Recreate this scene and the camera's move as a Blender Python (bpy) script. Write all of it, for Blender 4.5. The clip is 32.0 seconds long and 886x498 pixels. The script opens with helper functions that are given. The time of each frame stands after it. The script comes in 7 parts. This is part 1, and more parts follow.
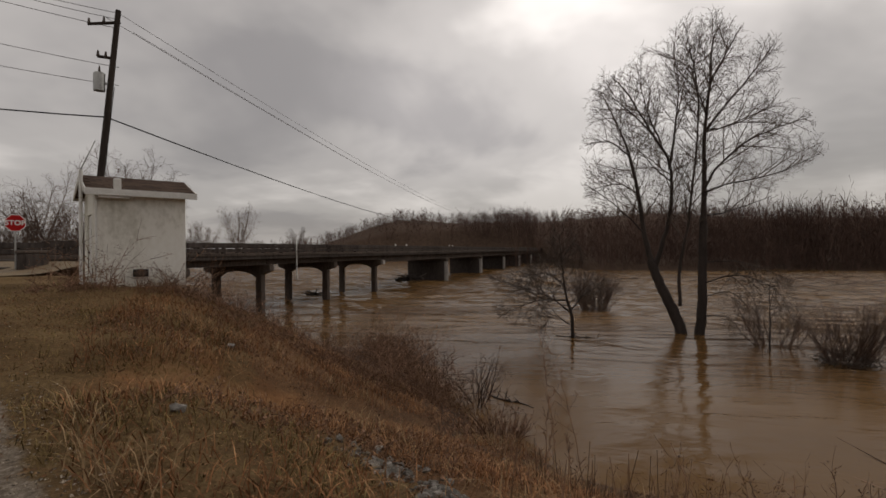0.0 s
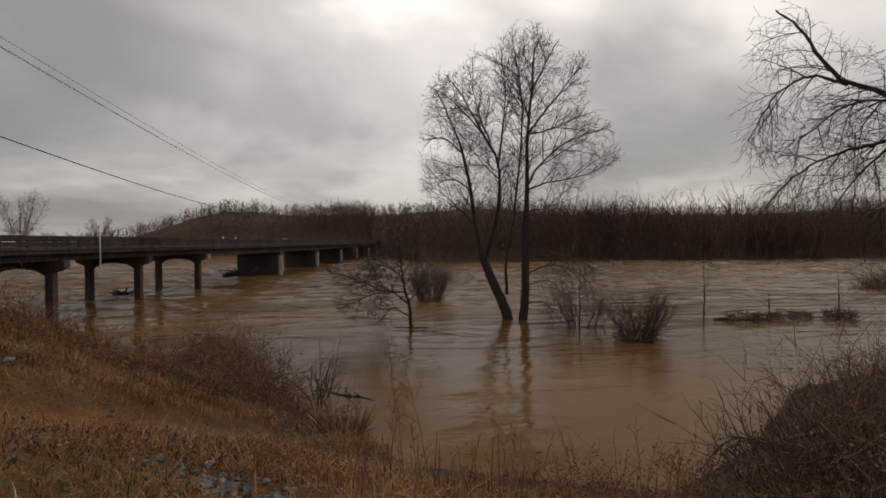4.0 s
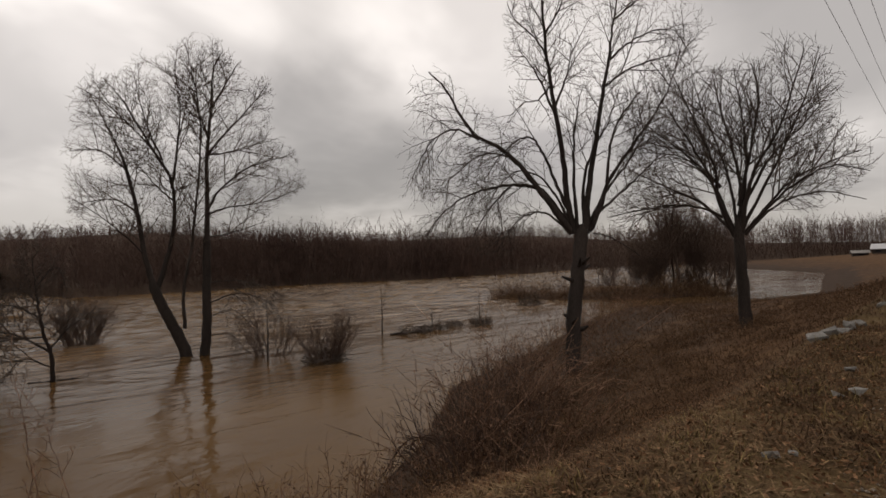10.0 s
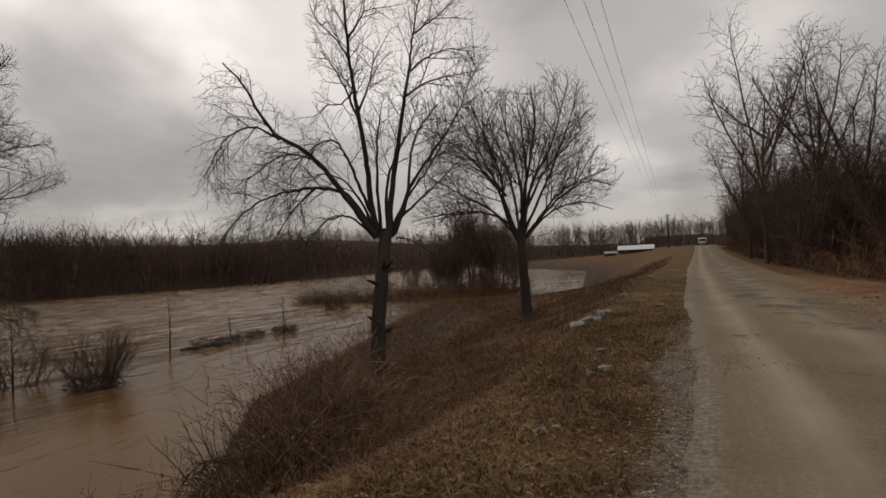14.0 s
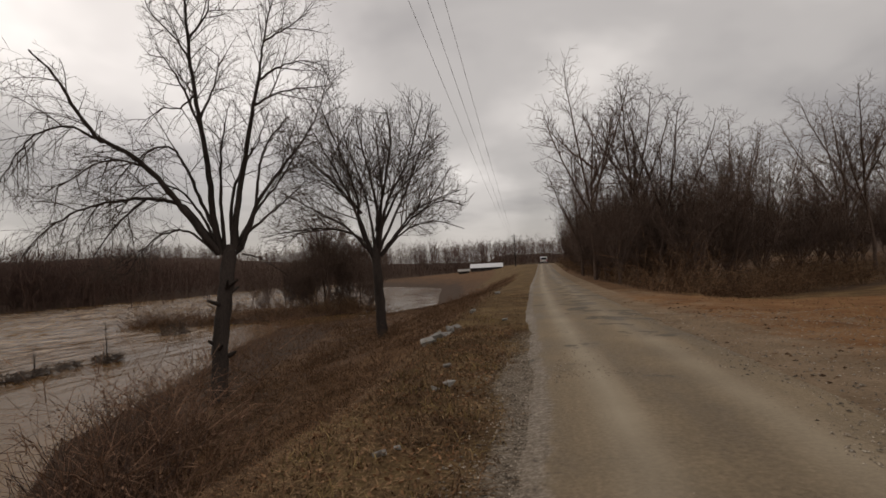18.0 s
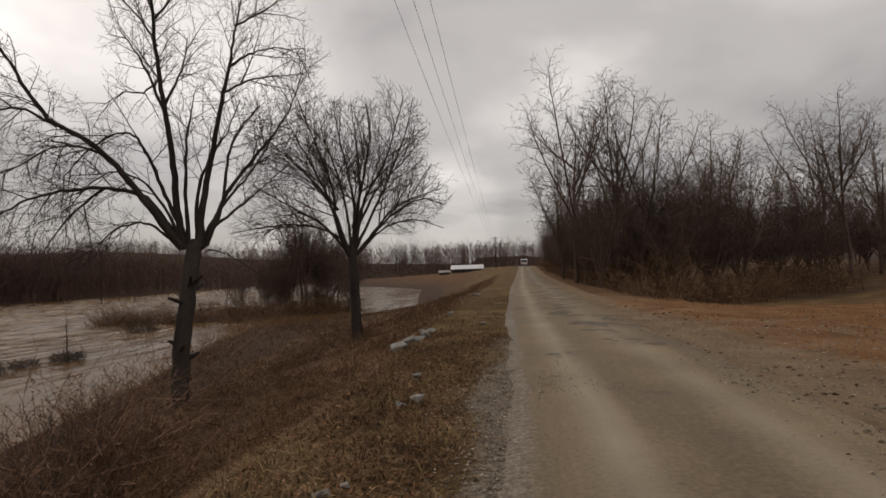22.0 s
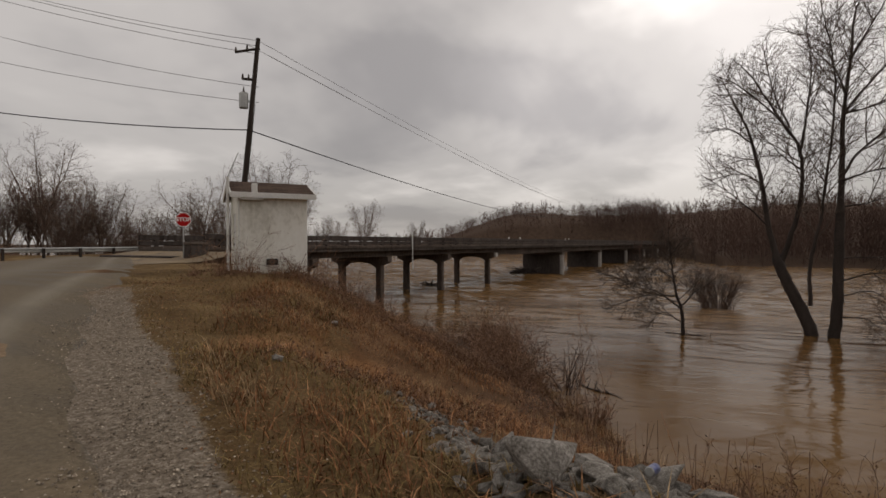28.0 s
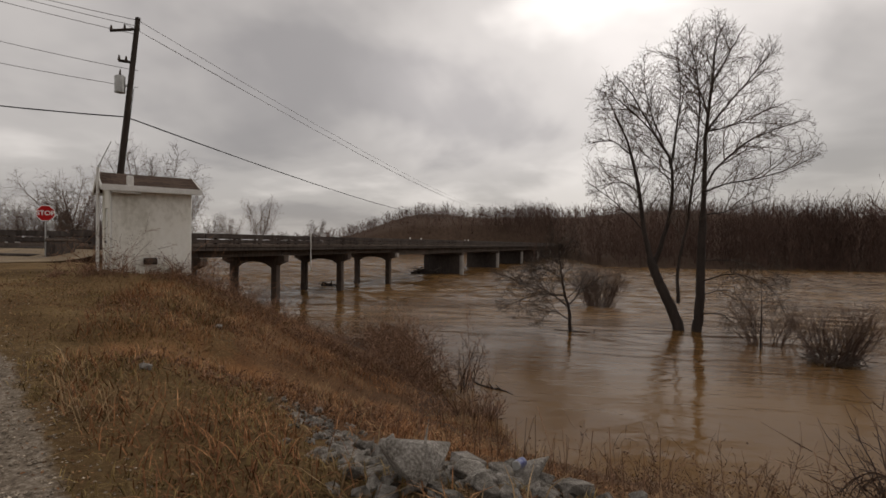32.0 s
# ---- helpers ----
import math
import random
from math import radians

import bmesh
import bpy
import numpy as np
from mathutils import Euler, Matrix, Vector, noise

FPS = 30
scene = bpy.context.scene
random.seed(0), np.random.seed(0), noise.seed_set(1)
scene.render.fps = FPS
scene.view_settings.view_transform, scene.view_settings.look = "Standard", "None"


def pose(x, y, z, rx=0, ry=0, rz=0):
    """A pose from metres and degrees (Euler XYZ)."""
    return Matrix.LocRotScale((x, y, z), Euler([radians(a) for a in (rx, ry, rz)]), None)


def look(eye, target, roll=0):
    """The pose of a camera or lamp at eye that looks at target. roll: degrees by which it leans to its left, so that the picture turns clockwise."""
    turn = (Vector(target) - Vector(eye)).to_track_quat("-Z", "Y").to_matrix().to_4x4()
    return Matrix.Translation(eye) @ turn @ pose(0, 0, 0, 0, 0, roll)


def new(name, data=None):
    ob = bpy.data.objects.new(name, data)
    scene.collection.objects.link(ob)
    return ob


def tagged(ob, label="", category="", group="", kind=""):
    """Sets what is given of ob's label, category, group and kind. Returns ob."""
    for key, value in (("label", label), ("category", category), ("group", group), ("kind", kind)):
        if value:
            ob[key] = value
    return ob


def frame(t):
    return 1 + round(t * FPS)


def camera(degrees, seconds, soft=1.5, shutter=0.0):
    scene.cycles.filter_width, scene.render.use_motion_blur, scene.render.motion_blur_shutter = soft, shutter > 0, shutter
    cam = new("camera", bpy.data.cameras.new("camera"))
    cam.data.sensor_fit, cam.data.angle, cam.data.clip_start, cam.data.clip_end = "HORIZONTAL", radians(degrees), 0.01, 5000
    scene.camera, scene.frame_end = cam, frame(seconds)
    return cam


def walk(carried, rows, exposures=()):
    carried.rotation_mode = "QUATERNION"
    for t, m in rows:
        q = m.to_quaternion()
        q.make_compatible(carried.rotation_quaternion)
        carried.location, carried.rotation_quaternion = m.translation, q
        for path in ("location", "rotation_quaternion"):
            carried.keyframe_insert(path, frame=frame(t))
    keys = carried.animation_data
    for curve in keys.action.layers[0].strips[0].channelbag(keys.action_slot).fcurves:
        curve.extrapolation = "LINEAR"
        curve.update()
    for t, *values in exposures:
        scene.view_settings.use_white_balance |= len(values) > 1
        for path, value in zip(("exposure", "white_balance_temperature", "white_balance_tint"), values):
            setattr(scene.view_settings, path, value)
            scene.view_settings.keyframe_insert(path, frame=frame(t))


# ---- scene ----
cam = camera(80, 32.0, soft=1.6)
# seconds, eye x, y, z, heading clockwise from +y, tilt up, roll (degrees)
ROWS = (
    (0.0, -0.182, -0.423, 1.603, -97.300, 0.074, -0.360),
    (0.5, -0.257, -0.472, 1.592, -95.343, 0.465, -0.043),
    (1.0, -0.292, -0.501, 1.583, -93.884, 0.428, -0.193),
    (1.5, -0.339, -0.533, 1.571, -92.417, 0.530, 0.363),
    (2.0, -0.445, -0.610, 1.573, -89.970, 0.869, 0.387),
    (2.5, -0.452, -0.608, 1.577, -87.562, 0.480, -0.072),
    (3.0, -0.382, -0.573, 1.574, -85.010, 0.506, -0.252),
    (3.5, -0.371, -0.552, 1.572, -82.250, 0.283, 0.059),
    (4.0, -0.372, -0.517, 1.590, -79.781, -0.802, -0.432),
    (4.5, -0.360, -0.498, 1.611, -75.910, -1.564, -1.279),
    (6.5, -0.290, -0.518, 1.638, -67.011, 0.038, -1.371),
    (7.0, -0.322, -0.460, 1.637, -65.309, -0.130, -1.464),
    (7.5, -0.363, -0.378, 1.628, -62.837, -0.031, -2.200),
    (8.0, -0.393, -0.366, 1.618, -59.863, -0.153, -2.024),
    (8.5, -0.428, -0.372, 1.627, -56.508, 0.311, -2.550),
    (9.0, -0.372, -0.489, 1.628, -52.905, 0.957, -2.244),
    (9.5, -0.327, -0.559, 1.629, -49.712, 1.214, -1.822),
    (10.0, -0.299, -0.568, 1.624, -46.675, 1.293, -1.800),
    (10.5, -0.290, -0.557, 1.627, -44.412, 1.038, -1.946),
    (11.0, -0.299, -0.546, 1.620, -41.288, 1.180, -1.859),
    (11.5, -0.291, -0.566, 1.617, -38.329, 1.333, -1.241),
    (12.0, -0.282, -0.555, 1.609, -36.366, 1.410, -1.725),
    (12.5, -0.261, -0.533, 1.606, -33.693, 1.691, -2.219),
    (13.0, -0.268, -0.486, 1.608, -30.862, 1.490, -1.652),
    (13.5, -0.249, -0.472, 1.609, -28.287, 1.310, -1.352),
    (14.0, -0.233, -0.479, 1.615, -25.994, 0.910, -2.761),
    (14.5, -0.223, -0.459, 1.614, -23.683, 1.254, -2.967),
    (16.5, -0.178, -0.378, 1.605, -15.466, 2.550, -1.697),
    (17.0, -0.165, -0.332, 1.598, -14.026, 2.516, -2.036),
    (17.5, -0.154, -0.313, 1.590, -12.142, 2.097, -2.076),
    (18.0, -0.138, -0.284, 1.588, -10.593, 2.112, -2.927),
    (18.5, -0.114, -0.255, 1.586, -8.603, 2.358, -2.426),
    (19.0, -0.095, -0.204, 1.584, -7.735, 2.493, -2.249),
    (19.5, -0.032, -0.074, 1.578, -6.927, 3.482, -1.997),
    (20.0, -0.000, 0.000, 1.573, -3.843, 2.792, -2.392),
    (20.5, -0.049, 0.112, 1.568, -1.060, 3.033, -1.505),
    (21.0, -0.135, 0.269, 1.563, -2.452, 2.664, -2.670),
    (21.5, -0.173, 0.407, 1.554, -3.675, 2.002, -1.632),
    (22.0, -0.172, 0.597, 1.553, -8.540, 2.133, -1.886),
    (22.5, -0.195, 0.749, 1.541, -15.278, 0.512, -1.520),
    (23.0, -0.300, 0.908, 1.537, -22.424, 0.820, -0.849),
    (23.5, -0.411, 0.993, 1.523, -32.904, 0.327, -1.798),
    (24.0, -0.442, 1.115, 1.549, -47.500, -0.922, -1.488),
    (24.5, -0.565, 1.289, 1.562, -61.301, -1.737, -4.083),
    (25.0, -0.110, 0.998, 1.574, -72.912, -0.518, -3.707),
    (25.5, 0.507, 0.611, 1.623, -82.572, -1.556, -1.194),
    (26.0, 0.772, 0.636, 1.609, -95.571, -1.429, -1.150),
    (26.5, 0.953, 0.867, 1.621, -107.769, -2.176, -0.955),
    (28.5, 0.820, 0.792, 1.620, -111.108, -0.622, 0.157),
    (29.0, 0.832, 0.786, 1.612, -112.861, -1.239, 0.221),
    (29.5, 0.818, 0.788, 1.612, -111.653, -1.595, -0.023),
    (30.0, 0.836, 0.825, 1.608, -110.711, -2.819, -0.978),
    (30.5, 0.834, 0.873, 1.615, -107.382, -2.719, -0.557),
    (31.0, 0.820, 0.917, 1.624, -104.477, -2.638, -1.024),
    (31.5, 0.805, 0.964, 1.637, -101.867, -1.732, -1.978),
    (32.0, 0.796, 0.980, 1.642, -99.770, -0.599, 0.570),
)


def eye_pose(x, y, z, yaw, tilt, roll):
    a, b = radians(yaw), radians(tilt)
    e = Vector((x, y, z))
    return look(e, e + Vector((math.sin(a) * math.cos(b), math.cos(a) * math.cos(b), math.sin(b))), roll)


walk(cam, [(r[0], eye_pose(*r[1:])) for r in ROWS], exposures=[(0.0, 0.0, 7150.0, 13.0), (14.0, 0.0, 7150.0, 13.0), (19.0, 0.14, 7150.0, 13.0), (32.0, 0.2, 7150.0, 13.0)])

# ---- world and sun ----
SUN_AZ, SUN_EL = -42.0, 42.0
world = bpy.data.worlds.new("overcast")
scene.world = world
world.use_nodes = True
wn, wl = world.node_tree.nodes, world.node_tree.links
wn.clear()


def wnode(kind, **kw):
    n = wn.new(kind)
    for k, v in kw.items():
        n.inputs[k].default_value = v
    return n


def build_sky():
    out = wn.new("ShaderNodeOutputWorld")
    bg = wn.new("ShaderNodeBackground")
    sky = wn.new("ShaderNodeTexSky")
    sky.sky_type, sky.sun_disc = "NISHITA", False
    sky.sun_elevation, sky.sun_rotation = radians(SUN_EL), radians(SUN_AZ)
    co = wn.new("ShaderNodeTexCoord")
    sep = wn.new("ShaderNodeSeparateXYZ")
    wl.new(co.outputs["Generated"], sep.inputs[0])
    zz = wn.new("ShaderNodeMath"); zz.operation = "MAXIMUM"; zz.inputs[1].default_value = 0.0
    wl.new(sep.outputs[2], zz.inputs[0])
    z2 = wn.new("ShaderNodeMath"); z2.operation = "ADD"; z2.inputs[1].default_value = 0.22
    wl.new(zz.outputs[0], z2.inputs[0])
    dx = wn.new("ShaderNodeMath"); dx.operation = "DIVIDE"
    dy = wn.new("ShaderNodeMath"); dy.operation = "DIVIDE"
    wl.new(sep.outputs[0], dx.inputs[0]); wl.new(z2.outputs[0], dx.inputs[1])
    wl.new(sep.outputs[1], dy.inputs[0]); wl.new(z2.outputs[0], dy.inputs[1])
    com = wn.new("ShaderNodeCombineXYZ")
    wl.new(dx.outputs[0], com.inputs[0]); wl.new(dy.outputs[0], com.inputs[1])
    big = wnode("ShaderNodeTexNoise", Scale=0.75, Detail=5.0, Roughness=0.5, Distortion=0.25)
    wl.new(com.outputs[0], big.inputs["Vector"])
    ramp = wn.new("ShaderNodeValToRGB")
    ramp.color_ramp.interpolation = "EASE"
    e = ramp.color_ramp.elements
    e[0].position, e[0].color = 0.36, (0.33, 0.33, 0.345, 1)
    e[1].position, e[1].color = 0.66, (0.72, 0.72, 0.73, 1)
    m = e.new(0.5); m.color = (0.47, 0.47, 0.48, 1)
    wl.new(big.outputs["Fac"], ramp.inputs[0])
    # thin and thick places in the cloud: heading, height, spread (degrees), gain
    ragged = wnode("ShaderNodeTexNoise", Scale=2.2, Detail=5.0, Roughness=0.55)
    wl.new(co.outputs["Generated"], ragged.inputs["Vector"])
    off = wn.new("ShaderNodeVectorMath"); off.operation = "SUBTRACT"; off.inputs[1].default_value = (0.5, 0.5, 0.5)
    wl.new(ragged.outputs["Color"], off.inputs[0])
    part_of = wn.new("ShaderNodeVectorMath"); part_of.operation = "SCALE"; part_of.inputs["Scale"].default_value = 0.35
    wl.new(off.outputs[0], part_of.inputs[0])
    bent = wn.new("ShaderNodeVectorMath"); bent.operation = "ADD"
    wl.new(co.outputs["Generated"], bent.inputs[0]); wl.new(part_of.outputs[0], bent.inputs[1])
    unit = wn.new("ShaderNodeVectorMath"); unit.operation = "NORMALIZE"
    wl.new(bent.outputs[0], unit.inputs[0])
    total = None
    for az, el, spread, gain in ((-77, 27, 17, 0.45), (-36, 25, 25, 0.58), (-93, 18, 18, 0.36), (-9, 5, 7, 0.3), (-58, 12, 12, -0.24), (-122, 16, 14, -0.08), (25, 25, 30, -0.03)):
        p, q = radians(az), radians(el)
        dot = wn.new("ShaderNodeVectorMath"); dot.operation = "DOT_PRODUCT"
        dot.inputs[1].default_value = (math.sin(p) * math.cos(q), math.cos(p) * math.cos(q), math.sin(q))
        wl.new(unit.outputs[0], dot.inputs[0])
        glow = wn.new("ShaderNodeMapRange"); glow.interpolation_type = "SMOOTHERSTEP"
        glow.inputs["From Min"].default_value, glow.inputs["From Max"].default_value = math.cos(radians(spread)), 1.0
        glow.inputs["To Min"].default_value, glow.inputs["To Max"].default_value = 0.0, gain
        wl.new(dot.outputs["Value"], glow.inputs["Value"])
        if total is None:
            total = glow
        else:
            sm = wn.new("ShaderNodeMath"); sm.operation = "ADD"
            wl.new(total.outputs[0], sm.inputs[0]); wl.new(glow.outputs[0], sm.inputs[1])
            total = sm
    one = wn.new("ShaderNodeMath"); one.operation = "ADD"; one.inputs[1].default_value = 0.92
    wl.new(total.outputs[0], one.inputs[0])
    mul = wn.new("ShaderNodeVectorMath"); mul.operation = "SCALE"
    # thicker cloud towards the horizon
    low = wn.new("ShaderNodeMapRange"); low.interpolation_type = "SMOOTHSTEP"
    low.inputs["From Min"].default_value, low.inputs["From Max"].default_value = 0.0, 0.32
    low.inputs["To Min"].default_value, low.inputs["To Max"].default_value = 0.8, 1.0
    wl.new(zz.outputs[0], low.inputs["Value"])
    dim = wn.new("ShaderNodeMath"); dim.operation = "MULTIPLY"
    wl.new(one.outputs[0], dim.inputs[0]); wl.new(low.outputs[0], dim.inputs[1])
    wl.new(ramp.outputs[0], mul.inputs[0]); wl.new(dim.outputs[0], mul.inputs["Scale"])
    sk = wn.new("ShaderNodeVectorMath"); sk.operation = "SCALE"; sk.inputs["Scale"].default_value = 0.006
    wl.new(sky.outputs[0], sk.inputs[0])
    add = wn.new("ShaderNodeVectorMath"); add.operation = "ADD"
    wl.new(mul.outputs[0], add.inputs[0]); wl.new(sk.outputs[0], add.inputs[1])
    wl.new(add.outputs[0], bg.inputs[0])
    bg.inputs[1].default_value = 1.0
    wl.new(bg.outputs[0], out.inputs[0])


build_sky()
sun = new("sun", bpy.data.lights.new("sun", "SUN"))
sun.data.energy, sun.data.angle, sun.data.color = 0.5, radians(25), (1.0, 0.97, 0.93)
sun.matrix_world = look((0, 0, 60), Vector((0, 0, 60)) - Vector((math.sin(radians(SUN_AZ)) * math.cos(radians(SUN_EL)), math.cos(radians(SUN_AZ)) * math.cos(radians(SUN_EL)), math.sin(radians(SUN_EL)))))

# ---- materials ----


def material(name, colours, rough=0.9, scale=3.0, fine=40.0, bump=0.3, metal=0.0, mix=0.5, spec=0.1, stretch=(1, 1, 1), coords="Object", shade=0.25, dist=0.02, vary=0.0, each=0.0):
    """colours: two or three tones that two sizes of noise blend; stretch: grain along an axis."""
    m = bpy.data.materials.new(name)
    m.use_nodes = True
    n, l = m.node_tree.nodes, m.node_tree.links
    bs = n["Principled BSDF"]
    bs.inputs["Roughness"].default_value, bs.inputs["Metallic"].default_value = rough, metal
    bs.inputs["Specular IOR Level"].default_value = spec
    if coords == "Position":
        src = n.new("ShaderNodeNewGeometry").outputs["Position"]
    else:
        src = n.new("ShaderNodeTexCoord").outputs[coords]
    mp = n.new("ShaderNodeMapping")
    mp.inputs["Scale"].default_value = stretch
    l.new(src, mp.inputs["Vector"])
    a = n.new("ShaderNodeTexNoise"); a.inputs["Scale"].default_value, a.inputs["Detail"].default_value = scale, 6
    b = n.new("ShaderNodeTexNoise"); b.inputs["Scale"].default_value, b.inputs["Detail"].default_value = fine, 4
    l.new(mp.outputs[0], a.inputs["Vector"]); l.new(mp.outputs[0], b.inputs["Vector"])
    mx = n.new("ShaderNodeMix"); mx.inputs[0].default_value = mix
    l.new(a.outputs["Fac"], mx.inputs[2]); l.new(b.outputs["Fac"], mx.inputs[3])
    rp = n.new("ShaderNodeValToRGB")
    els = rp.color_ramp.elements
    els[0].position, els[1].position = 0.36, 0.64
    els[0].color, els[1].color = (*colours[0], 1), (*colours[-1], 1)
    if len(colours) == 3:
        els.new(0.5).color = (*colours[1], 1)
    l.new(mx.outputs[0], rp.inputs[0])
    col = rp.outputs[0]
    if vary:
        oi = n.new("ShaderNodeObjectInfo")
        mr = n.new("ShaderNodeMapRange"); mr.inputs["To Min"].default_value, mr.inputs["To Max"].default_value = 1 - vary, 1 + vary
        l.new(oi.outputs["Random"], mr.inputs["Value"])
        sc = n.new("ShaderNodeVectorMath"); sc.operation = "SCALE"
        l.new(col, sc.inputs[0]); l.new(mr.outputs[0], sc.inputs["Scale"])
        col = sc.outputs[0]
    if each:
        gi = n.new("ShaderNodeNewGeometry")
        er = n.new("ShaderNodeMapRange"); er.inputs["To Min"].default_value, er.inputs["To Max"].default_value = 1 - each, 1 + each
        l.new(gi.outputs["Random Per Island"], er.inputs["Value"])
        es = n.new("ShaderNodeVectorMath"); es.operation = "SCALE"
        l.new(col, es.inputs[0]); l.new(er.outputs[0], es.inputs["Scale"])
        col = es.outputs[0]
    l.new(col, bs.inputs["Base Color"])
    if bump:
        bp = n.new("ShaderNodeBump"); bp.inputs["Strength"].default_value, bp.inputs["Distance"].default_value = bump, dist
        l.new(mx.outputs[0], bp.inputs["Height"]); l.new(bp.outputs[0], bs.inputs["Normal"])
    return m


M_BARK = material("bark", ((0.03, 0.025, 0.021), (0.074, 0.058, 0.051)), scale=2.0, fine=30, stretch=(1, 1, 0.25), bump=0.6, vary=0.2)
M_TWIG = material("twigs", ((0.052, 0.04, 0.034), (0.122, 0.095, 0.077)), scale=0.8, fine=12, bump=0, vary=0.2)
M_TWIG_RED = material("reddish_twigs", ((0.06, 0.04, 0.032), (0.14, 0.092, 0.07)), scale=0.8, fine=12, bump=0)
M_TWIG_WOOD = material("grey_brown_twigs", ((0.066, 0.045, 0.036), (0.165, 0.115, 0.09)), scale=0.8, fine=12, bump=0, vary=0.25)
M_WOODS = material("far_woods", ((0.07, 0.044, 0.036), (0.145, 0.094, 0.075)), scale=0.05, fine=0.6, bump=0, coords="Position")
M_GRASS = material("dry_grass", ((0.098, 0.041, 0.022), (0.256, 0.121, 0.057), (0.464, 0.278, 0.146)), scale=0.5, fine=9, bump=0, coords="Position", mix=0.5, each=0.55)
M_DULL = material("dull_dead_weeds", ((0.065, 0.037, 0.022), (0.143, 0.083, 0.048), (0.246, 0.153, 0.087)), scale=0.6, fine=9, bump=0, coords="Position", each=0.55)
M_LAWN = material("olive_grass", ((0.111, 0.072, 0.029), (0.273, 0.195, 0.086)), scale=0.6, fine=10, bump=0, coords="Position", each=0.55)
M_STRAW = material("straw", ((0.18, 0.114, 0.06), (0.336, 0.24, 0.138)), scale=0.6, fine=9, bump=0, coords="Position", each=0.55)
M_LEAF = material("dead_leaves", ((0.084, 0.04, 0.022), (0.198, 0.102, 0.052), (0.336, 0.212, 0.12)), scale=0.9, fine=30, bump=0, coords="Position", mix=0.6, each=0.55)
M_GRAVEL = material("road_gravel", ((0.08, 0.06, 0.044), (0.195, 0.155, 0.117), (0.43, 0.375, 0.3)), scale=3, fine=60, bump=0, coords="Position", mix=0.75, each=0.55)
M_VERGE = material("matted_verge", ((0.055, 0.03, 0.017), (0.145, 0.085, 0.045), (0.3, 0.2, 0.11)), scale=0.7, fine=10, bump=0, coords="Position", each=0.55)
M_WEED = material("dead_weeds", ((0.112, 0.063, 0.041), (0.28, 0.168, 0.11)), scale=0.7, fine=9, bump=0, coords="Position", each=0.55)
M_ROCK = material("limestone", ((0.07, 0.06, 0.05), (0.2, 0.182, 0.16), (0.37, 0.345, 0.312)), scale=2.6, fine=26, bump=0.8, vary=0.35, dist=0.04, mix=0.45)
M_STONE_PALE = material("pale_stone", ((0.17, 0.16, 0.145), (0.36, 0.34, 0.31)), scale=3, fine=22, bump=0.5, vary=0.15)
M_CONC = material("old_concrete", ((0.055, 0.043, 0.036), (0.125, 0.1, 0.084)), scale=0.35, fine=5, bump=0.3, stretch=(1, 1, 0.4), coords="Position")
M_CONC_DARK = material("stained_concrete", ((0.036, 0.029, 0.025), (0.09, 0.074, 0.066)), scale=0.3, fine=4, bump=0.3, stretch=(1, 1, 0.35), coords="Position")
M_CONC_PALE = material("pale_concrete", ((0.24, 0.22, 0.2), (0.42, 0.4, 0.37)), scale=0.6, fine=8, bump=0.2, coords="Position")
M_PAINT = material("white_paint", ((0.5, 0.48, 0.4), (0.76, 0.74, 0.67), (0.83, 0.82, 0.76)), rough=0.7, scale=0.7, fine=9, bump=0.12, stretch=(1, 1, 0.6), mix=0.3)
M_TRIM = material("white_trim", ((0.6, 0.59, 0.55), (0.75, 0.74, 0.71)), rough=0.6, scale=3, fine=30, bump=0.1)
M_ROOF = material("brown_shingle", ((0.05, 0.034, 0.026), (0.10, 0.068, 0.052)), scale=3, fine=45, bump=0.5, vary=0.25)
M_METAL = material("galvanised", ((0.3, 0.3, 0.29), (0.5, 0.5, 0.48)), rough=0.45, metal=0.8, spec=0.5, scale=2, fine=25, bump=0.1)
M_POLE = material("creosoted_pole", ((0.026, 0.021, 0.018), (0.065, 0.052, 0.044)), scale=3, fine=30, stretch=(1, 1, 0.1), bump=0.4)
M_BLACK = material("black_plastic", ((0.012, 0.012, 0.012), (0.03, 0.03, 0.03)), rough=0.5, bump=0)
M_RED = material("stop_red", ((0.38, 0.012, 0.014), (0.48, 0.02, 0.02)), rough=0.5, bump=0)
M_WHITE = material("white_legend", ((0.75, 0.75, 0.74), (0.82, 0.82, 0.8)), rough=0.5, bump=0)
M_WIRE = material("black_wire", ((0.015, 0.015, 0.016), (0.03, 0.03, 0.03)), rough=0.6, bump=0)
M_WIRE_GREY = material("aluminium_wire", ((0.22, 0.22, 0.23), (0.3, 0.3, 0.31)), rough=0.6, bump=0)
M_NEEDLE = material("pine_needles", ((0.018, 0.024, 0.014), (0.045, 0.055, 0.032)), scale=0.6, fine=6, bump=0)
M_GLASS = material("dark_glass", ((0.015, 0.017, 0.02), (0.03, 0.033, 0.036)), rough=0.1, bump=0, spec=0.6)
M_RUBBER = material("tyre", ((0.015, 0.015, 0.015), (0.035, 0.034, 0.033)), rough=0.9, bump=0.1)
M_VAN = material("white_van_paint", ((0.62, 0.62, 0.62), (0.7, 0.7, 0.7)), rough=0.35, spec=0.5, bump=0)
M_TAR = material("broken_tarmac", ((0.04, 0.037, 0.034), (0.09, 0.083, 0.076)), rough=0.9, scale=1.5, fine=30, bump=0.5, coords="Position")
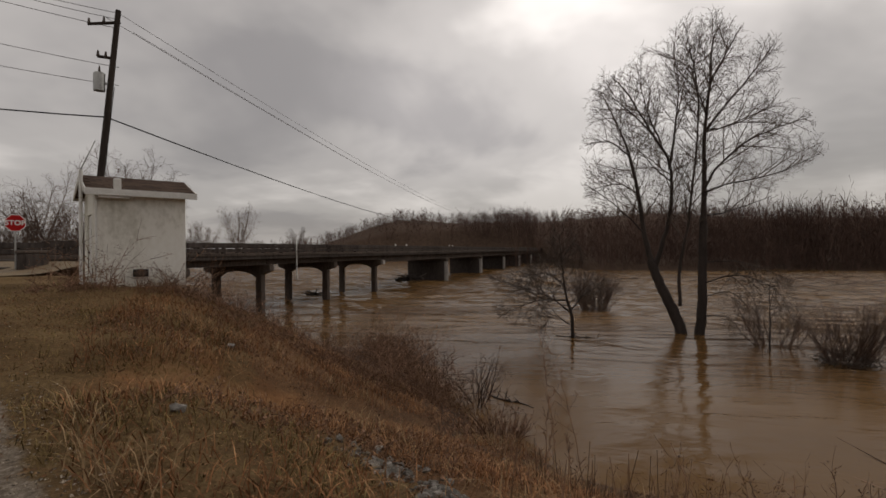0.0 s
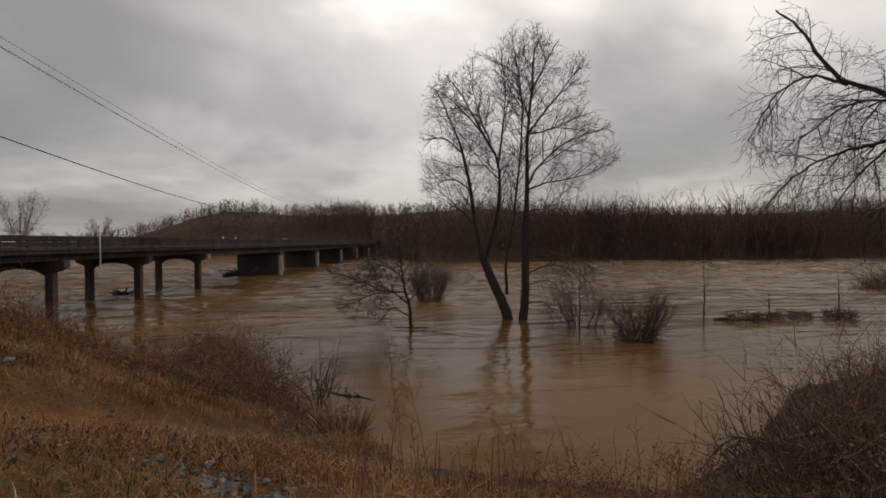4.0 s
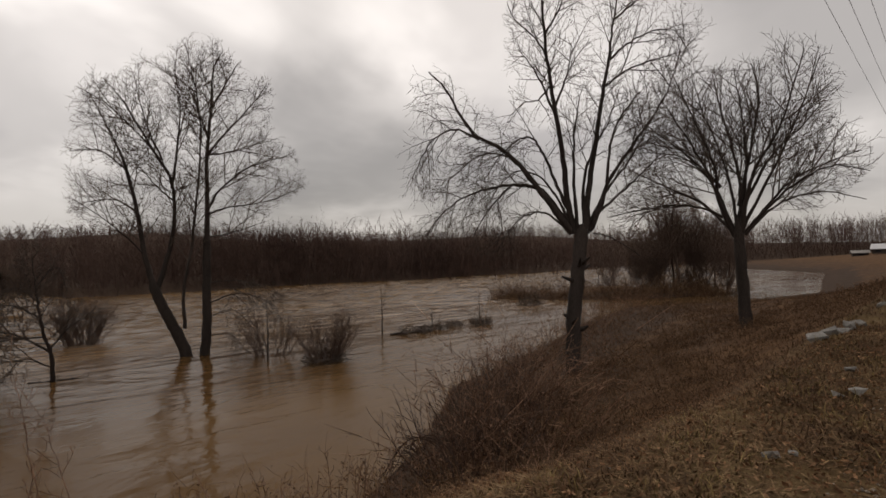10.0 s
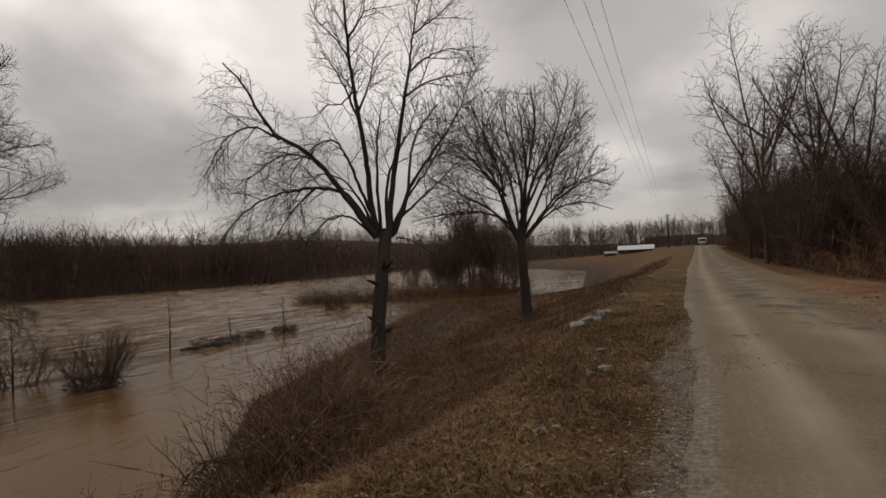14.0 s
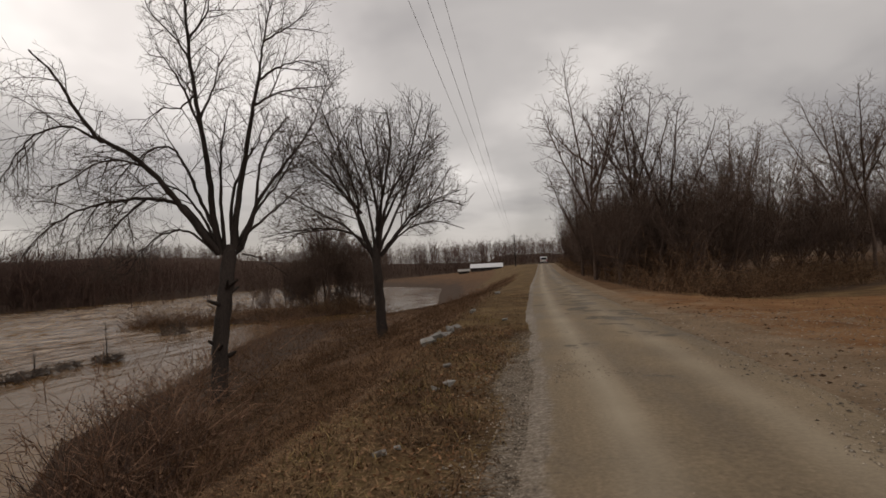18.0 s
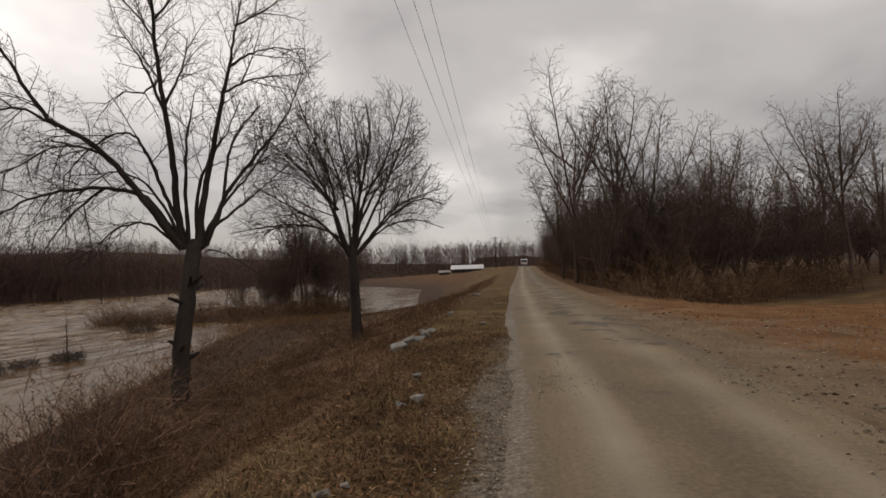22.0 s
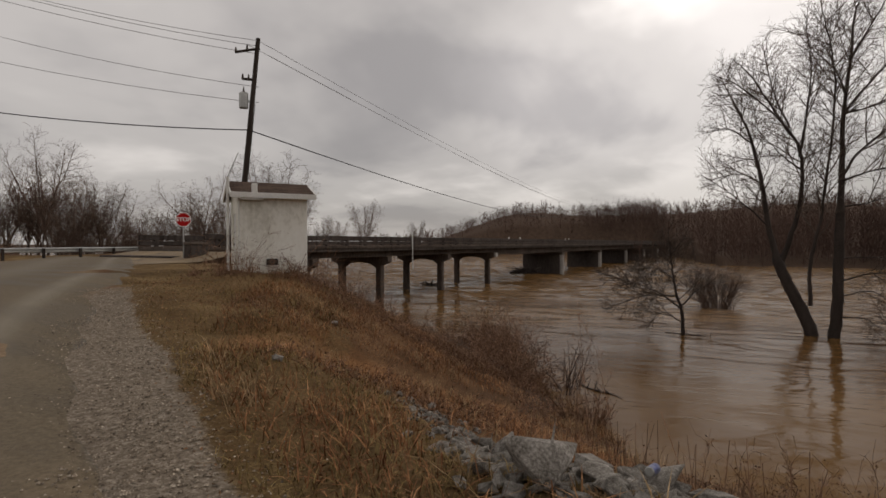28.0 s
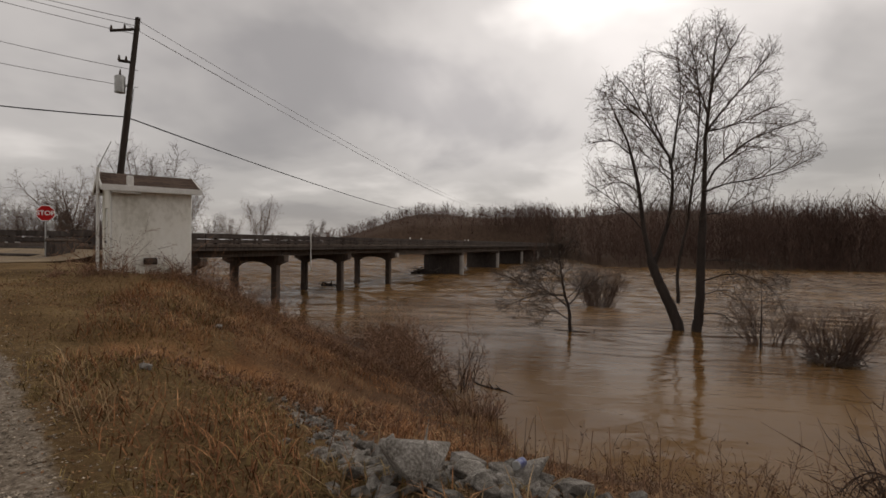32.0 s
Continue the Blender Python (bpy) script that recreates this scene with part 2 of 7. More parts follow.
M_CLOD = material("wet_clay", ((0.045, 0.026, 0.015), (0.12, 0.07, 0.038), (0.24, 0.15, 0.085)), scale=2, fine=30, bump=0, coords="Position", each=0.55)
M_CANBLUE = material("blue_can", ((0.03, 0.05, 0.25), (0.3, 0.32, 0.4)), rough=0.3, metal=0.6, scale=20, fine=60, bump=0)
M_TIN = material("tin_roof", ((0.55, 0.55, 0.56), (0.72, 0.72, 0.72)), rough=0.45, spec=0.4, scale=0.6, fine=8, bump=0.1)


def ground_material():
    m = bpy.data.materials.new("ground")
    m.use_nodes = True
    n, l = m.node_tree.nodes, m.node_tree.links
    bs = n["Principled BSDF"]
    bs.inputs["Specular IOR Level"].default_value = 0.05
    pos = n.new("ShaderNodeNewGeometry").outputs["Position"]

    def noise_tex(scale, detail=6, rough=0.6):
        t = n.new("ShaderNodeTexNoise")
        t.inputs["Scale"].default_value, t.inputs["Detail"].default_value, t.inputs["Roughness"].default_value = scale, detail, rough
        l.new(pos, t.inputs["Vector"])
        return t.outputs["Fac"]

    def ramp(fac, *stops):
        r = n.new("ShaderNodeValToRGB")
        e = r.color_ramp.elements
        e[0].position, e[0].color = stops[0][0], (*stops[0][1], 1)
        e[1].position, e[1].color = stops[-1][0], (*stops[-1][1], 1)
        for p, c in stops[1:-1]:
            e.new(p).color = (*c, 1)
        l.new(fac, r.inputs[0])
        return r.outputs[0]

    def blend(fac, a, b):
        x = n.new("ShaderNodeMix"); x.data_type = "RGBA"
        l.new(fac, x.inputs[0]); l.new(a, x.inputs[6]); l.new(b, x.inputs[7])
        return x.outputs[2]

    def mask(name, scale, width=0.25):
        at = n.new("ShaderNodeAttribute"); at.attribute_name = name
        ad = n.new("ShaderNodeMath"); ad.operation = "ADD"
        l.new(at.outputs["Fac"], ad.inputs[0]); l.new(noise_tex(scale), ad.inputs[1])
        mr = n.new("ShaderNodeMapRange"); mr.interpolation_type = "SMOOTHSTEP"
        mr.inputs["From Min"].default_value, mr.inputs["From Max"].default_value = 1.0 - width, 1.0 + width
        l.new(ad.outputs[0], mr.inputs["Value"])
        return mr.outputs[0]

    mid, small = noise_tex(0.7), noise_tex(18, 8, 0.75)
    both = n.new("ShaderNodeMix"); both.inputs[0].default_value = 0.55
    l.new(mid, both.inputs[2]); l.new(small, both.inputs[3])
    f = both.outputs[0]
    col = ramp(f, (0.36, (0.062, 0.033, 0.018)), (0.5, (0.13, 0.071, 0.037)), (0.64, (0.235, 0.142, 0.074)))
    lawn = ramp(f, (0.36, (0.068, 0.041, 0.021)), (0.5, (0.137, 0.088, 0.042)), (0.64, (0.236, 0.162, 0.082)))
    clay = ramp(f, (0.36, (0.12, 0.056, 0.026)), (0.5, (0.21, 0.105, 0.047)), (0.64, (0.3, 0.18, 0.095)))
    gravel = ramp(small, (0.34, (0.1, 0.077, 0.058)), (0.5, (0.21, 0.17, 0.13)), (0.68, (0.4, 0.345, 0.282)))
    litter = ramp(f, (0.36, (0.045, 0.029, 0.021)), (0.64, (0.1, 0.066, 0.047)))
    asphalt = ramp(f, (0.36, (0.05, 0.048, 0.048)), (0.64, (0.12, 0.116, 0.112)))
    mud = ramp(f, (0.36, (0.13, 0.088, 0.053)), (0.5, (0.22, 0.155, 0.1)), (0.64, (0.325, 0.238, 0.16)))
    for name, layer, sc, wd in (("lawn", lawn, 1.1, 0.3), ("mud", mud, 1.0, 0.35), ("litter", litter, 0.3, 0.3), ("clay", clay, 1.3, 0.22), ("gravel", gravel, 3.0, 0.2), ("tar", asphalt, 1.2, 0.06)):
        col = blend(mask(name, sc, wd), col, layer)
    l.new(col, bs.inputs["Base Color"])
    bs.inputs["Roughness"].default_value = 0.9
    bp = n.new("ShaderNodeBump"); bp.inputs["Strength"].default_value, bp.inputs["Distance"].default_value = 0.7, 0.05
    l.new(small, bp.inputs["Height"]); l.new(bp.outputs[0], bs.inputs["Normal"])
    return m


def road_material():
    """Muddy gravel over worn tarmac: wheel tracks run along y."""
    m = bpy.data.materials.new("muddy_road")
    m.use_nodes = True
    n, l = m.node_tree.nodes, m.node_tree.links
    bs = n["Principled BSDF"]
    bs.inputs["Specular IOR Level"].default_value = 0.22
    pos = n.new("ShaderNodeNewGeometry").outputs["Position"]
    mp = n.new("ShaderNodeMapping"); mp.inputs["Scale"].default_value = (1.6, 0.12, 1)
    l.new(pos, mp.inputs["Vector"])
    tr = n.new("ShaderNodeTexNoise"); tr.inputs["Scale"].default_value, tr.inputs["Detail"].default_value = 1.0, 5
    l.new(mp.outputs[0], tr.inputs["Vector"])
    gr = n.new("ShaderNodeTexNoise"); gr.inputs["Scale"].default_value, gr.inputs["Detail"].default_value, gr.inputs["Roughness"].default_value = 22, 8, 0.75
    l.new(pos, gr.inputs["Vector"])
    md = n.new("ShaderNodeTexNoise"); md.inputs["Scale"].default_value, md.inputs["Detail"].default_value = 0.55, 5
    l.new(pos, md.inputs["Vector"])
    x = n.new("ShaderNodeMix"); x.inputs[0].default_value = 0.5
    l.new(tr.outputs["Fac"], x.inputs[2]); l.new(md.outputs["Fac"], x.inputs[3])
    x2 = n.new("ShaderNodeMix"); x2.inputs[0].default_value = 0.45
    l.new(x.outputs[0], x2.inputs[2]); l.new(gr.outputs["Fac"], x2.inputs[3])
    r = n.new("ShaderNodeValToRGB")
    e = r.color_ramp.elements
    e[0].position, e[0].color = 0.38, (0.107, 0.076, 0.045, 1)
    e[1].position, e[1].color = 0.62, (0.305, 0.231, 0.15, 1)
    e.new(0.5).color = (0.199, 0.147, 0.091, 1)
    l.new(x2.outputs[0], r.inputs[0])
    # loose stone at the rims
    g = n.new("ShaderNodeValToRGB")
    ge = g.color_ramp.elements
    ge[0].position, ge[0].color = 0.34, (0.09, 0.068, 0.05, 1)
    ge[1].position, ge[1].color = 0.68, (0.37, 0.315, 0.25, 1)
    ge.new(0.5).color = (0.195, 0.156, 0.117, 1)
    l.new(gr.outputs["Fac"], g.inputs[0])
    at = n.new("ShaderNodeAttribute"); at.attribute_name = "rim"
    sm = n.new("ShaderNodeMath"); sm.operation = "ADD"
    rg = n.new("ShaderNodeTexNoise"); rg.inputs["Scale"].default_value, rg.inputs["Detail"].default_value = 2.2, 7
    l.new(pos, rg.inputs["Vector"])
    l.new(at.outputs["Fac"], sm.inputs[0]); l.new(rg.outputs["Fac"], sm.inputs[1])
    mk = n.new("ShaderNodeMapRange"); mk.interpolation_type = "SMOOTHSTEP"
    mk.inputs["From Min"].default_value, mk.inputs["From Max"].default_value = 0.8, 1.2
    l.new(sm.outputs[0], mk.inputs["Value"])
    cm = n.new("ShaderNodeMix"); cm.data_type = "RGBA"
    l.new(mk.outputs[0], cm.inputs[0]); l.new(r.outputs[0], cm.inputs[6]); l.new(g.outputs[0], cm.inputs[7])
    # pale packed wheel track
    tk = n.new("ShaderNodeAttribute"); tk.attribute_name = "track"
    pale = n.new("ShaderNodeMix"); pale.data_type = "RGBA"
    pale.inputs[7].default_value = (0.36, 0.3, 0.218, 1)
    tm = n.new("ShaderNodeMath"); tm.operation = "MULTIPLY"
    tw = n.new("ShaderNodeMapRange"); tw.inputs["From Min"].default_value, tw.inputs["From Max"].default_value = 0.3, 0.6
    l.new(x.outputs[0], tw.inputs["Value"])
    l.new(tk.outputs["Fac"], tm.inputs[0]); l.new(tw.outputs[0], tm.inputs[1])
    l.new(tm.outputs[0], pale.inputs[0]); l.new(cm.outputs[2], pale.inputs[6])
    pn = n.new("ShaderNodeTexNoise"); pn.inputs["Scale"].default_value, pn.inputs["Detail"].default_value, pn.inputs["Roughness"].default_value = 0.8, 8, 0.65
    l.new(pos, pn.inputs["Vector"])
    pa = n.new("ShaderNodeAttribute"); pa.attribute_name = "patchy"
    ps = n.new("ShaderNodeMath"); ps.operation = "ADD"
    l.new(pn.outputs["Fac"], ps.inputs[0]); l.new(pa.outputs["Fac"], ps.inputs[1])
    pm = n.new("ShaderNodeMapRange"); pm.inputs["From Min"].default_value, pm.inputs["From Max"].default_value = 0.6, 0.64
    pm.inputs["To Max"].default_value = 0.75
    l.new(ps.outputs[0], pm.inputs["Value"])
    worn = n.new("ShaderNodeMix"); worn.data_type = "RGBA"
    worn.inputs[7].default_value = (0.085, 0.072, 0.058, 1)
    l.new(pm.outputs[0], worn.inputs[0]); l.new(pale.outputs[2], worn.inputs[6])
    pale = worn
    wt = n.new("ShaderNodeAttribute"); wt.attribute_name = "tarred"
    tar = n.new("ShaderNodeMix"); tar.data_type = "RGBA"; tar.blend_type = "MULTIPLY"
    tar.inputs[7].default_value = (0.6, 0.63, 0.67, 1)
    l.new(wt.outputs["Fac"], tar.inputs[0]); l.new(pale.outputs[2], tar.inputs[6])
    l.new(tar.outputs[2], bs.inputs["Base Color"])
    rr = n.new("ShaderNodeMapRange"); rr.inputs["From Min"].default_value, rr.inputs["From Max"].default_value = 0.4, 0.6
    rr.inputs["To Min"].default_value, rr.inputs["To Max"].default_value = 0.6, 0.95
    l.new(x.outputs[0], rr.inputs["Value"]); l.new(rr.outputs[0], bs.inputs["Roughness"])
    bp = n.new("ShaderNodeBump"); bp.inputs["Strength"].default_value, bp.inputs["Distance"].default_value = 0.45, 0.03
    l.new(gr.outputs["Fac"], bp.inputs["Height"]); l.new(bp.outputs[0], bs.inputs["Normal"])
    return m


def water_material():
    m = bpy.data.materials.new("muddy_water")
    m.use_nodes = True
    n, l = m.node_tree.nodes, m.node_tree.links
    bs = n["Principled BSDF"]
    pos = n.new("ShaderNodeNewGeometry").outputs["Position"]

    def waves(scale, stretch, detail):
        mp = n.new("ShaderNodeMapping"); mp.inputs["Scale"].default_value = stretch
        mp.inputs["Rotation"].default_value = (0, 0, radians(14))
        l.new(pos, mp.inputs["Vector"])
        t = n.new("ShaderNodeTexNoise")
        t.inputs["Scale"].default_value, t.inputs["Detail"].default_value, t.inputs["Distortion"].default_value = scale, detail, 0.6
        l.new(mp.outputs[0], t.inputs["Vector"])
        return t.outputs["Fac"]

    silt = n.new("ShaderNodeValToRGB")
    e = silt.color_ramp.elements
    e[0].position, e[0].color = 0.35, (0.1, 0.052, 0.019, 1)
    e[1].position, e[1].color = 0.65, (0.175, 0.099, 0.04, 1)
    l.new(waves(0.06, (1, 0.35, 1), 4), silt.inputs[0])
    l.new(silt.outputs[0], bs.inputs["Base Color"])
    bs.inputs["IOR"].default_value = 1.17
    bs.inputs["Specular IOR Level"].default_value = 0.32
    at = n.new("ShaderNodeAttribute"); at.attribute_name = "chop"
    ro = n.new("ShaderNodeMapRange"); ro.inputs["To Min"].default_value, ro.inputs["To Max"].default_value = 0.06, 0.1
    l.new(at.outputs["Fac"], ro.inputs["Value"]); l.new(ro.outputs[0], bs.inputs["Roughness"])
    b1 = n.new("ShaderNodeBump"); b1.inputs["Distance"].default_value = 0.7
    l.new(at.outputs["Fac"], b1.inputs["Strength"])
    l.new(waves(0.6, (1, 0.36, 1), 7), b1.inputs["Height"])
    b0 = n.new("ShaderNodeBump"); b0.inputs["Distance"].default_value = 2.6
    l.new(at.outputs["Fac"], b0.inputs["Strength"])
    l.new(waves(0.26, (1, 0.42, 1), 7), b0.inputs["Height"]); l.new(b1.outputs[0], b0.inputs["Normal"])
    b2 = n.new("ShaderNodeBump"); b2.inputs["Strength"].default_value, b2.inputs["Distance"].default_value = 0.2, 0.06
    l.new(waves(2.6, (1, 0.45, 1), 3), b2.inputs["Height"]); l.new(b0.outputs[0], b2.inputs["Normal"])
    l.new(b2.outputs[0], bs.inputs["Normal"])
    return m


M_GROUND, M_ROAD, M_WATER = ground_material(), road_material(), water_material()

# ---- building helpers ----


def mesh_of(name, verts, faces, mat, smooth=False):
    me = bpy.data.meshes.new(name)
    verts = np.asarray(verts, dtype=np.float32).reshape(-1, 3)
    faces = np.asarray(faces, dtype=np.int32)
    k = faces.shape[1]
    me.vertices.add(len(verts)); me.vertices.foreach_set("co", verts.ravel())
    me.loops.add(faces.size); me.loops.foreach_set("vertex_index", faces.ravel())
    me.polygons.add(len(faces))
    me.polygons.foreach_set("loop_start", np.arange(0, faces.size, k, dtype=np.int32))
    me.update(calc_edges=True)
    me.polygons.foreach_set("use_smooth", np.full(len(faces), smooth))
    me.materials.append(mat)
    return me


def part(name, bm, mat, parent, label="", smooth=False):
    me = bpy.data.meshes.new(name)
    bm.to_mesh(me); bm.free()
    me.materials.append(mat)
    if smooth:
        for p in me.polygons:
            p.use_smooth = True
    ob = new(name, me)
    ob.parent = parent
    return tagged(ob, label)


def piece(name, me, parent, m=None, label=""):
    ob = new(name, me)
    ob.parent = parent
    if m is not None:
        ob.matrix_local = m
    return tagged(ob, label)


def thing(name, m, label, category, group="", kind=""):
    ob = new(name)
    ob.matrix_world = m
    return tagged(ob, label, category, group, kind)


def box(sx, sy, sz, at=(0, 0, 0), bevel=0.0, bm=None):
    """A box standing on at (its base centre)."""
    bm = bm or bmesh.new()
    r = bmesh.ops.create_cube(bm, size=1, matrix=Matrix.Translation((at[0], at[1], at[2] + sz / 2)) @ Matrix.Diagonal((sx, sy, sz, 1)))
    if bevel:
        ed = list({e for v in r["verts"] for e in v.link_edges})
        bmesh.ops.bevel(bm, geom=ed, offset=bevel, segments=1, affect="EDGES")
    return bm


def rod(p0, p1, r0, r1=None, sides=8, bm=None):
    bm = bm or bmesh.new()
    p0, p1 = Vector(p0), Vector(p1)
    d = p1 - p0
    q = d.to_track_quat("Z", "Y").to_matrix().to_4x4()
    bmesh.ops.create_cone(bm, cap_ends=True, segments=sides, radius1=r0, radius2=r0 if r1 is None else r1, depth=d.length, matrix=Matrix.Translation((p0 + p1) / 2) @ q)
    return bm


def prism(points, depth, axis=1, bm=None):
    """Extrudes an outline of (a, b) points; axis 1: outline in xz, depth along y; axis 0: outline in yz, depth along x."""
    bm = bm or bmesh.new()
    lo, hi = [], []
    for a, b in points:
        for lst, s in ((lo, -0.5), (hi, 0.5)):
            c = (a, s * depth, b) if axis == 1 else (s * depth, a, b)
            lst.append(bm.verts.new(c))
    bm.faces.new(lo); bm.faces.new(hi[::-1])
    for i in range(len(points)):
        j = (i + 1) % len(points)
        bm.faces.new((lo[i], hi[i], hi[j], lo[j]))
    bmesh.ops.recalc_face_normals(bm, faces=bm.faces)
    return bm


def tubes(segs, sides=3):
    """segs: rows of x0 y0 z0 x1 y1 z1 r0 r1. Returns verts and quads of open tapered tubes."""
    s = np.asarray(segs, dtype=np.float64)
    a, b = s[:, :3], s[:, 3:6]
    d = b - a
    ln = np.linalg.norm(d, axis=1, keepdims=True) + 1e-9
    d = d / ln
    ref = np.where(np.abs(d[:, 2:3]) > 0.9, [[1.0, 0, 0]], [[0, 0, 1.0]])
    u = np.cross(d, ref); u /= np.linalg.norm(u, axis=1, keepdims=True) + 1e-9
    v = np.cross(d, u)
    b = b + d * s[:, 7:8] * 0.6
    ang = np.arange(sides) * 2 * np.pi / sides
    ring = np.cos(ang)[None, :, None] * u[:, None, :] + np.sin(ang)[None, :, None] * v[:, None, :]
    lo, hi = a[:, None, :] + ring * s[:, 6][:, None, None], b[:, None, :] + ring * s[:, 7][:, None, None]
    vs = np.concatenate([lo, hi], axis=1).reshape(-1, 3)
    n = len(s)
    base = (np.arange(n) * 2 * sides)[:, None, None]
    i = np.arange(sides)
    j = (i + 1) % sides
    q = np.stack([i, j, j + sides, i + sides], axis=1)[None] + base
    return vs, q.reshape(-1, 4)


def ribbons(segs):
    """Like tubes, but each piece a flat tapered strip turned at random, for fine stems."""
    s = np.asarray(segs, dtype=np.float64)
    a, b = s[:, :3], s[:, 3:6]
    d = b - a
    d = d / (np.linalg.norm(d, axis=1, keepdims=True) + 1e-9)
    u = np.cross(d, np.random.RandomState(len(s)).normal(0, 1, d.shape))
    u /= np.linalg.norm(u, axis=1, keepdims=True) + 1e-9
    lo, hi = u * s[:, 6:7] * 1.35, u * s[:, 7:8] * 1.35
    v = np.stack([a - lo, a + lo, b + hi, b - hi], 1).reshape(-1, 3)
    return v, np.arange(len(v)).reshape(-1, 4)


# ---- plan of the land ----
WATER_Z = -3.7
SHORE = np.array([(-66, -400), (-58, -120), (-42, -52), (-33, -30), (-29.5, -17), (-26, -7.6), (-21, -4), (-17.2, -1.8), (-12.8, 0.8), (-10.2, 6), (-12.2, 9.6), (-16.5, 15), (-19, 24), (-24, 38), (-27, 51), (-20, 62), (-16, 78), (-20, 98), (-27, 138), (-48, 166), (-110, 240), (-140, 400)], dtype=float)
CREST = np.array([(-40, -400), (-30, -60), (-25, -38), (-21, -26), (-17.8, -17), (-14.6, -10.4), (-12.2, -8.6), (-9.5, -7.2), (-6.4, -5.0), (-4.2, -3.0), (-3.0, -1.0), (-2.4, 1.5), (-2.3, 5), (-2.6, 10.5), (-2.6, 20), (-2.8, 40), (-3.4, 90), (-5, 160), (-12, 240), (-30, 400)], dtype=float)


def sstep(t):
    t = np.clip(t, 0, 1)
    return t * t * (3 - 2 * t)


def line_side(x, y, line):
    """Distance to a polyline, positive to its right as it runs (the land)."""
    best = np.full(np.shape(x), 1e9)
    sign = np.ones(np.shape(x))
    for (ax, ay), (bx, by) in zip(line[:-1], line[1:]):
        ex, ey = bx - ax, by - ay
        t = np.clip(((x - ax) * ex + (y - ay) * ey) / (ex * ex + ey * ey), 0, 1)
        px, py = x - ax - t * ex, y - ay - t * ey
        d = np.hypot(px, py)
        side = np.where(ex * py - ey * px <= 0, 1.0, -1.0)
        near = d < best - 1e-9
        best = np.where(near, d, best)
        sign = np.where(near, side, sign)
    return best * sign


def wobble(x, y, s, seed=0.0):
    """A cheap smooth unevenness between -1 and 1."""
    return (np.sin(x * s * 1.3 + y * s * 0.7 + seed) + np.sin(x * s * -0.6 + y * s * 1.7 + seed * 2.1) + np.sin(x * s * 2.3 - y * s * 1.1 + seed * 0.7) * 0.6 + np.sin(x * s * 3.1 + y * s * 2.9 + seed * 1.9) * 0.4) / 3.0


HW0, HWU = np.array((-42.8, -20.9)), np.array((-0.985, 0.174))  # the highway's river-side edge line
HWV = np.array((-0.174, -0.985))


def plateau_z(x, y):
    z = 0.72 * sstep((-1.0 - y) / 12.5) + 1.5 * sstep((y - 60) / 110)
    low = sstep((y - 10) / 34) * sstep((x - 3.6) / 7) * (1 - 1.0 * sstep((x - 15) / 20))
    z = z - 1.35 * low
    z = z + 3.0 * sstep((x - 40) / 90) + 12 * sstep((x - 110) / 250) * sstep((y + 200) / 200)
    z = z + 10 * sstep((y - 330) / 200) - 1.5 * sstep((-45 - y) / 60)
    return z


def hills(x, y):
    """Wooded high ground beyond the far bank."""
    back = -150 - x + np.clip(y - 130, 0, 400) * 0.12
    az = np.degrees(np.arctan2(x, np.maximum(y, -1e4)))
    h = 20 * np.exp(-((az + 88) / 13.0) ** 2) + 15 * np.exp(-((az + 103) / 7.0) ** 2) + 17 * sstep((az + 88) / 16) + 3 * np.exp(-((az + 52) / 14.0) ** 2)
    h = h - 8 * sstep((az + 30) / 20)
    h = h * (1 + 0.07 * wobble(x, y, 0.02, 3))
    return np.where(x < 0, h, 0) * sstep(back / 210)


def highway_z(a):
    """The highway's level by the distance along it: it climbs on to the bridge."""
    return 0.66 + 0.5 * sstep((a + 22.5) / 4)


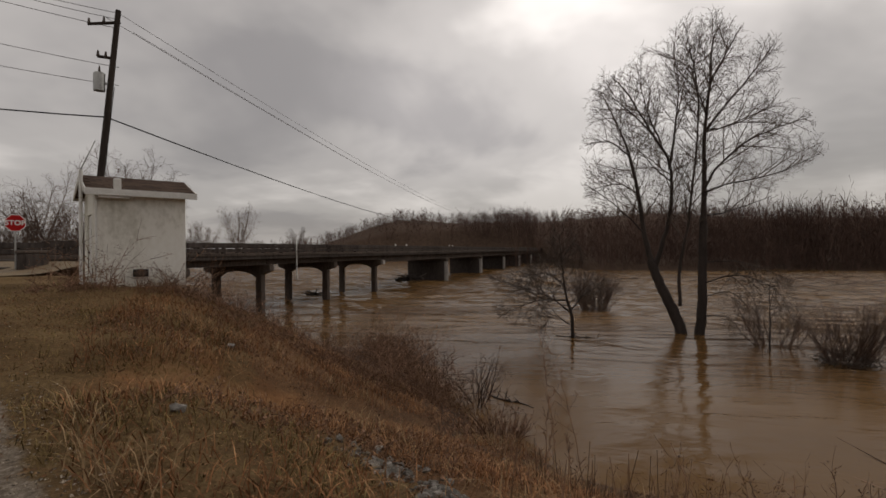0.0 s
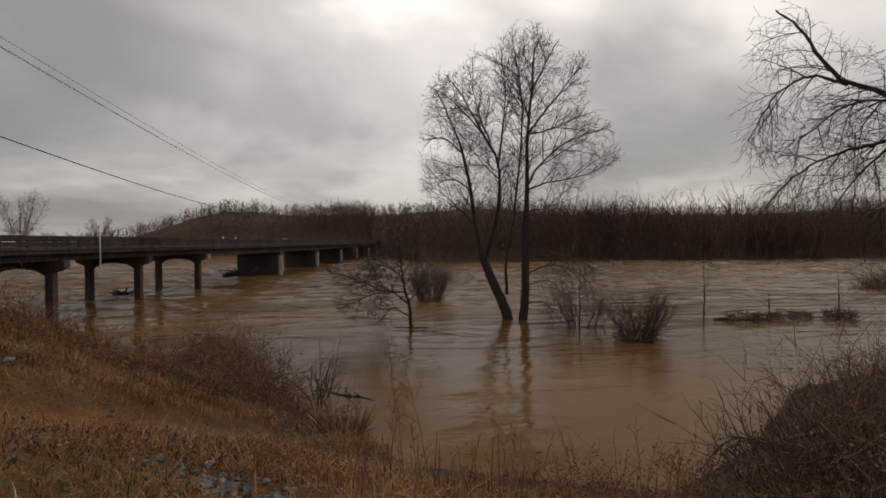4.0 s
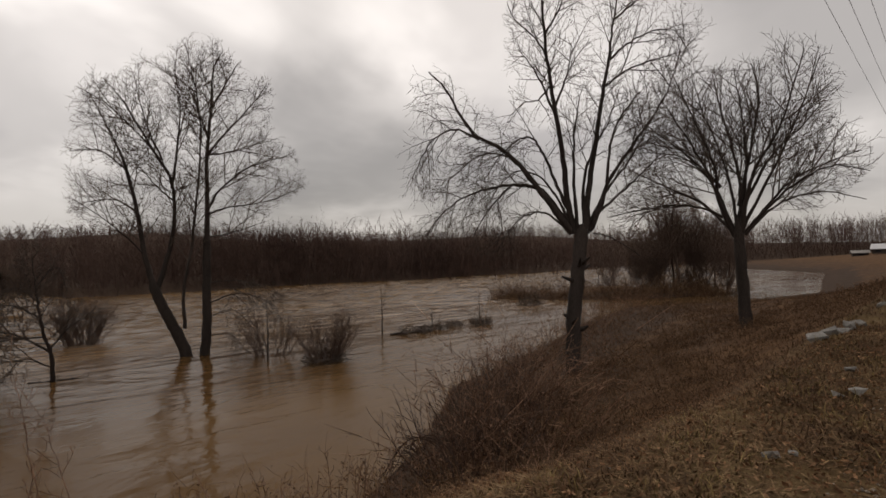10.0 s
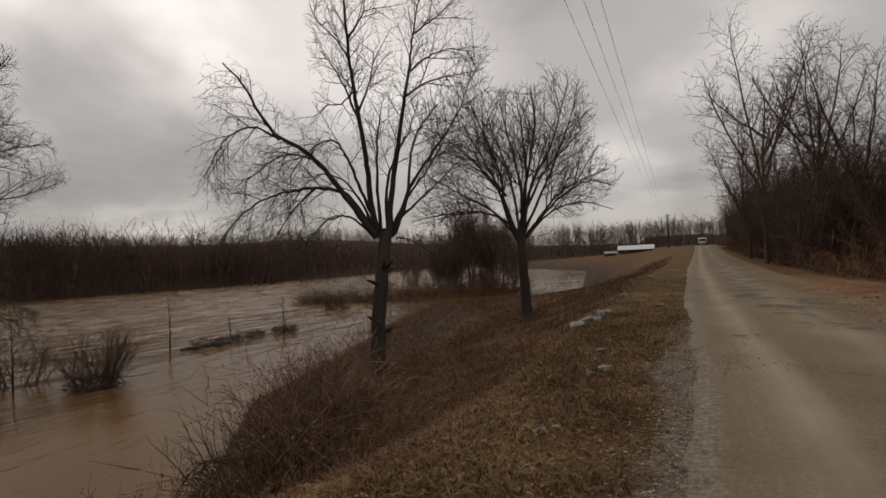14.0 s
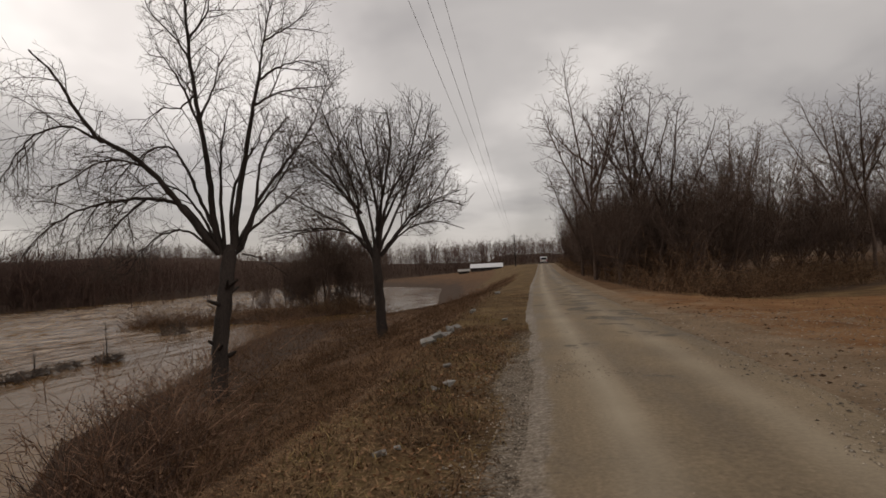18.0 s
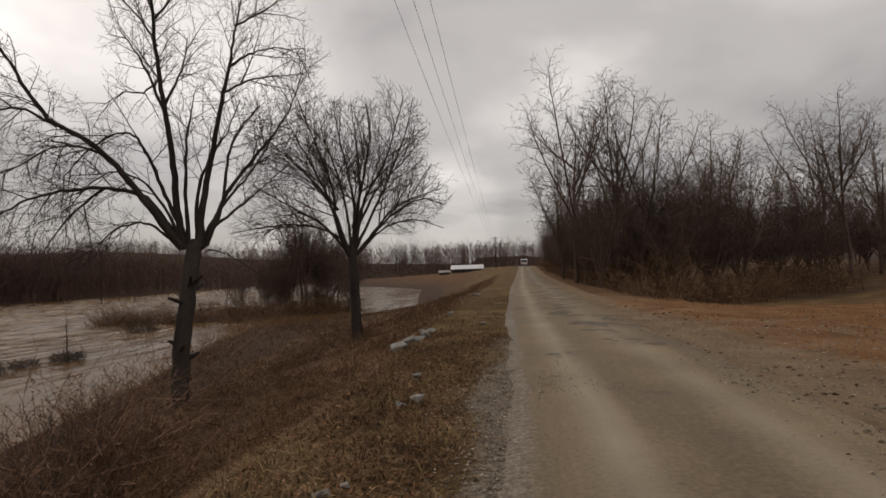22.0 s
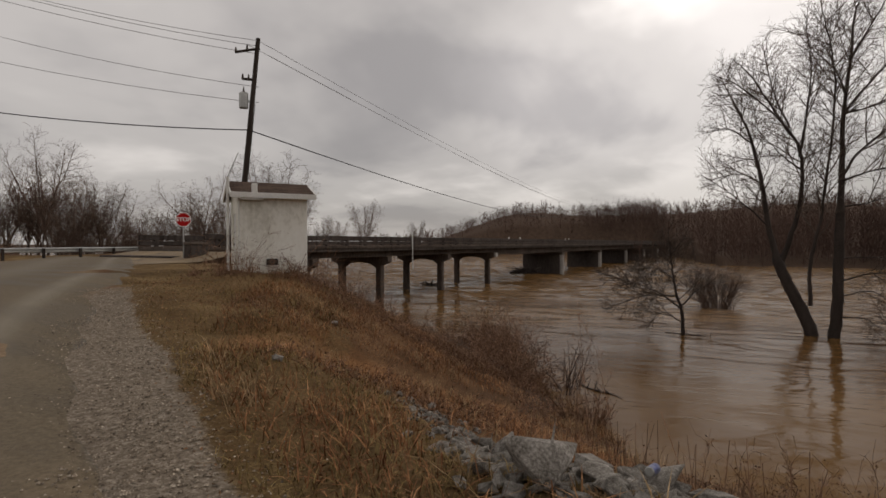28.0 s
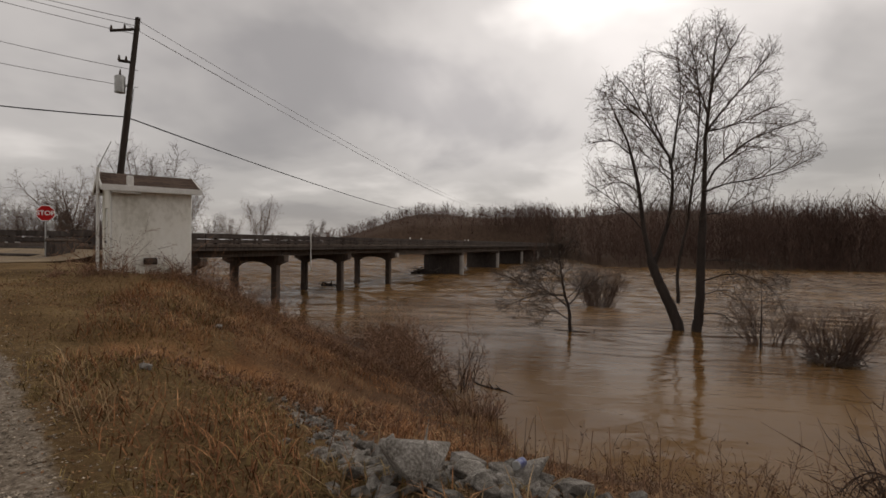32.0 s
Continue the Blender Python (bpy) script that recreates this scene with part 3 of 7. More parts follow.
def ground_z(x, y):
    x, y = np.asarray(x, float), np.asarray(y, float)
    ds, dc = line_side(x, y, SHORE), line_side(x, y, CREST)
    top = plateau_z(x, y)
    r = np.clip(ds, 0, None) / (np.clip(ds, 0, None) + np.clip(-dc, 0, None) + 1e-6)
    steep = sstep((y - 3) / 6)
    bank = WATER_Z + (top - WATER_Z) * ((0.75 * r + 0.25 * sstep(r)) * (1 - steep) + (0.4 * r + 0.6 * r ** 3) * steep)
    z = np.where(dc >= 0, top, bank)
    z = np.where(ds < 0, WATER_Z - np.clip(-ds, 0, 12) * 0.22, z)
    far = -118 - 14 * np.exp(-((y - 40) / 60.0) ** 2) + 6 * wobble(0 * x, y, 0.03) - 22 * sstep((y - 180) / 120)
    far = far - 135 * sstep((19 - y) / 9)
    over = far - x
    z = np.where(over > -8, np.maximum(z, WATER_Z + 0.35 * np.clip(over, -8, 6) + 0.02 * np.clip(over, 0, 60)), z)
    z = np.where(over > 0, z + hills(x, y), z)
    # wooded rise that closes the valley beyond the bend
    rise = np.interp(np.degrees(np.arctan2(x, np.maximum(y, 1.0))), (-60, -52, -43, -36, -28, -17, -8, 2, 9), (-5, 16, 19, 17, 12, 7, 5, 5, -5))
    z = np.where(y > 60, np.maximum(z, -5 + (rise + 5) * sstep((np.hypot(x, y) - 285) / 100)), z)
    # flooded spit with brush
    hump = np.exp(-(((x + 36) * 0.8 + (y - 64) * 0.6) / 15.0) ** 2 - (((x + 36) * -0.6 + (y - 64) * 0.8) / 6.5) ** 2)
    z = np.maximum(z, WATER_Z - 1.2 + 2.5 * hump)
    # the dirt track that drops to the river
    tx, ty = x + 8.5, y + 4.2
    along, across = tx * -0.93 + ty * 0.37, tx * 0.37 + ty * 0.93
    z = z - 0.35 * np.exp(-(across / 0.9) ** 2) * sstep((along + 4.5) / 3) * (1 - sstep((along - 6) / 4))
    land = sstep((z - WATER_Z) / 0.8)
    rough = 0.05 * wobble(x, y, 2.1, 1) + 0.09 * wobble(x, y, 0.8, 2)
    calm = sstep((x + 1.1) / -1.6) + 0.9 * sstep((x - 4.5) / 3) * (y > -20)
    # wheel ruts across the clay
    for ax, ay, bx, by, dp in ((2.6, 14.6, 6.2, 11.0, 0.07), (4.6, 16.5, 9.0, 14.0, 0.06), (6.5, 14.4, 11.5, 13.2, 0.07)):
        ex, ey = bx - ax, by - ay
        tt = np.clip(((x - ax) * ex + (y - ay) * ey) / (ex * ex + ey * ey), 0, 1)
        dd = np.hypot(x - ax - tt * ex, y - ay - tt * ey)
        z = z - dp * np.exp(-(dd / 0.16) ** 2) + dp * 0.6 * np.exp(-((dd - 0.38) / 0.16) ** 2)
    z = z + rough * land * np.clip(calm + 0.25, 0, 1) * (1 - 0.6 * sstep((y - 90) / 40))
    # highway on its embankment
    hx, hy = x - HW0[0], y - HW0[1]
    a, b = hx * HWU[0] + hy * HWU[1], hx * HWV[0] + hy * HWV[1]
    on = (1 - sstep((np.abs(b - 3.5) - 5.0) / 7.0)) * (1 - sstep((a + 18.5) / 3)) * sstep((x + 400) / 100)
    z = z * (1 - on) + on * (highway_z(a) - 0.06)
    return z


def gz(x, y):
    return float(ground_z(np.array([x]), np.array([y]))[0])


def spaced(lo, a, b, hi, fine, n_lo, n_hi):
    """Grid lines: fine between a and b, widening outwards."""
    mid = np.arange(a, b, fine)
    g = np.linspace(0, 1, n_lo + 1)[1:] ** 2.6
    h = np.linspace(0, 1, n_hi + 1)[1:] ** 2.6
    left = a - fine - (a - lo) * g
    right = mid[-1] + fine + (hi - b) * h
    return np.concatenate([left[::-1], [a - fine * 0.6], mid, right])


def verge_edge(y):
    """Where the grass verge gives way to the lane's gravel."""
    return -1.3 - 0.72 * np.clip(-0.8 - y, 0, 25) + 0.18 * wobble(0 * y, y, 0.9) + 0.55 * sstep((y - 0.5) / 3)


def build_ground():
    xs, ys = spaced(-1500, -26, 14, 1500, 0.26, 110, 60), spaced(-1500, -16, 26, 2000, 0.26, 60, 110)
    X, Y = np.meshgrid(xs, ys)
    Z = ground_z(X.ravel(), Y.ravel()).reshape(X.shape)
    nx, ny = len(xs), len(ys)
    v = np.stack([X, Y, Z], -1).reshape(-1, 3)
    i = np.arange(nx - 1)[None, :] + np.arange(ny - 1)[:, None] * nx
    f = np.stack([i, i + 1, i + 1 + nx, i + nx], -1).reshape(-1, 4)
    me = mesh_of("ground", v, f, M_GROUND, True)
    x, y, z = v.T
    dc = line_side(x, y, CREST)

    def put(name, val):
        at = me.attributes.new(name, "FLOAT", "POINT")
        at.data.foreach_set("value", np.clip(val, -0.5, 1.0).astype(np.float32))

    edge = verge_edge(y)
    # grassy verge along the crest
    put("lawn", np.where((dc > -1.6) & (x < edge + 0.3), 0.75, 0.0) + np.where((x > 7) & (y > 6) & (y < 70), 0.55, 0) + np.where((y > 100) & (dc > -10), 0.7, 0))
    far = (x < -105)
    put("litter", 0.5 * ((x > 4.5) & (y > 33 + 0.35 * (x - 8)) & (y < 285)) + np.where(far | (y < -48) | (x > 55) | (y > 285) | (z < WATER_Z + 0.5), 0.95, 0.0) + 0.5 * sstep((-1.4 - z) / 1.4))
    tx, ty = x + 8.5, y + 4.2
    along, across = tx * -0.93 + ty * 0.37, tx * 0.37 + ty * 0.93
    track = np.exp(-(across / 0.6) ** 4) * sstep((along + 5) / 3) * (1 - sstep((along - 5) / 3))
    apron = sstep((x - 2.9 + 0.1 * (y - 8)) / 2.6) * (1 - sstep((x - 14 - 0.6 * (y - 8)) / 6)) * sstep((y - 1) / 5) * (1 - sstep((y - 22) / 9)) * 0.62
    cut = np.exp(-((x + 7.6) / 2.2) ** 2 - ((y + 5.2) / 1.4) ** 2) * 0.72
    put("clay", np.maximum(np.maximum(track * 0.6, apron), cut * 0.8) + np.where((x > 7) & (x < 30) & (y > 14) & (y < 30), 0.28, 0))
    put("mud", 0.85 * sstep((x - edge - 0.3) / 0.8) * (1 - sstep((x - 5.5 + 0.12 * (y - 8)) / 4)) * sstep((y + 40) / 4) * (1 - sstep((y - 22) / 10)) + np.where((x > edge + 0.2) & (x < 3.2), 0.85, 0) * (y >= 22) * (y < 250))
    put("gravel", 0.95 * sstep((x - edge + 0.2) / 0.4) * (1 - sstep((x - edge - 1.2) / 0.6)) * sstep((20 - y) / 18) * sstep((y + 13) / 6))
    put("tar", np.exp(-(((x - 9.6) * 0.6 + (y - 9.1) * 0.8) / 5.2) ** 6 - (((x - 9.6) * -0.8 + (y - 9.1) * 0.6) / 3.1) ** 6) * 0.95)
    ob = new("ground", me)
    tagged(ob, "rough riverside ground with dead brown grass and clay", "ground", kind="structure")


def build_water():
    xs, ys = spaced(-1400, -140, -6, 60, 0.45, 70, 20), spaced(-1200, -32, 150, 900, 0.8, 60, 60)
    xs = xs[xs < 2]
    X, Y = np.meshgrid(xs, ys)
    chop = sstep((-24 - X) / 50)
    Z = WATER_Z + 0.012 * wobble(X, Y * 0.35, 2.6, 5) + chop * (0.26 * wobble(X + 1.5 * wobble(X, Y, 0.21, 7), Y * 0.4, 1.5, 5) + 0.1 * wobble(X, Y * 0.5, 2.9, 2)) * (0.45 + 0.95 * np.abs(wobble(X, Y * 0.5, 0.16, 4)))
    # long standing waves of the current
    Z = Z + chop * 0.26 * wobble(X + 5 * wobble(X, Y, 0.06, 9), Y * 0.28, 0.36, 3) * (0.5 + np.abs(wobble(X, Y, 0.045, 6)))
    nx, ny = len(xs), len(ys)
    i = np.arange(nx - 1)[None, :] + np.arange(ny - 1)[:, None] * nx
    f = np.stack([i, i + 1, i + 1 + nx, i + nx], -1).reshape(-1, 4)
    me = mesh_of("water", np.stack([X, Y, Z], -1).reshape(-1, 3), f, M_WATER, True)
    at = me.attributes.new("chop", "FLOAT", "POINT")
    at.data.foreach_set("value", (0.09 + 0.91 * chop).ravel().astype(np.float32))
    tagged(new("water", me), "muddy brown river in flood, rippled by the current", "river", kind="structure")


def strip(line, half, lift, cross=9, crown=0.0):
    """A road sheet along (x, y) points on the ground."""
    line = np.array(line, float)
    pts = []
    for a, b in zip(line[:-1], line[1:]):
        k = max(2, int(np.hypot(*(b - a)) / 0.6))
        pts.append(a + (b - a) * np.linspace(0, 1, k, endpoint=False)[:, None])
    pts = np.concatenate(pts + [line[-1:]])
    for _ in range(12):
        pts[1:-1] = (pts[:-2] + 2 * pts[1:-1] + pts[2:]) / 4
    t = np.gradient(pts, axis=0); t /= np.linalg.norm(t, axis=1, keepdims=True)
    nrm = np.stack([t[:, 1], -t[:, 0]], -1)
    s = np.linspace(-1, 1, cross)
    w = half[0] * (s < 0) + half[1] * (s >= 0) * (1 + 1.3 * sstep((-1.5 - pts[:, 1:2]) / 6))
    ragged = 1 + 0.035 * wobble(pts[:, :1] + s[None] * 3, pts[:, 1:2], 1.7) + 0.02 * wobble(pts[:, :1] + s[None] * 3, pts[:, 1:2], 5.3)
    P = pts[:, None, :] + nrm[:, None, :] * (s * w)[:, :, None] * (1 + (ragged[..., None] - 1) * np.abs(s)[None, :, None] ** 6)
    Z = plateau_z(P[..., 0], P[..., 1]) + lift + crown * (1 - s[None] ** 2) - 0.07 * np.abs(s[None]) ** 12
    return P, Z


def sheet(name, P, Z, mat, smooth=True):
    ny, nx = Z.shape
    v = np.concatenate([P, Z[..., None]], -1).reshape(-1, 3)
    i = np.arange(nx - 1)[None, :] + np.arange(ny - 1)[:, None] * nx
    f = np.stack([i, i + 1, i + 1 + nx, i + nx], -1).reshape(-1, 4)
    return mesh_of(name, v, f, mat, smooth)


build_ground()
build_water()
P, Z = strip([(-26, -34), (-19.5, -27), (-10.8, -16), (-3.7, -8.6), (-0.2, -3.8), (1.2, 0.5), (1.3, 6), (0.85, 18), (0.5, 40), (0.4, 80), (0.2, 160), (-1, 260), (-6, 420)], (1.75, 1.75), 0.03, 25, 0.03)
road_me = sheet("road", P, Z, M_ROAD)
cross = np.tile(np.linspace(-1, 1, Z.shape[1]), Z.shape[0])
for nm, val in (("rim", np.where(cross < 0, sstep((-cross - 0.7 - 0.14 * sstep((1.5 - P[..., 1].ravel()) / 3)) / 0.24) * 1.1, 0.0)), ("track", np.exp(-((cross + 0.42) / 0.13) ** 2) + 0.6 * np.exp(-((cross - 0.38) / 0.16) ** 2)), ("patchy", 0.1 * sstep((P[..., 1].ravel() - 8) / 6) * sstep((cross + 0.3) / 0.4) - 0.1 * sstep((8 - P[..., 1].ravel()) / 4)), ("tarred", sstep((-0.5 - P[..., 1].ravel()) / 3.5))):
    road_me.attributes.new(nm, "FLOAT", "POINT").data.foreach_set("value", val.astype(np.float32))
tagged(new("road", road_me), "muddy gravel lane with worn wheel tracks", "road", kind="structure")
hw = [tuple(HW0 + HWU * a + HWV * 3.5) for a in (-240, -120, -60, -44, -36, -32, -28, -25, -22, -19)]
P, Z = strip(hw, (3.4, 3.4), 0.0, 7)
Z = highway_z((P[..., 0] - HW0[0]) * HWU[0] + (P[..., 1] - HW0[1]) * HWU[1])
tagged(new("highway", sheet("highway", P, Z, M_ROAD)), "grey tarmac highway leading on to the bridge", "road", kind="structure")

# ---- trees ----


class Wood:
    """Grows limbs and twigs as rows of tapered segments."""

    def __init__(self, seed):
        self.r = random.Random(seed)
        self.limbs, self.twigs, self.stems = [], [], []

    def vec(self):
        while True:
            v = Vector((self.r.uniform(-1, 1), self.r.uniform(-1, 1), self.r.uniform(-1, 1)))
            if 0.05 < v.length < 1:
                return v.normalized()

    def run(self, pts, r0, r1, out):
        n = len(pts) - 1
        for i in range(n):
            a, b = r0 + (r1 - r0) * i / n, r0 + (r1 - r0) * (i + 1) / n
            out.append((*pts[i], *pts[i + 1], a, b))

    def curve(self, pts, steps=4, jitter=0.0):
        """A smooth line through the given points."""
        pts = [Vector(p) for p in pts]
        ext = [pts[0] * 2 - pts[1]] + pts + [pts[-1] * 2 - pts[-2]]
        out = []
        for i in range(1, len(ext) - 2):
            a, b, c, d = ext[i - 1:i + 3]
            for k in range(steps):
                t = k / steps
                p = 0.5 * ((2 * b) + (c - a) * t + (2 * a - 5 * b + 4 * c - d) * t * t + (3 * b - a - 3 * c + d) * t ** 3)
                out.append(p + self.vec() * jitter * (1 if out else 0))
        return out + [pts[-1]]

    def shoot(self, p, d, length, radius, level, droop, spread, kids, thin=0.004, steps=None):
        """A wandering branch and its side shoots; droop > 0 bends down, < 0 up."""
        r = self.r
        steps = steps or (5 if level > 1 else 4 if level else 3)
        pts, q = [p.copy()], d.normalized()
        for i in range(steps):
            q = (q + self.vec() * (0.16 if level else 0.2) + Vector((0, 0, -droop * (0.6 + i / steps)))).normalized()
            pts.append(pts[-1] + q * length / steps)
        out = self.limbs if radius > 0.035 else self.twigs
        self.run(pts, radius, max(radius * 0.35, thin), out)
        if level:
            self.side(pts, length, radius, level - 1, droop, spread, kids, thin, 0.22)

    def side(self, pts, length, radius, level, droop, spread, kids, thin=0.004, start=0.25, size=(0.28, 0.55)):
        r, n = self.r, len(pts) - 1
        count = kids[level] if level < len(kids) else kids[-1]
        for k in range(count):
            s = start + (1 - start) * (k + r.random()) / count
            i = min(n - 1, int(s * n))
            f = s * n - i
            p = pts[i].lerp(pts[i + 1], f)
            t = (pts[i + 1] - pts[i]).normalized()
            side = self.vec()
            side = (side - t * side.dot(t)).normalized()
            a = radians(r.uniform(*spread))
            d = t * math.cos(a) + side * math.sin(a)
            ln = length * r.uniform(*size) * (1.15 - 0.5 * s)
            rad = max(thin, min(radius * (1 - 0.62 * s) * 0.62, ln * 0.016 + thin))
            self.shoot(p, d, ln, rad, level, droop, spread, kids, thin)
        # the tip goes on
        if level:
            self.shoot(pts[-1], pts[-1] - pts[-2], length * 0.3, max(thin, radius * 0.35), level - 1, droop, spread, kids, thin)


def pipe(pts, radii, sides=8):
    """One closed-sided tapered tube along a line, rings shared."""
    pts = [Vector(p) for p in pts]
    n = len(pts)
    vs = []
    ref = Vector((0.3, 0.9, 0.1))
    for i, p in enumerate(pts):
        t = (pts[min(n - 1, i + 1)] - pts[max(0, i - 1)]).normalized()
        u = t.cross(ref).normalized()
        v = t.cross(u)
        for k in range(sides):
            a = 2 * math.pi * k / sides
            vs.append(p + (u * math.cos(a) + v * math.sin(a)) * radii[i] * (1 + 0.1 * math.sin(i * 2.3 + k * 1.9)))
    fs = [(i * sides + k, i * sides + (k + 1) % sides, (i + 1) * sides + (k + 1) % sides, (i + 1) * sides + k) for i in range(n - 1) for k in range(sides)]
    return [tuple(v) for v in vs], fs


def crown_mesh(w, mat):
    v, f = tubes(w.twigs, 3) if w.twigs else (np.zeros((0, 3)), np.zeros((0, 4), int))
    if w.limbs:
        v2, f2 = tubes(w.limbs, 5)
        v, f = np.concatenate([v, v2]), np.concatenate([f, f2 + len(v)])
    return mesh_of("crown", v, f, mat)


def tree_thing(name, w, at, label, category="tree", trunk_mat=None, twig_mat=None, group="", rot=0.0):
    ob = thing(name, pose(at[0], at[1], at[2], 0, 0, rot), label, category, group)
    for nm, pts, radii in w.stems:
        v, f = pipe(pts, radii, 9 if radii[0] > 0.15 else 6)
        piece(nm, mesh_of(nm, v, f, trunk_mat or M_BARK, True), ob)
    if w.limbs or w.twigs:
        piece("crown", crown_mesh(w, twig_mat or M_TWIG), ob)
    return ob


def ramify(w, pts, radius, level, plan, fits, start, lift, hang):
    """Side shoots along a line, their own side shoots, and so on; plan: lengths and gaps by level, angles, finest radius."""
    r = w.r
    seg = [(pts[i + 1] - pts[i]).length for i in range(len(pts) - 1)]
    total = sum(seg)
    s, phase = start * total + r.random() * plan["gap"][level], r.uniform(0, 6.283)
    while s < total:
        i, run = 0, s
        while i < len(seg) - 1 and run > seg[i]:
            run -= seg[i]
            i += 1
        t = (pts[i + 1] - pts[i]).normalized()
        p = pts[i].lerp(pts[i + 1], min(1.0, run / (seg[i] + 1e-9)))
        frac = s / total
        phase += 2.4 + r.gauss(0, 0.45)
        u = t.cross(Vector((0.21, 0.35, 0.91)) if abs(t.z) < 0.9 else Vector((1, 0, 0))).normalized()
        side = u * math.cos(phase) + t.cross(u) * math.sin(phase)
        a = radians(r.uniform(*plan["angle"]))
        d0 = (t * math.cos(a) + side * math.sin(a) + Vector((0, 0, lift))).normalized()
        ln = plan["len"][level] * r.uniform(0.55, 1.15) * (1.12 - 0.55 * frac)
        for _ in range(4):
            n = 2 + (level > 0) + (level > 1)
            line, d = [p.copy()], d0.copy()
            for k in range(n):
                d = (d + w.vec() * 0.11 + Vector((0, 0, lift * 0.35 - hang * (0.5 + k / n)))).normalized()
                line.append(line[-1] + d * ln / n)
            if fits(line[-1]):
                break
            ln *= 0.62
        else:
            s += plan["gap"][level]
            continue
        rad = max(plan["thin"], min(radius * (1 - 0.6 * frac) * 0.6, ln * 0.011 + plan["thin"]))
        w.run(line, rad, max(plan["thin"] * 0.6, rad * 0.3), w.limbs if rad > 0.035 else w.twigs)
        if level:
            ramify(w, line, rad, level - 1, plan, fits, 0.12, lift, hang)
        s += plan["gap"][level] * r.uniform(0.65, 1.35)


def within(az, *outlines):
    """A test whether a point lies inside one of the outlines, as seen along the heading az."""
    a = radians(az)
    ca, sa = math.cos(a), math.sin(a)

    def test(p):
        u, z = p.x * ca - p.y * sa, p.z
        for poly in outlines:
            hit = False
            for (a0, b0), (c0, d0) in zip(poly, poly[1:] + poly[:1]):
                if (b0 > z) != (d0 > z) and u < (c0 - a0) * (z - b0) / (d0 - b0 + 1e-9) + a0:
                    hit = not hit
            if hit:
                return True
        return False

    return test


def limbs_of(w, az, limbs, depth, plan, level, fits, lift=0.12, hang=0.0, name="limb"):
    """Limbs given across and up (metres) as seen along the heading az: radii, bare share, points; each leans in depth and ramifies."""
    a = radians(az)
    right, fwd = Vector((math.cos(a), -math.sin(a), 0)), Vector((math.sin(a), math.cos(a), 0))
    for k, (r0, r1, bare, pts) in enumerate(limbs):
        lean = depth * (1 if k % 2 else -1) * w.r.uniform(0.25, 1.0)
        u0, z0 = pts[0]
        q = [right * u + Vector((0, 0, z)) + fwd * (lean * (math.hypot(u - u0, z - z0)) * 0.8 + 0.25 * lean * abs(u0)) for u, z in pts]
        line = w.curve(q, 5, 0.03 if r0 < 0.25 else 0.015)
        n = len(line) - 1
        thick = 0.88 if bare >= 1 else 0.76
        radii = [(r0 + (r1 - r0) * (i / n) ** 0.8) * thick for i in range(n + 1)]
        if bare >= 1:
            radii[0] *= 1.2
            tip = (line[-1] - line[-2]).normalized()
            line += [line[-1] + tip * 0.25, line[-1] + tip * 0.55]
            radii += [radii[-1] * 0.9, radii[-1] * 0.45]
        w.stems.append(("trunk" if bare >= 1 else name, line, radii))
        if bare < 1:
            ramify(w, line, r0, level, plan, fits, bare, lift, hang)


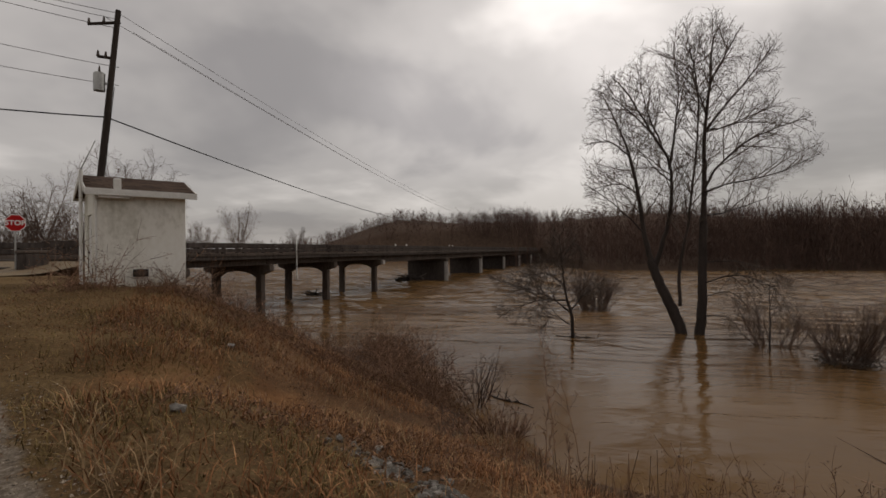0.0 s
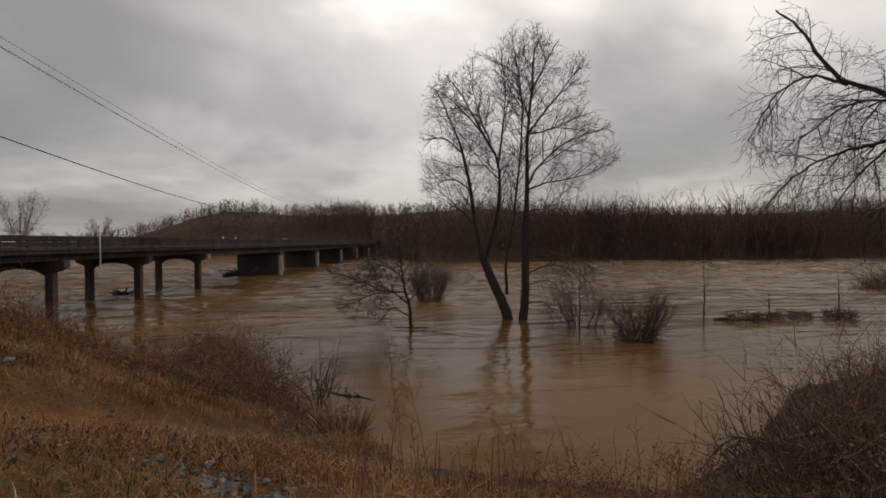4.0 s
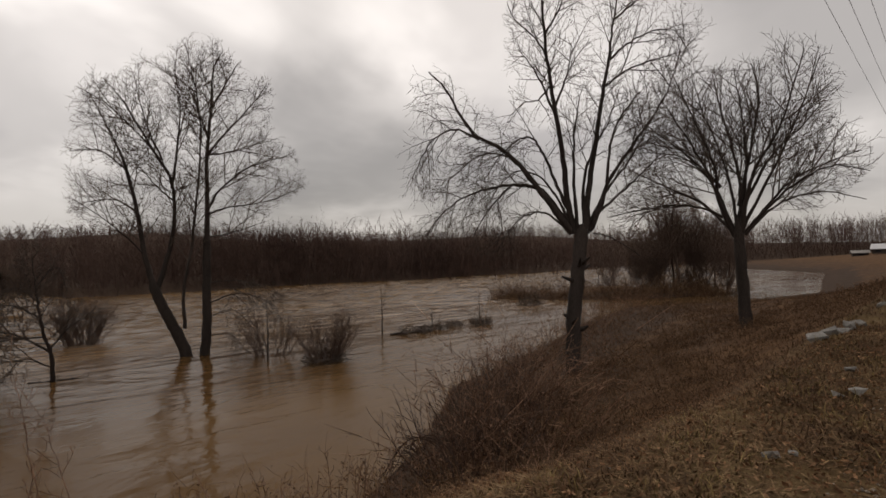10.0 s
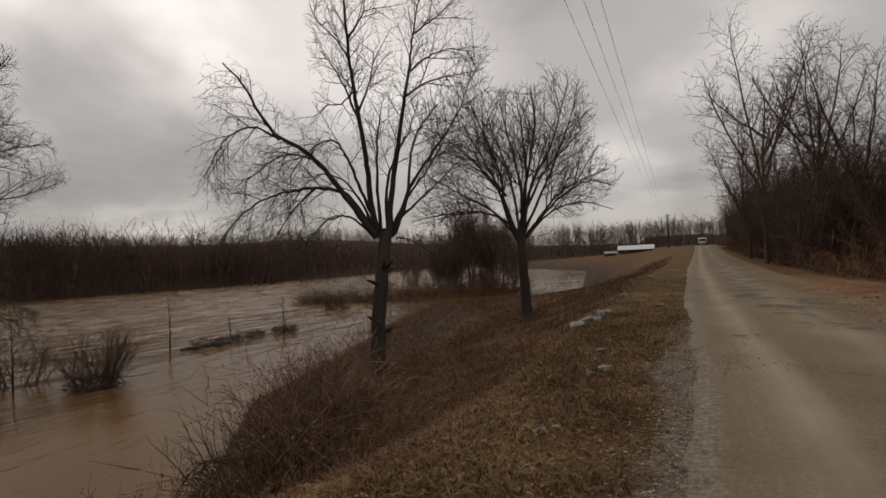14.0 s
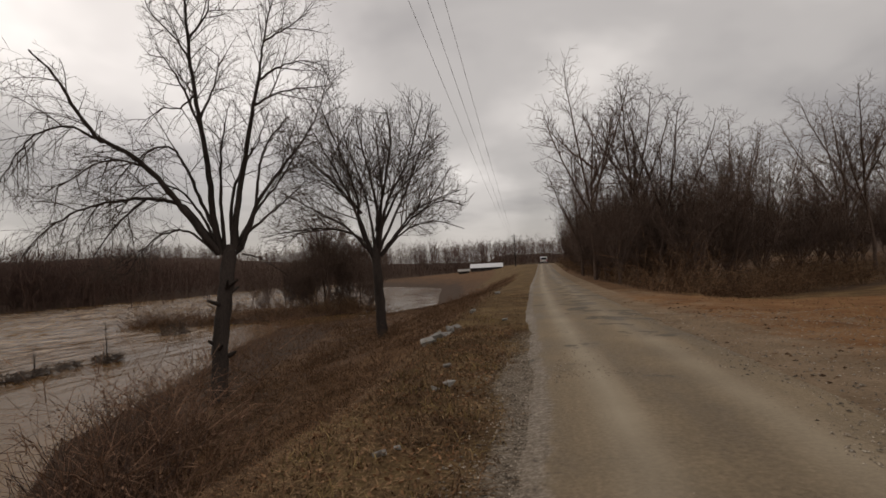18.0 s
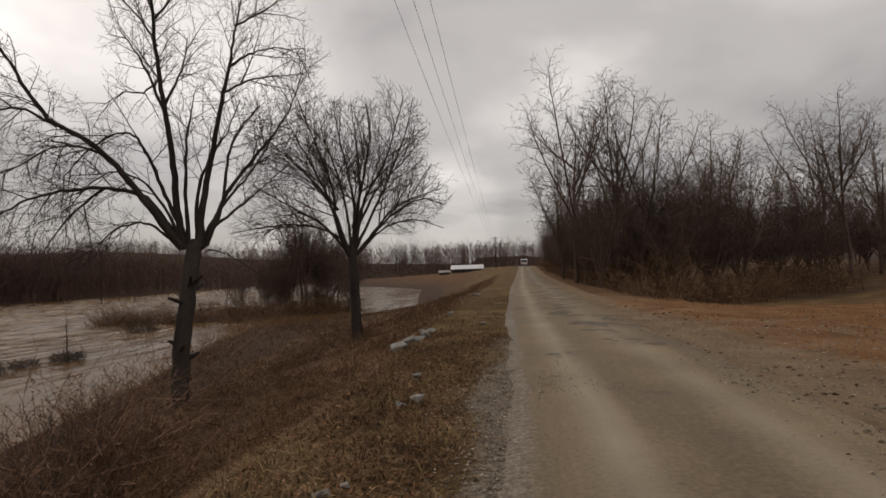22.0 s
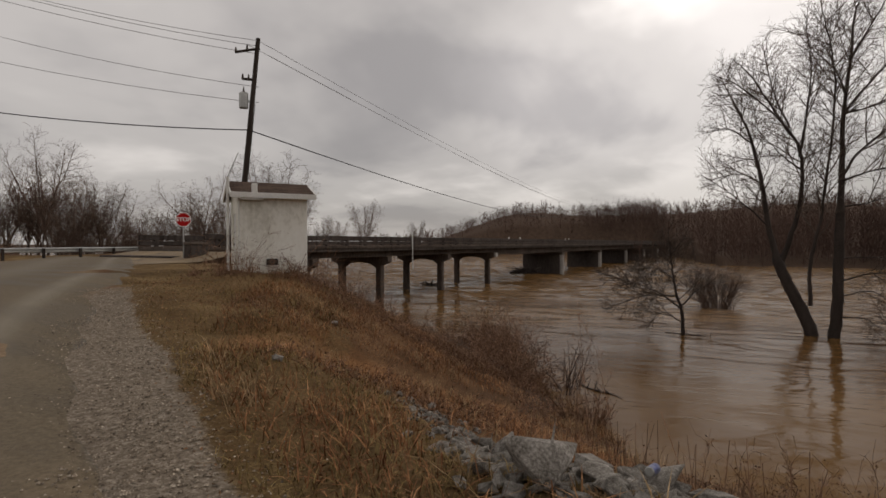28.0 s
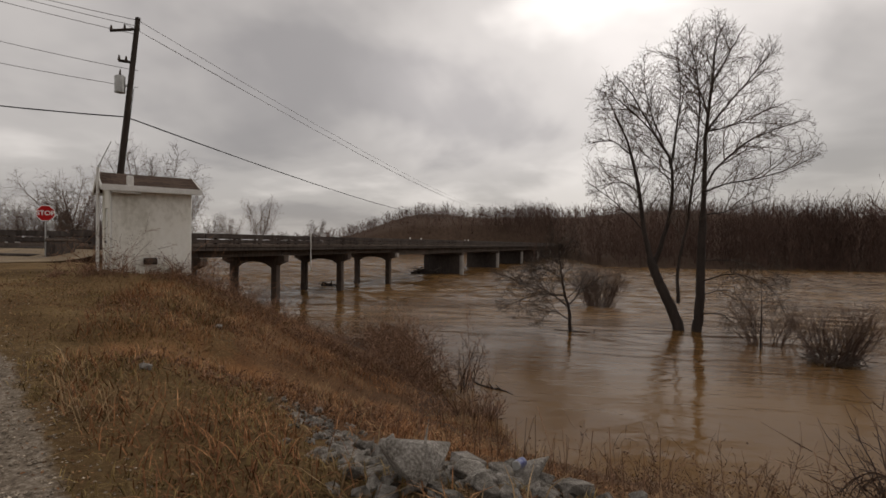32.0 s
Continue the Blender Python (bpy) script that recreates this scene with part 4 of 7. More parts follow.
def flooded_tree():
    w = Wood(11)
    trunks = (
        (0.44, 0.33, 1, ((-0.57, -0.61), (-1.14, 1.22), (-2.01, 3.12), (-2.47, 4.33))),
        (0.38, 0.27, 1, ((0.23, -0.61), (0.46, 1.79), (0.49, 4.26), (0.57, 7.3))),
    )
    leaders = (
        (0.27, 0.03, 0.18, ((-2.47, 4.33), (-3, 6.54), (-3.38, 9.39), (-3.99, 12.16), (-4.67, 13.95), (-5.7, 16.23))),
        (0.24, 0.03, 0.2, ((-2.39, 4.1), (-1.79, 6.16), (-1.33, 8.44), (-1.41, 11.1), (-2.47, 13.19), (-3.99, 16.04), (-5.13, 17.56))),
        (0.17, 0.03, 0.2, ((-0.84, 1.79), (-0.84, 4.26), (-0.34, 6.92), (-0.04, 9.58), (0.23, 12.62), (0.3, 15.28), (-0.11, 17.94), (-0.49, 19.76))),
        (0.25, 0.03, 0.2, ((0.57, 7.3), (0.65, 10.34), (0.68, 13), (1.03, 16.42), (1.18, 18.7), (1.79, 20.14))),
        (0.14, 0.02, 0.25, ((-1.41, 10.72), (-1.1, 13), (-0.84, 15.66), (-1.14, 18.7))),
        (0.13, 0.02, 0.2, ((0.65, 9.39), (1.41, 10.72), (2.85, 12.05), (4.56, 12.88), (6.27, 13.38))),
    )
    side = (
        (0.09, 0.02, 0.15, ((0.61, 9.12), (2.09, 9.58), (4.37, 9.96), (6.57, 10.91))),
        (0.08, 0.02, 0.15, ((0.57, 7.6), (2.09, 7.9), (4.37, 8.74))),
        (0.12, 0.02, 0.2, ((0.68, 13), (2.09, 14.71), (3.42, 16.23), (4.37, 17.63))),
        (0.09, 0.02, 0.2, ((0.72, 13), (2.66, 13.45), (4.56, 14.44))),
        (0.09, 0.02, 0.2, ((0.99, 16.04), (2.17, 18.24), (2.77, 19.27))),
        (0.09, 0.02, 0.2, ((0.8, 14.14), (0, 16.8), (0.57, 19.08))),
        (0.1, 0.02, 0.2, ((-1.56, 11.67), (-2.85, 13.57), (-4.75, 15.47), (-6.19, 16.23))),
        (0.1, 0.02, 0.2, ((-1.94, 12.54), (-2.93, 15.28), (-3.53, 18.32))),
        (0.09, 0.02, 0.2, ((-3.84, 11.67), (-5.13, 12.81), (-6.73, 12.69))),
        (0.09, 0.02, 0.2, ((-3.31, 9.2), (-4.75, 10.03), (-6.57, 9.77))),
        (0.08, 0.02, 0.2, ((-2.96, 6.54), (-4.56, 8.25), (-6.65, 9.96))),
        (0.08, 0.02, 0.2, ((-1.33, 9.96), (-2.47, 11.1), (-4.29, 13.57))),
    )
    low = (
        (0.07, 0.02, 0.2, ((0.57, 3.31), (2.47, 3.88), (4.37, 3.04), (5.21, 1.22))),
        (0.06, 0.02, 0.2, ((0.49, 2.36), (2.09, 2.74), (3.53, 1.22))),
        (0.06, 0.02, 0.2, ((0.57, 1.22), (1.9, 1.22), (2.85, 0.08))),
        (0.05, 0.02, 0.2, ((0.57, 4.64), (2.85, 4.64), (5.51, 3.5))),
    )
    fits = within(-72, [(-6.8, 8.6), (-7, 12.5), (-6.6, 15.3), (-5.6, 17.3), (-3.3, 18.8), (-1.1, 19.4), (-0.2, 20.3), (1.8, 20.5), (2.9, 19), (4.5, 17.9), (4.9, 16), (4.8, 14.3), (6.6, 13.7), (7, 10.9), (4.9, 9.2), (2.1, 7.5), (-0.6, 7.1), (-2.9, 7.1), (-5.1, 7.9)])
    plan = {"len": (0.75, 1.5, 3.1), "gap": (0.21, 0.24, 0.34), "angle": (26, 64), "thin": 0.0082}
    limbs_of(w, -72, trunks, 0.05, plan, 2, fits)
    limbs_of(w, -72, leaders, 0.12, plan, 2, fits, 0.03)
    limbs_of(w, -72, side, 0.32, plan, 2, fits, 0.03)
    plan = {"len": (0.5, 1.0, 1.8), "gap": (0.2, 0.22, 0.24), "angle": (30, 70), "thin": 0.0105}
    limbs_of(w, -72, low, 0.5, plan, 2, within(-72, [(0.6, 4.6), (5.5, 4.6), (5.9, -0.3), (0.6, -0.2)]), 0.0, 0.08)
    ob = tree_thing("bare_tree", w, (-34.35, 10.75, WATER_Z), "tall leafless tree with forked trunk standing in flood water")
    ob.scale = (0.95, 0.95, 0.955)


def drooping_tree():
    w = Wood(22)
    trunk = (
        (0.37, 0.31, 1, ((-0.07, -0.53), (0.02, 1.94), (0.24, 3.87), (0.46, 5.61))),
    )
    leaders = (
        (0.2, 0.03, 0.45, ((0.19, 5.76), (-0.02, 7.26), (-0.17, 9.2), (-0.41, 10.89), (-0.6, 12.58), (-0.7, 14.52), (-0.85, 16.7), (-1.14, 18.39))),
        (0.2, 0.03, 0.45, ((0.68, 5.93), (0.82, 7.5), (1.19, 9.68), (1.55, 11.62), (1.86, 13.07), (2.11, 14.76), (2.61, 16.94))),
        (0.19, 0.035, 0.45, ((0.12, 5.86), (-0.9, 7.26), (-1.86, 8.64), (-2.83, 9.51), (-3.68, 10.02), (-4.33, 11.08), (-4.77, 11.98), (-5.37, 12.63))),
        (0.14, 0.02, 0.3, ((0.02, 6.1), (-1.09, 7.7), (-2.3, 8.03), (-3.56, 7.96), (-4.77, 7.6), (-5.86, 6.87), (-6.56, 6))),
        (0.12, 0.03, 0.6, ((0.8, 5.86), (1.43, 7.26), (1.67, 8.95), (2.06, 10.16), (2.88, 11.23))),
        (0.13, 0.02, 0.35, ((0.92, 6), (1.67, 7.94), (2.73, 9.44), (3.61, 10.65), (4.31, 11.98), (4.91, 13.91))),
        (0.11, 0.02, 0.4, ((0.17, 6.17), (-0.41, 7.74), (-0.9, 9), (-1.33, 9.73), (-1.98, 9.68), (-2.71, 9.07), (-3.36, 8.23))),
    )
    side = (
        (0.09, 0.02, 0.3, ((0.07, 5.76), (-0.8, 6.63), (-1.57, 6.73), (-2.35, 6.29), (-3.17, 5.13))),
        (0.08, 0.02, 0.2, ((-3.68, 10.02), (-4.53, 10.5), (-5.37, 10.36), (-6.03, 9.68), (-6.65, 8.47))),
        (0.09, 0.03, 0.8, ((0.27, 7.99), (0.22, 9.44), (0.36, 11.25))),
        (0.09, 0.02, 0.3, ((1.23, 6.65), (2.25, 7.48), (3.02, 8.18), (3.82, 8.95))),
        (0.05, 0.02, 0.5, ((0.94, 5.76), (1.65, 5.57), (2.73, 4.79))),
        (0.06, 0.015, 0.3, ((-0.56, 12.05), (-1.09, 11.47), (-1.74, 11.37), (-2.35, 10.77))),
        (0.08, 0.02, 0.2, ((1.81, 12.87), (2.54, 13.5), (3.58, 13.99), (4.79, 13.99))),
        (0.08, 0.02, 0.2, ((1.57, 11.74), (2.73, 12.34), (4.55, 12.58))),
        (0.07, 0.02, 0.2, ((-0.65, 13.31), (-1.14, 14.28), (-1.98, 15.25), (-2.35, 16.21))),
        (0.07, 0.02, 0.2, ((-0.7, 14.28), (-0.05, 15.25), (0.19, 16.46))),
        (0.07, 0.02, 0.2, ((2.06, 14.52), (2.98, 15.25), (4.07, 16.21))),
        (0.08, 0.02, 0.2, ((-2.35, 7.99), (-3.32, 7.14), (-4.28, 5.81))),
        (0.07, 0.02, 0.2, ((-2.35, 9.15), (-3.56, 9.32), (-5.01, 8.23))),
    )
    inner = (
        (0.12, 0.03, 0.5, ((0.31, 5.81), (0.27, 7.74), (0.34, 9.68), (0.56, 10.89))),
        (0.11, 0.02, 0.35, ((0.6, 5.93), (0.7, 8.23), (1.33, 9.78), (1.67, 10.29), (2.25, 11.86))),
        (0.09, 0.02, 0.3, ((-0.36, 10.65), (-1.04, 12.39), (-1.81, 13.55))),
        (0.1, 0.02, 0.35, ((0.75, 6), (1.52, 7.5), (2.49, 8.71), (3.27, 10.04), (3.46, 11.13))),
        (0.09, 0.02, 0.35, ((0.12, 6), (-0.51, 7.38), (-1.14, 8.23), (-2.11, 8.47), (-2.95, 7.79))),
        (0.08, 0.02, 0.3, ((-0.41, 11.13), (0.12, 12.58), (0.36, 14.04))),
    )
    up, skirt = [(-2.5, 12.8), (-2.3, 18.5), (4.1, 19), (5.5, 15.6), (5.8, 12.2), (4.5, 10.1), (3.6, 7.1), (1.5, 5.7), (0.2, 6.2), (-0.5, 8.7), (-2.1, 10.9)], [(-7.2, 5.6), (-7.6, 9.2), (-6.8, 11.1), (-5.8, 13.1), (-4.3, 12.1), (-2.3, 10.5), (-0.8, 10), (0.3, 6.3), (-0.6, 4.8), (-3.3, 4.7)]
    plan = {"len": (0.55, 1.15, 2.3), "gap": (0.2, 0.22, 0.3), "angle": (28, 62), "thin": 0.006}
    limbs_of(w, -32, trunk, 0.0, plan, 2, None)
    limbs_of(w, -32, leaders[:2] + leaders[4:6], 0.15, plan, 2, within(-32, up), 0.1, 0.02)
    limbs_of(w, -32, side[3:11] + inner, 0.3, plan, 2, within(-32, up, skirt), 0.06, 0.04)
    hanging = {"len": (0.7, 1.4, 2.2), "gap": (0.22, 0.22, 0.27), "angle": (25, 65), "thin": 0.0064}
    limbs_of(w, -32, leaders[2:4] + leaders[6:] + side[:2] + side[11:], 0.3, hanging, 2, within(-32, skirt, up), -0.02, 0.13)
    # broken stubs round the fork
    for k in range(9):
        z = w.r.uniform(3.2, 6.0) if k < 6 else w.r.uniform(1.6, 3.2)
        a = w.r.uniform(0, 6.28)
        p = Vector((0.83, 0.56, 0)) * (0.015 * z * z) + Vector((0, 0, z))
        d = Vector((math.cos(a), math.sin(a), 0.35)).normalized()
        e = p + d * w.r.uniform(0.45, 0.9)
        w.stems.append(("stub", [p, p.lerp(e, 0.5) + w.vec() * 0.08, e], [0.12, 0.09, 0.045]))
    x, y = -12.65, 18.35
    tree_thing("bare_tree", w, (x, y, gz(x, y)), "leafless bankside tree with drooping limbs and broken stubs")


def round_tree():
    w = Wood(33)
    trunk = (
        (0.35, 0.27, 1, ((0.06, -0.54), (0, 2.08), (-0.1, 4.58))),
    )
    limbs = (
        (0.17, 0.03, 0.25, ((-0.26, 4.48), (-0.9, 6.24), (-0.99, 7.84), (-1.57, 9.6), (-2.53, 12.16))),
        (0.17, 0.03, 0.25, ((-0.1, 4.64), (0.06, 6.56), (-0.13, 8.48), (-0.7, 11.04), (-0.93, 12.8))),
        (0.18, 0.03, 0.25, ((0.03, 4.58), (0.38, 6.56), (0.9, 7.9), (1.79, 9.44), (2.69, 12.32))),
        (0.14, 0.03, 0.25, ((0.19, 4.58), (1.22, 5.92), (2.5, 7.2), (4.99, 8.22))),
        (0.1, 0.02, 0.25, ((0.19, 4.51), (1.41, 5.73), (3.07, 6.24), (4.67, 5.73))),
        (0.14, 0.03, 0.25, ((-0.26, 4.58), (-1.57, 6.08), (-3.01, 7.04), (-5.25, 8.32))),
        (0.1, 0.02, 0.25, ((-0.51, 5.34), (-2.05, 6.02), (-3.81, 6.05), (-5.89, 5.66))),
        (0.13, 0.03, 0.25, ((-0.03, 5.92), (0.7, 9.28), (1.02, 11.36), (0.77, 13.12))),
        (0.12, 0.02, 0.25, ((-0.77, 6.88), (-1.89, 8.22), (-3.33, 9.6), (-4.45, 10.56))),
        (0.12, 0.02, 0.25, ((0.32, 6.24), (1.41, 8.22), (2.75, 9.6), (3.78, 10.88))),
    )
    more = (
        (0.13, 0.02, 0.25, ((-0.38, 4.8), (-1.34, 7.68), (-2.3, 9.6), (-3.33, 11.52))),
        (0.14, 0.02, 0.25, ((-0.06, 4.96), (0.38, 7.84), (0.26, 10.4), (0, 13.02))),
        (0.13, 0.02, 0.25, ((0.13, 4.9), (1.34, 7.26), (2.18, 9.06), (3.26, 12))),
        (0.12, 0.02, 0.25, ((-0.26, 4.7), (-1.15, 7.14), (-2.53, 8.64), (-4.45, 9.18))),
        (0.1, 0.02, 0.25, ((0.19, 4.64), (1.86, 6.4), (3.46, 7.26), (4.8, 6.88))),
        (0.12, 0.02, 0.25, ((-0.13, 5.02), (-0.51, 7.84), (-1.47, 10.88), (-1.86, 12.7))),
    )
    fits = within(-17, [(-6, 5.1), (-6, 8.2), (-4.7, 10.8), (-3, 12.7), (-1.1, 13.2), (0.8, 13.3), (2.8, 12.9), (3.8, 11.4), (4.3, 9.9), (5.5, 8.7), (5.5, 7.7), (3.7, 5.5), (1.5, 5.3), (0.5, 4.6), (-1.1, 4.8), (-3, 4.5), (-4.9, 4.5)])
    plan = {"len": (0.75, 1.5, 3.0), "gap": (0.22, 0.27, 0.38), "angle": (24, 60), "thin": 0.0085}
    limbs_of(w, -17, trunk, 0.0, plan, 2, fits)
    limbs_of(w, -17, limbs + more, 0.42, plan, 2, fits, 0.05)
    x, y = -9.45, 29.0
    ob = tree_thing("bare_tree", w, (x, y, gz(x, y)), "dark leafless tree with a dense rounded crown")
    ob.scale = (1.05, 1.05, 1.06)


def small_flooded_tree():
    w = Wood(44)
    limbs = (
        (0.17, 0.02, 0.35, ((0, -0.51), (0, 1.2), (-0.25, 2.22), (-0.48, 3.74), (-0.6, 4.9), (-0.7, 6.2))),
        (0.09, 0.02, 0.15, ((-0.06, 1.46), (-1.27, 2.31), (-2.69, 2.79), (-5.14, 3.36))),
        (0.07, 0.02, 0.15, ((-0.25, 2.22), (-1.9, 2.25), (-3.49, 1.65), (-4.37, 1.14))),
        (0.07, 0.02, 0.15, ((-0.38, 3.11), (-1.52, 3.8), (-3.01, 3.58))),
        (0.06, 0.02, 0.15, ((-0.51, 3.99), (-1.39, 4.69), (-2.22, 3.99))),
        (0.07, 0.02, 0.15, ((-0.03, 1.68), (1.01, 2.79), (2.16, 3.04))),
        (0.06, 0.02, 0.2, ((-0.03, 0.73), (-1.11, 1.27), (-1.84, 0.41))),
        (0.06, 0.02, 0.15, ((-0.57, 4.69), (0.25, 5.64), (0.7, 4.37))),
    )
    fits = within(-84, [(-5.5, 3.7), (-3.4, 4), (-1.8, 5.3), (-1.1, 6.9), (-1.3, 9.1), (0, 9.3), (0.4, 6.3), (1, 4.2), (2.4, 3.4), (2.1, 1.8), (0.4, 1.6), (-0.6, 0.2), (-2.1, 0.1), (-4.1, 0.8)])
    plan = {"len": (0.6, 1.1, 1.9), "gap": (0.18, 0.19, 0.22), "angle": (25, 66), "thin": 0.0102}
    limbs_of(w, -84, limbs, 0.5, plan, 2, fits, 0.04, 0.02)
    tree_thing("small_bare_tree", w, (-32.6, 3.2, WATER_Z), "small leafless tree spreading low over the flood")


def bush_mesh(seed, stems, height, spread, kids=(4, 4), lean=0.0):
    w = Wood(seed)
    for k in range(stems):
        a = w.r.uniform(0, 6.283)
        rad = spread * 0.35 * math.sqrt(w.r.random())
        p = Vector((rad * math.cos(a), rad * math.sin(a), -0.25))
        d = Vector((math.cos(a) * w.r.uniform(0.1, 0.75) + lean, math.sin(a) * w.r.uniform(0.1, 0.75), 1))
        w.shoot(p, d, height * w.r.uniform(0.6, 1.1), w.r.uniform(0.012, 0.03), 2, -0.02, (20, 50), kids, 0.004, 5)
    return w


def bush(name, at, seed, stems, height, spread, label, mat=None, group="", debris=False):
    w = bush_mesh(seed, stems, height, spread)
    segs = w.limbs + w.twigs
    ob = thing(name, pose(*at), label, "bush", group)
    v, f = tubes(segs, 3)
    piece("branchwork", mesh_of("branchwork", v, f, mat or M_TWIG_RED), ob)
    if debris:
        rr = random.Random(seed)
        sg = []
        for k in range(int(45 + 50 * height)):
            a, q = rr.uniform(0, 6.283), spread * 0.55 * math.sqrt(rr.random())
            p = Vector((q * math.cos(a), q * math.sin(a), rr.uniform(0, 0.75) * (1 - q / spread)))
            d = Vector((rr.uniform(-1, 1), rr.uniform(-1, 1), rr.uniform(-0.25, 0.5))).normalized() * rr.uniform(0.3, 0.8)
            sg.append((*(p - d / 2), *(p + d / 2), rr.uniform(0.012, 0.035), 0.008))
        v, f = tubes(sg, 4)
        piece("flood_debris", mesh_of("flood_debris", v, f, M_TWIG), ob, None, "dark tangle of caught flood wood")
    return ob


flooded_tree()
drooping_tree()
round_tree()
small_flooded_tree()
FB = "bushes standing in the flood"
bush("flooded_bush", (-26.2, 14.6, WATER_Z), 51, 85, 2.8, 2.4, "reddish leafless bush standing in flood water", None, FB, True)
bush("flooded_bush", (-47.4, 6.8, WATER_Z), 52, 140, 3.3, 3.6, "wide leafless bush half drowned in the river", None, FB)
bush("flooded_bush", (-30.5, 13.6, WATER_Z), 53, 40, 2.6, 2.8, "sparse leafless bush beside the forked tree", None, FB)
bush("flooded_bush", (-30.2, 31.6, WATER_Z), 54, 40, 0.9, 2.0, "low dark mound of flooded brush", M_TWIG, FB, True)
bush("flooded_bush", (-30.6, 24.6, WATER_Z), 55, 14, 0.7, 2.2, "low strip of brush and driftwood in water", M_TWIG, FB, True)
for k, (bx, by) in enumerate(((-30.9, 26.0), (-30.7, 27.6), (-31.0, 29.4))):
    bush("flooded_bush", (bx, by, WATER_Z), 160 + k, 8, 0.55, 1.3, "low drift and brush strung out in the flood", M_TWIG, FB, True)
bush("flooded_bush", (-37.3, 47.6, WATER_Z), 56, 36, 1.6, 3.0, "dark leafless bush with drift at its foot", M_TWIG, FB, True)


def sapling(at, seed, height, label):
    w = Wood(seed)
    p = Vector((0, 0, -0.4))
    pts = w.curve([p, Vector((0.05, 0, height * 0.35)), Vector((-0.05, 0.05, height * 0.7)), Vector((0.0, 0, height))], 4, 0.02)
    w.stems.append(("trunk", pts, [0.055 - 0.043 * i / (len(pts) - 1) for i in range(len(pts))]))
    w.side(pts, height, 0.05, 1, -0.03, (35, 65), (4, 14), 0.005, 0.15, (0.12, 0.28))
    tree_thing("sapling", w, at, label, "tree")


sapling((-31.6, 22.6, WATER_Z), 61, 3.6, "thin leafless sapling standing in flood water")
sapling((-28.9, 12.6, WATER_Z), 62, 3.4, "thin leaning sapling beside the forked tree")
for k, (bx, by, bh) in enumerate(((-8.7, 7.3, 1.9), (-9.3, 8.3, 2.1), (-9.6, 9.4, 1.7), (-10.4, 10.2, 2.0), (-11.2, 11.6, 1.8), (-11.9, 12.8, 2.0), (-8.3, 8.6, 1.6), (-9.0, 10.6, 1.5), (-13.2, 14.6, 1.8))):
    bush("bank_shrub", (bx, by, max(gz(bx, by), WATER_Z)), 70 + k, 11, bh, 1.1, "dead leafless shrub with upright stems on the bank", M_TWIG_RED, "dead shrubs on the bank")
bush("bank_shrub", (-18.4, -1.6, WATER_Z), 57, 13, 2.0, 1.3, "sparse leafless shrub at the flooded bank", M_TWIG_RED)
bush("bank_shrub", (-15.3, -0.7, WATER_Z), 58, 60, 0.8, 1.5, "low tangled brown shrub at the water's edge", M_WEED)
sapling((-31.0, 32.4, WATER_Z), 63, 2.6, "bent bare sapling above a brush mound")
sapling((-31.6, 27.5, WATER_Z), 64, 1.6, "short bare sapling in flood water")

# woods: a few grown kinds, copied


def wood_tree(seed, height, kind):
    """A woodland tree: a trunk that parts into steep limbs, fine twigs above."""
    w = Wood(seed)
    r = w.r
    tall = kind == "tall"
    lean = Vector((r.uniform(-0.07, 0.07), r.uniform(-0.07, 0.07), 0)) * height
    fork = height * (r.uniform(0.3, 0.42) if tall else r.uniform(0.1, 0.2))
    rad = height * 0.0115
    pts = w.curve([Vector((0, 0, -0.4)), lean * 0.2 + Vector((0.1, 0, fork * 0.5)), lean * 0.4 + Vector((0, 0.1, fork)), lean * 0.8 + Vector((0, 0, height * 0.72))], 4, 0.06)
    w.stems.append(("trunk", pts, [rad * (1 - 0.8 * i / (len(pts) - 1)) for i in range(len(pts))]))
    any_place = within(0, [(-height, -1.0), (height, -1.0), (height, height * 1.04), (-height, height * 1.04)])
    plan = {"len": (height * 0.045, height * 0.085, height * 0.17), "gap": (height * 0.019, height * 0.023, height * 0.028), "angle": (28, 66), "thin": 0.0105}
    ramify(w, pts, rad * 0.5, 2, plan, any_place, 0.55, 0.14, 0.0)
    count = 6 if tall else 8
    for k in range(count):
        a = 6.283 * k / count + r.uniform(-0.4, 0.4)
        out = Vector((math.cos(a), math.sin(a), 0)) * height * (r.uniform(0.15, 0.27) if tall else r.uniform(0.2, 0.34))
        i = min(len(pts) - 2, int(len(pts) * (0.45 + 0.35 * r.random()) if tall else len(pts) * (0.25 + 0.4 * r.random())))
        base = pts[i]
        top = height * r.uniform(0.76, 0.98)
        line = w.curve([base, base + out * 0.45 + Vector((0, 0, (top - base.z) * 0.35)), base + out * 0.85 + Vector((0, 0, (top - base.z) * 0.7)), base + out * 1.1 + Vector((0, 0, top - base.z))], 4, 0.06)
        w.run(line, rad * 0.5, 0.02, w.limbs)
        ramify(w, line, rad * 0.45, 2, plan, any_place, 0.18, 0.03, 0.0)
    return w


KINDS = []
for k, (hh, kd) in enumerate(((17, "tall"), (16, "tall"), (15, "tall"), (12, "bushy"), (10, "bushy"), (8, "bushy"))):
    w = wood_tree(100 + k, hh, kd)
    v, f = pipe(w.stems[0][1], w.stems[0][2], 8)
    KINDS.append((hh, mesh_of("trunk", v, f, M_TWIG_WOOD, True), crown_mesh(w, M_TWIG_WOOD)))


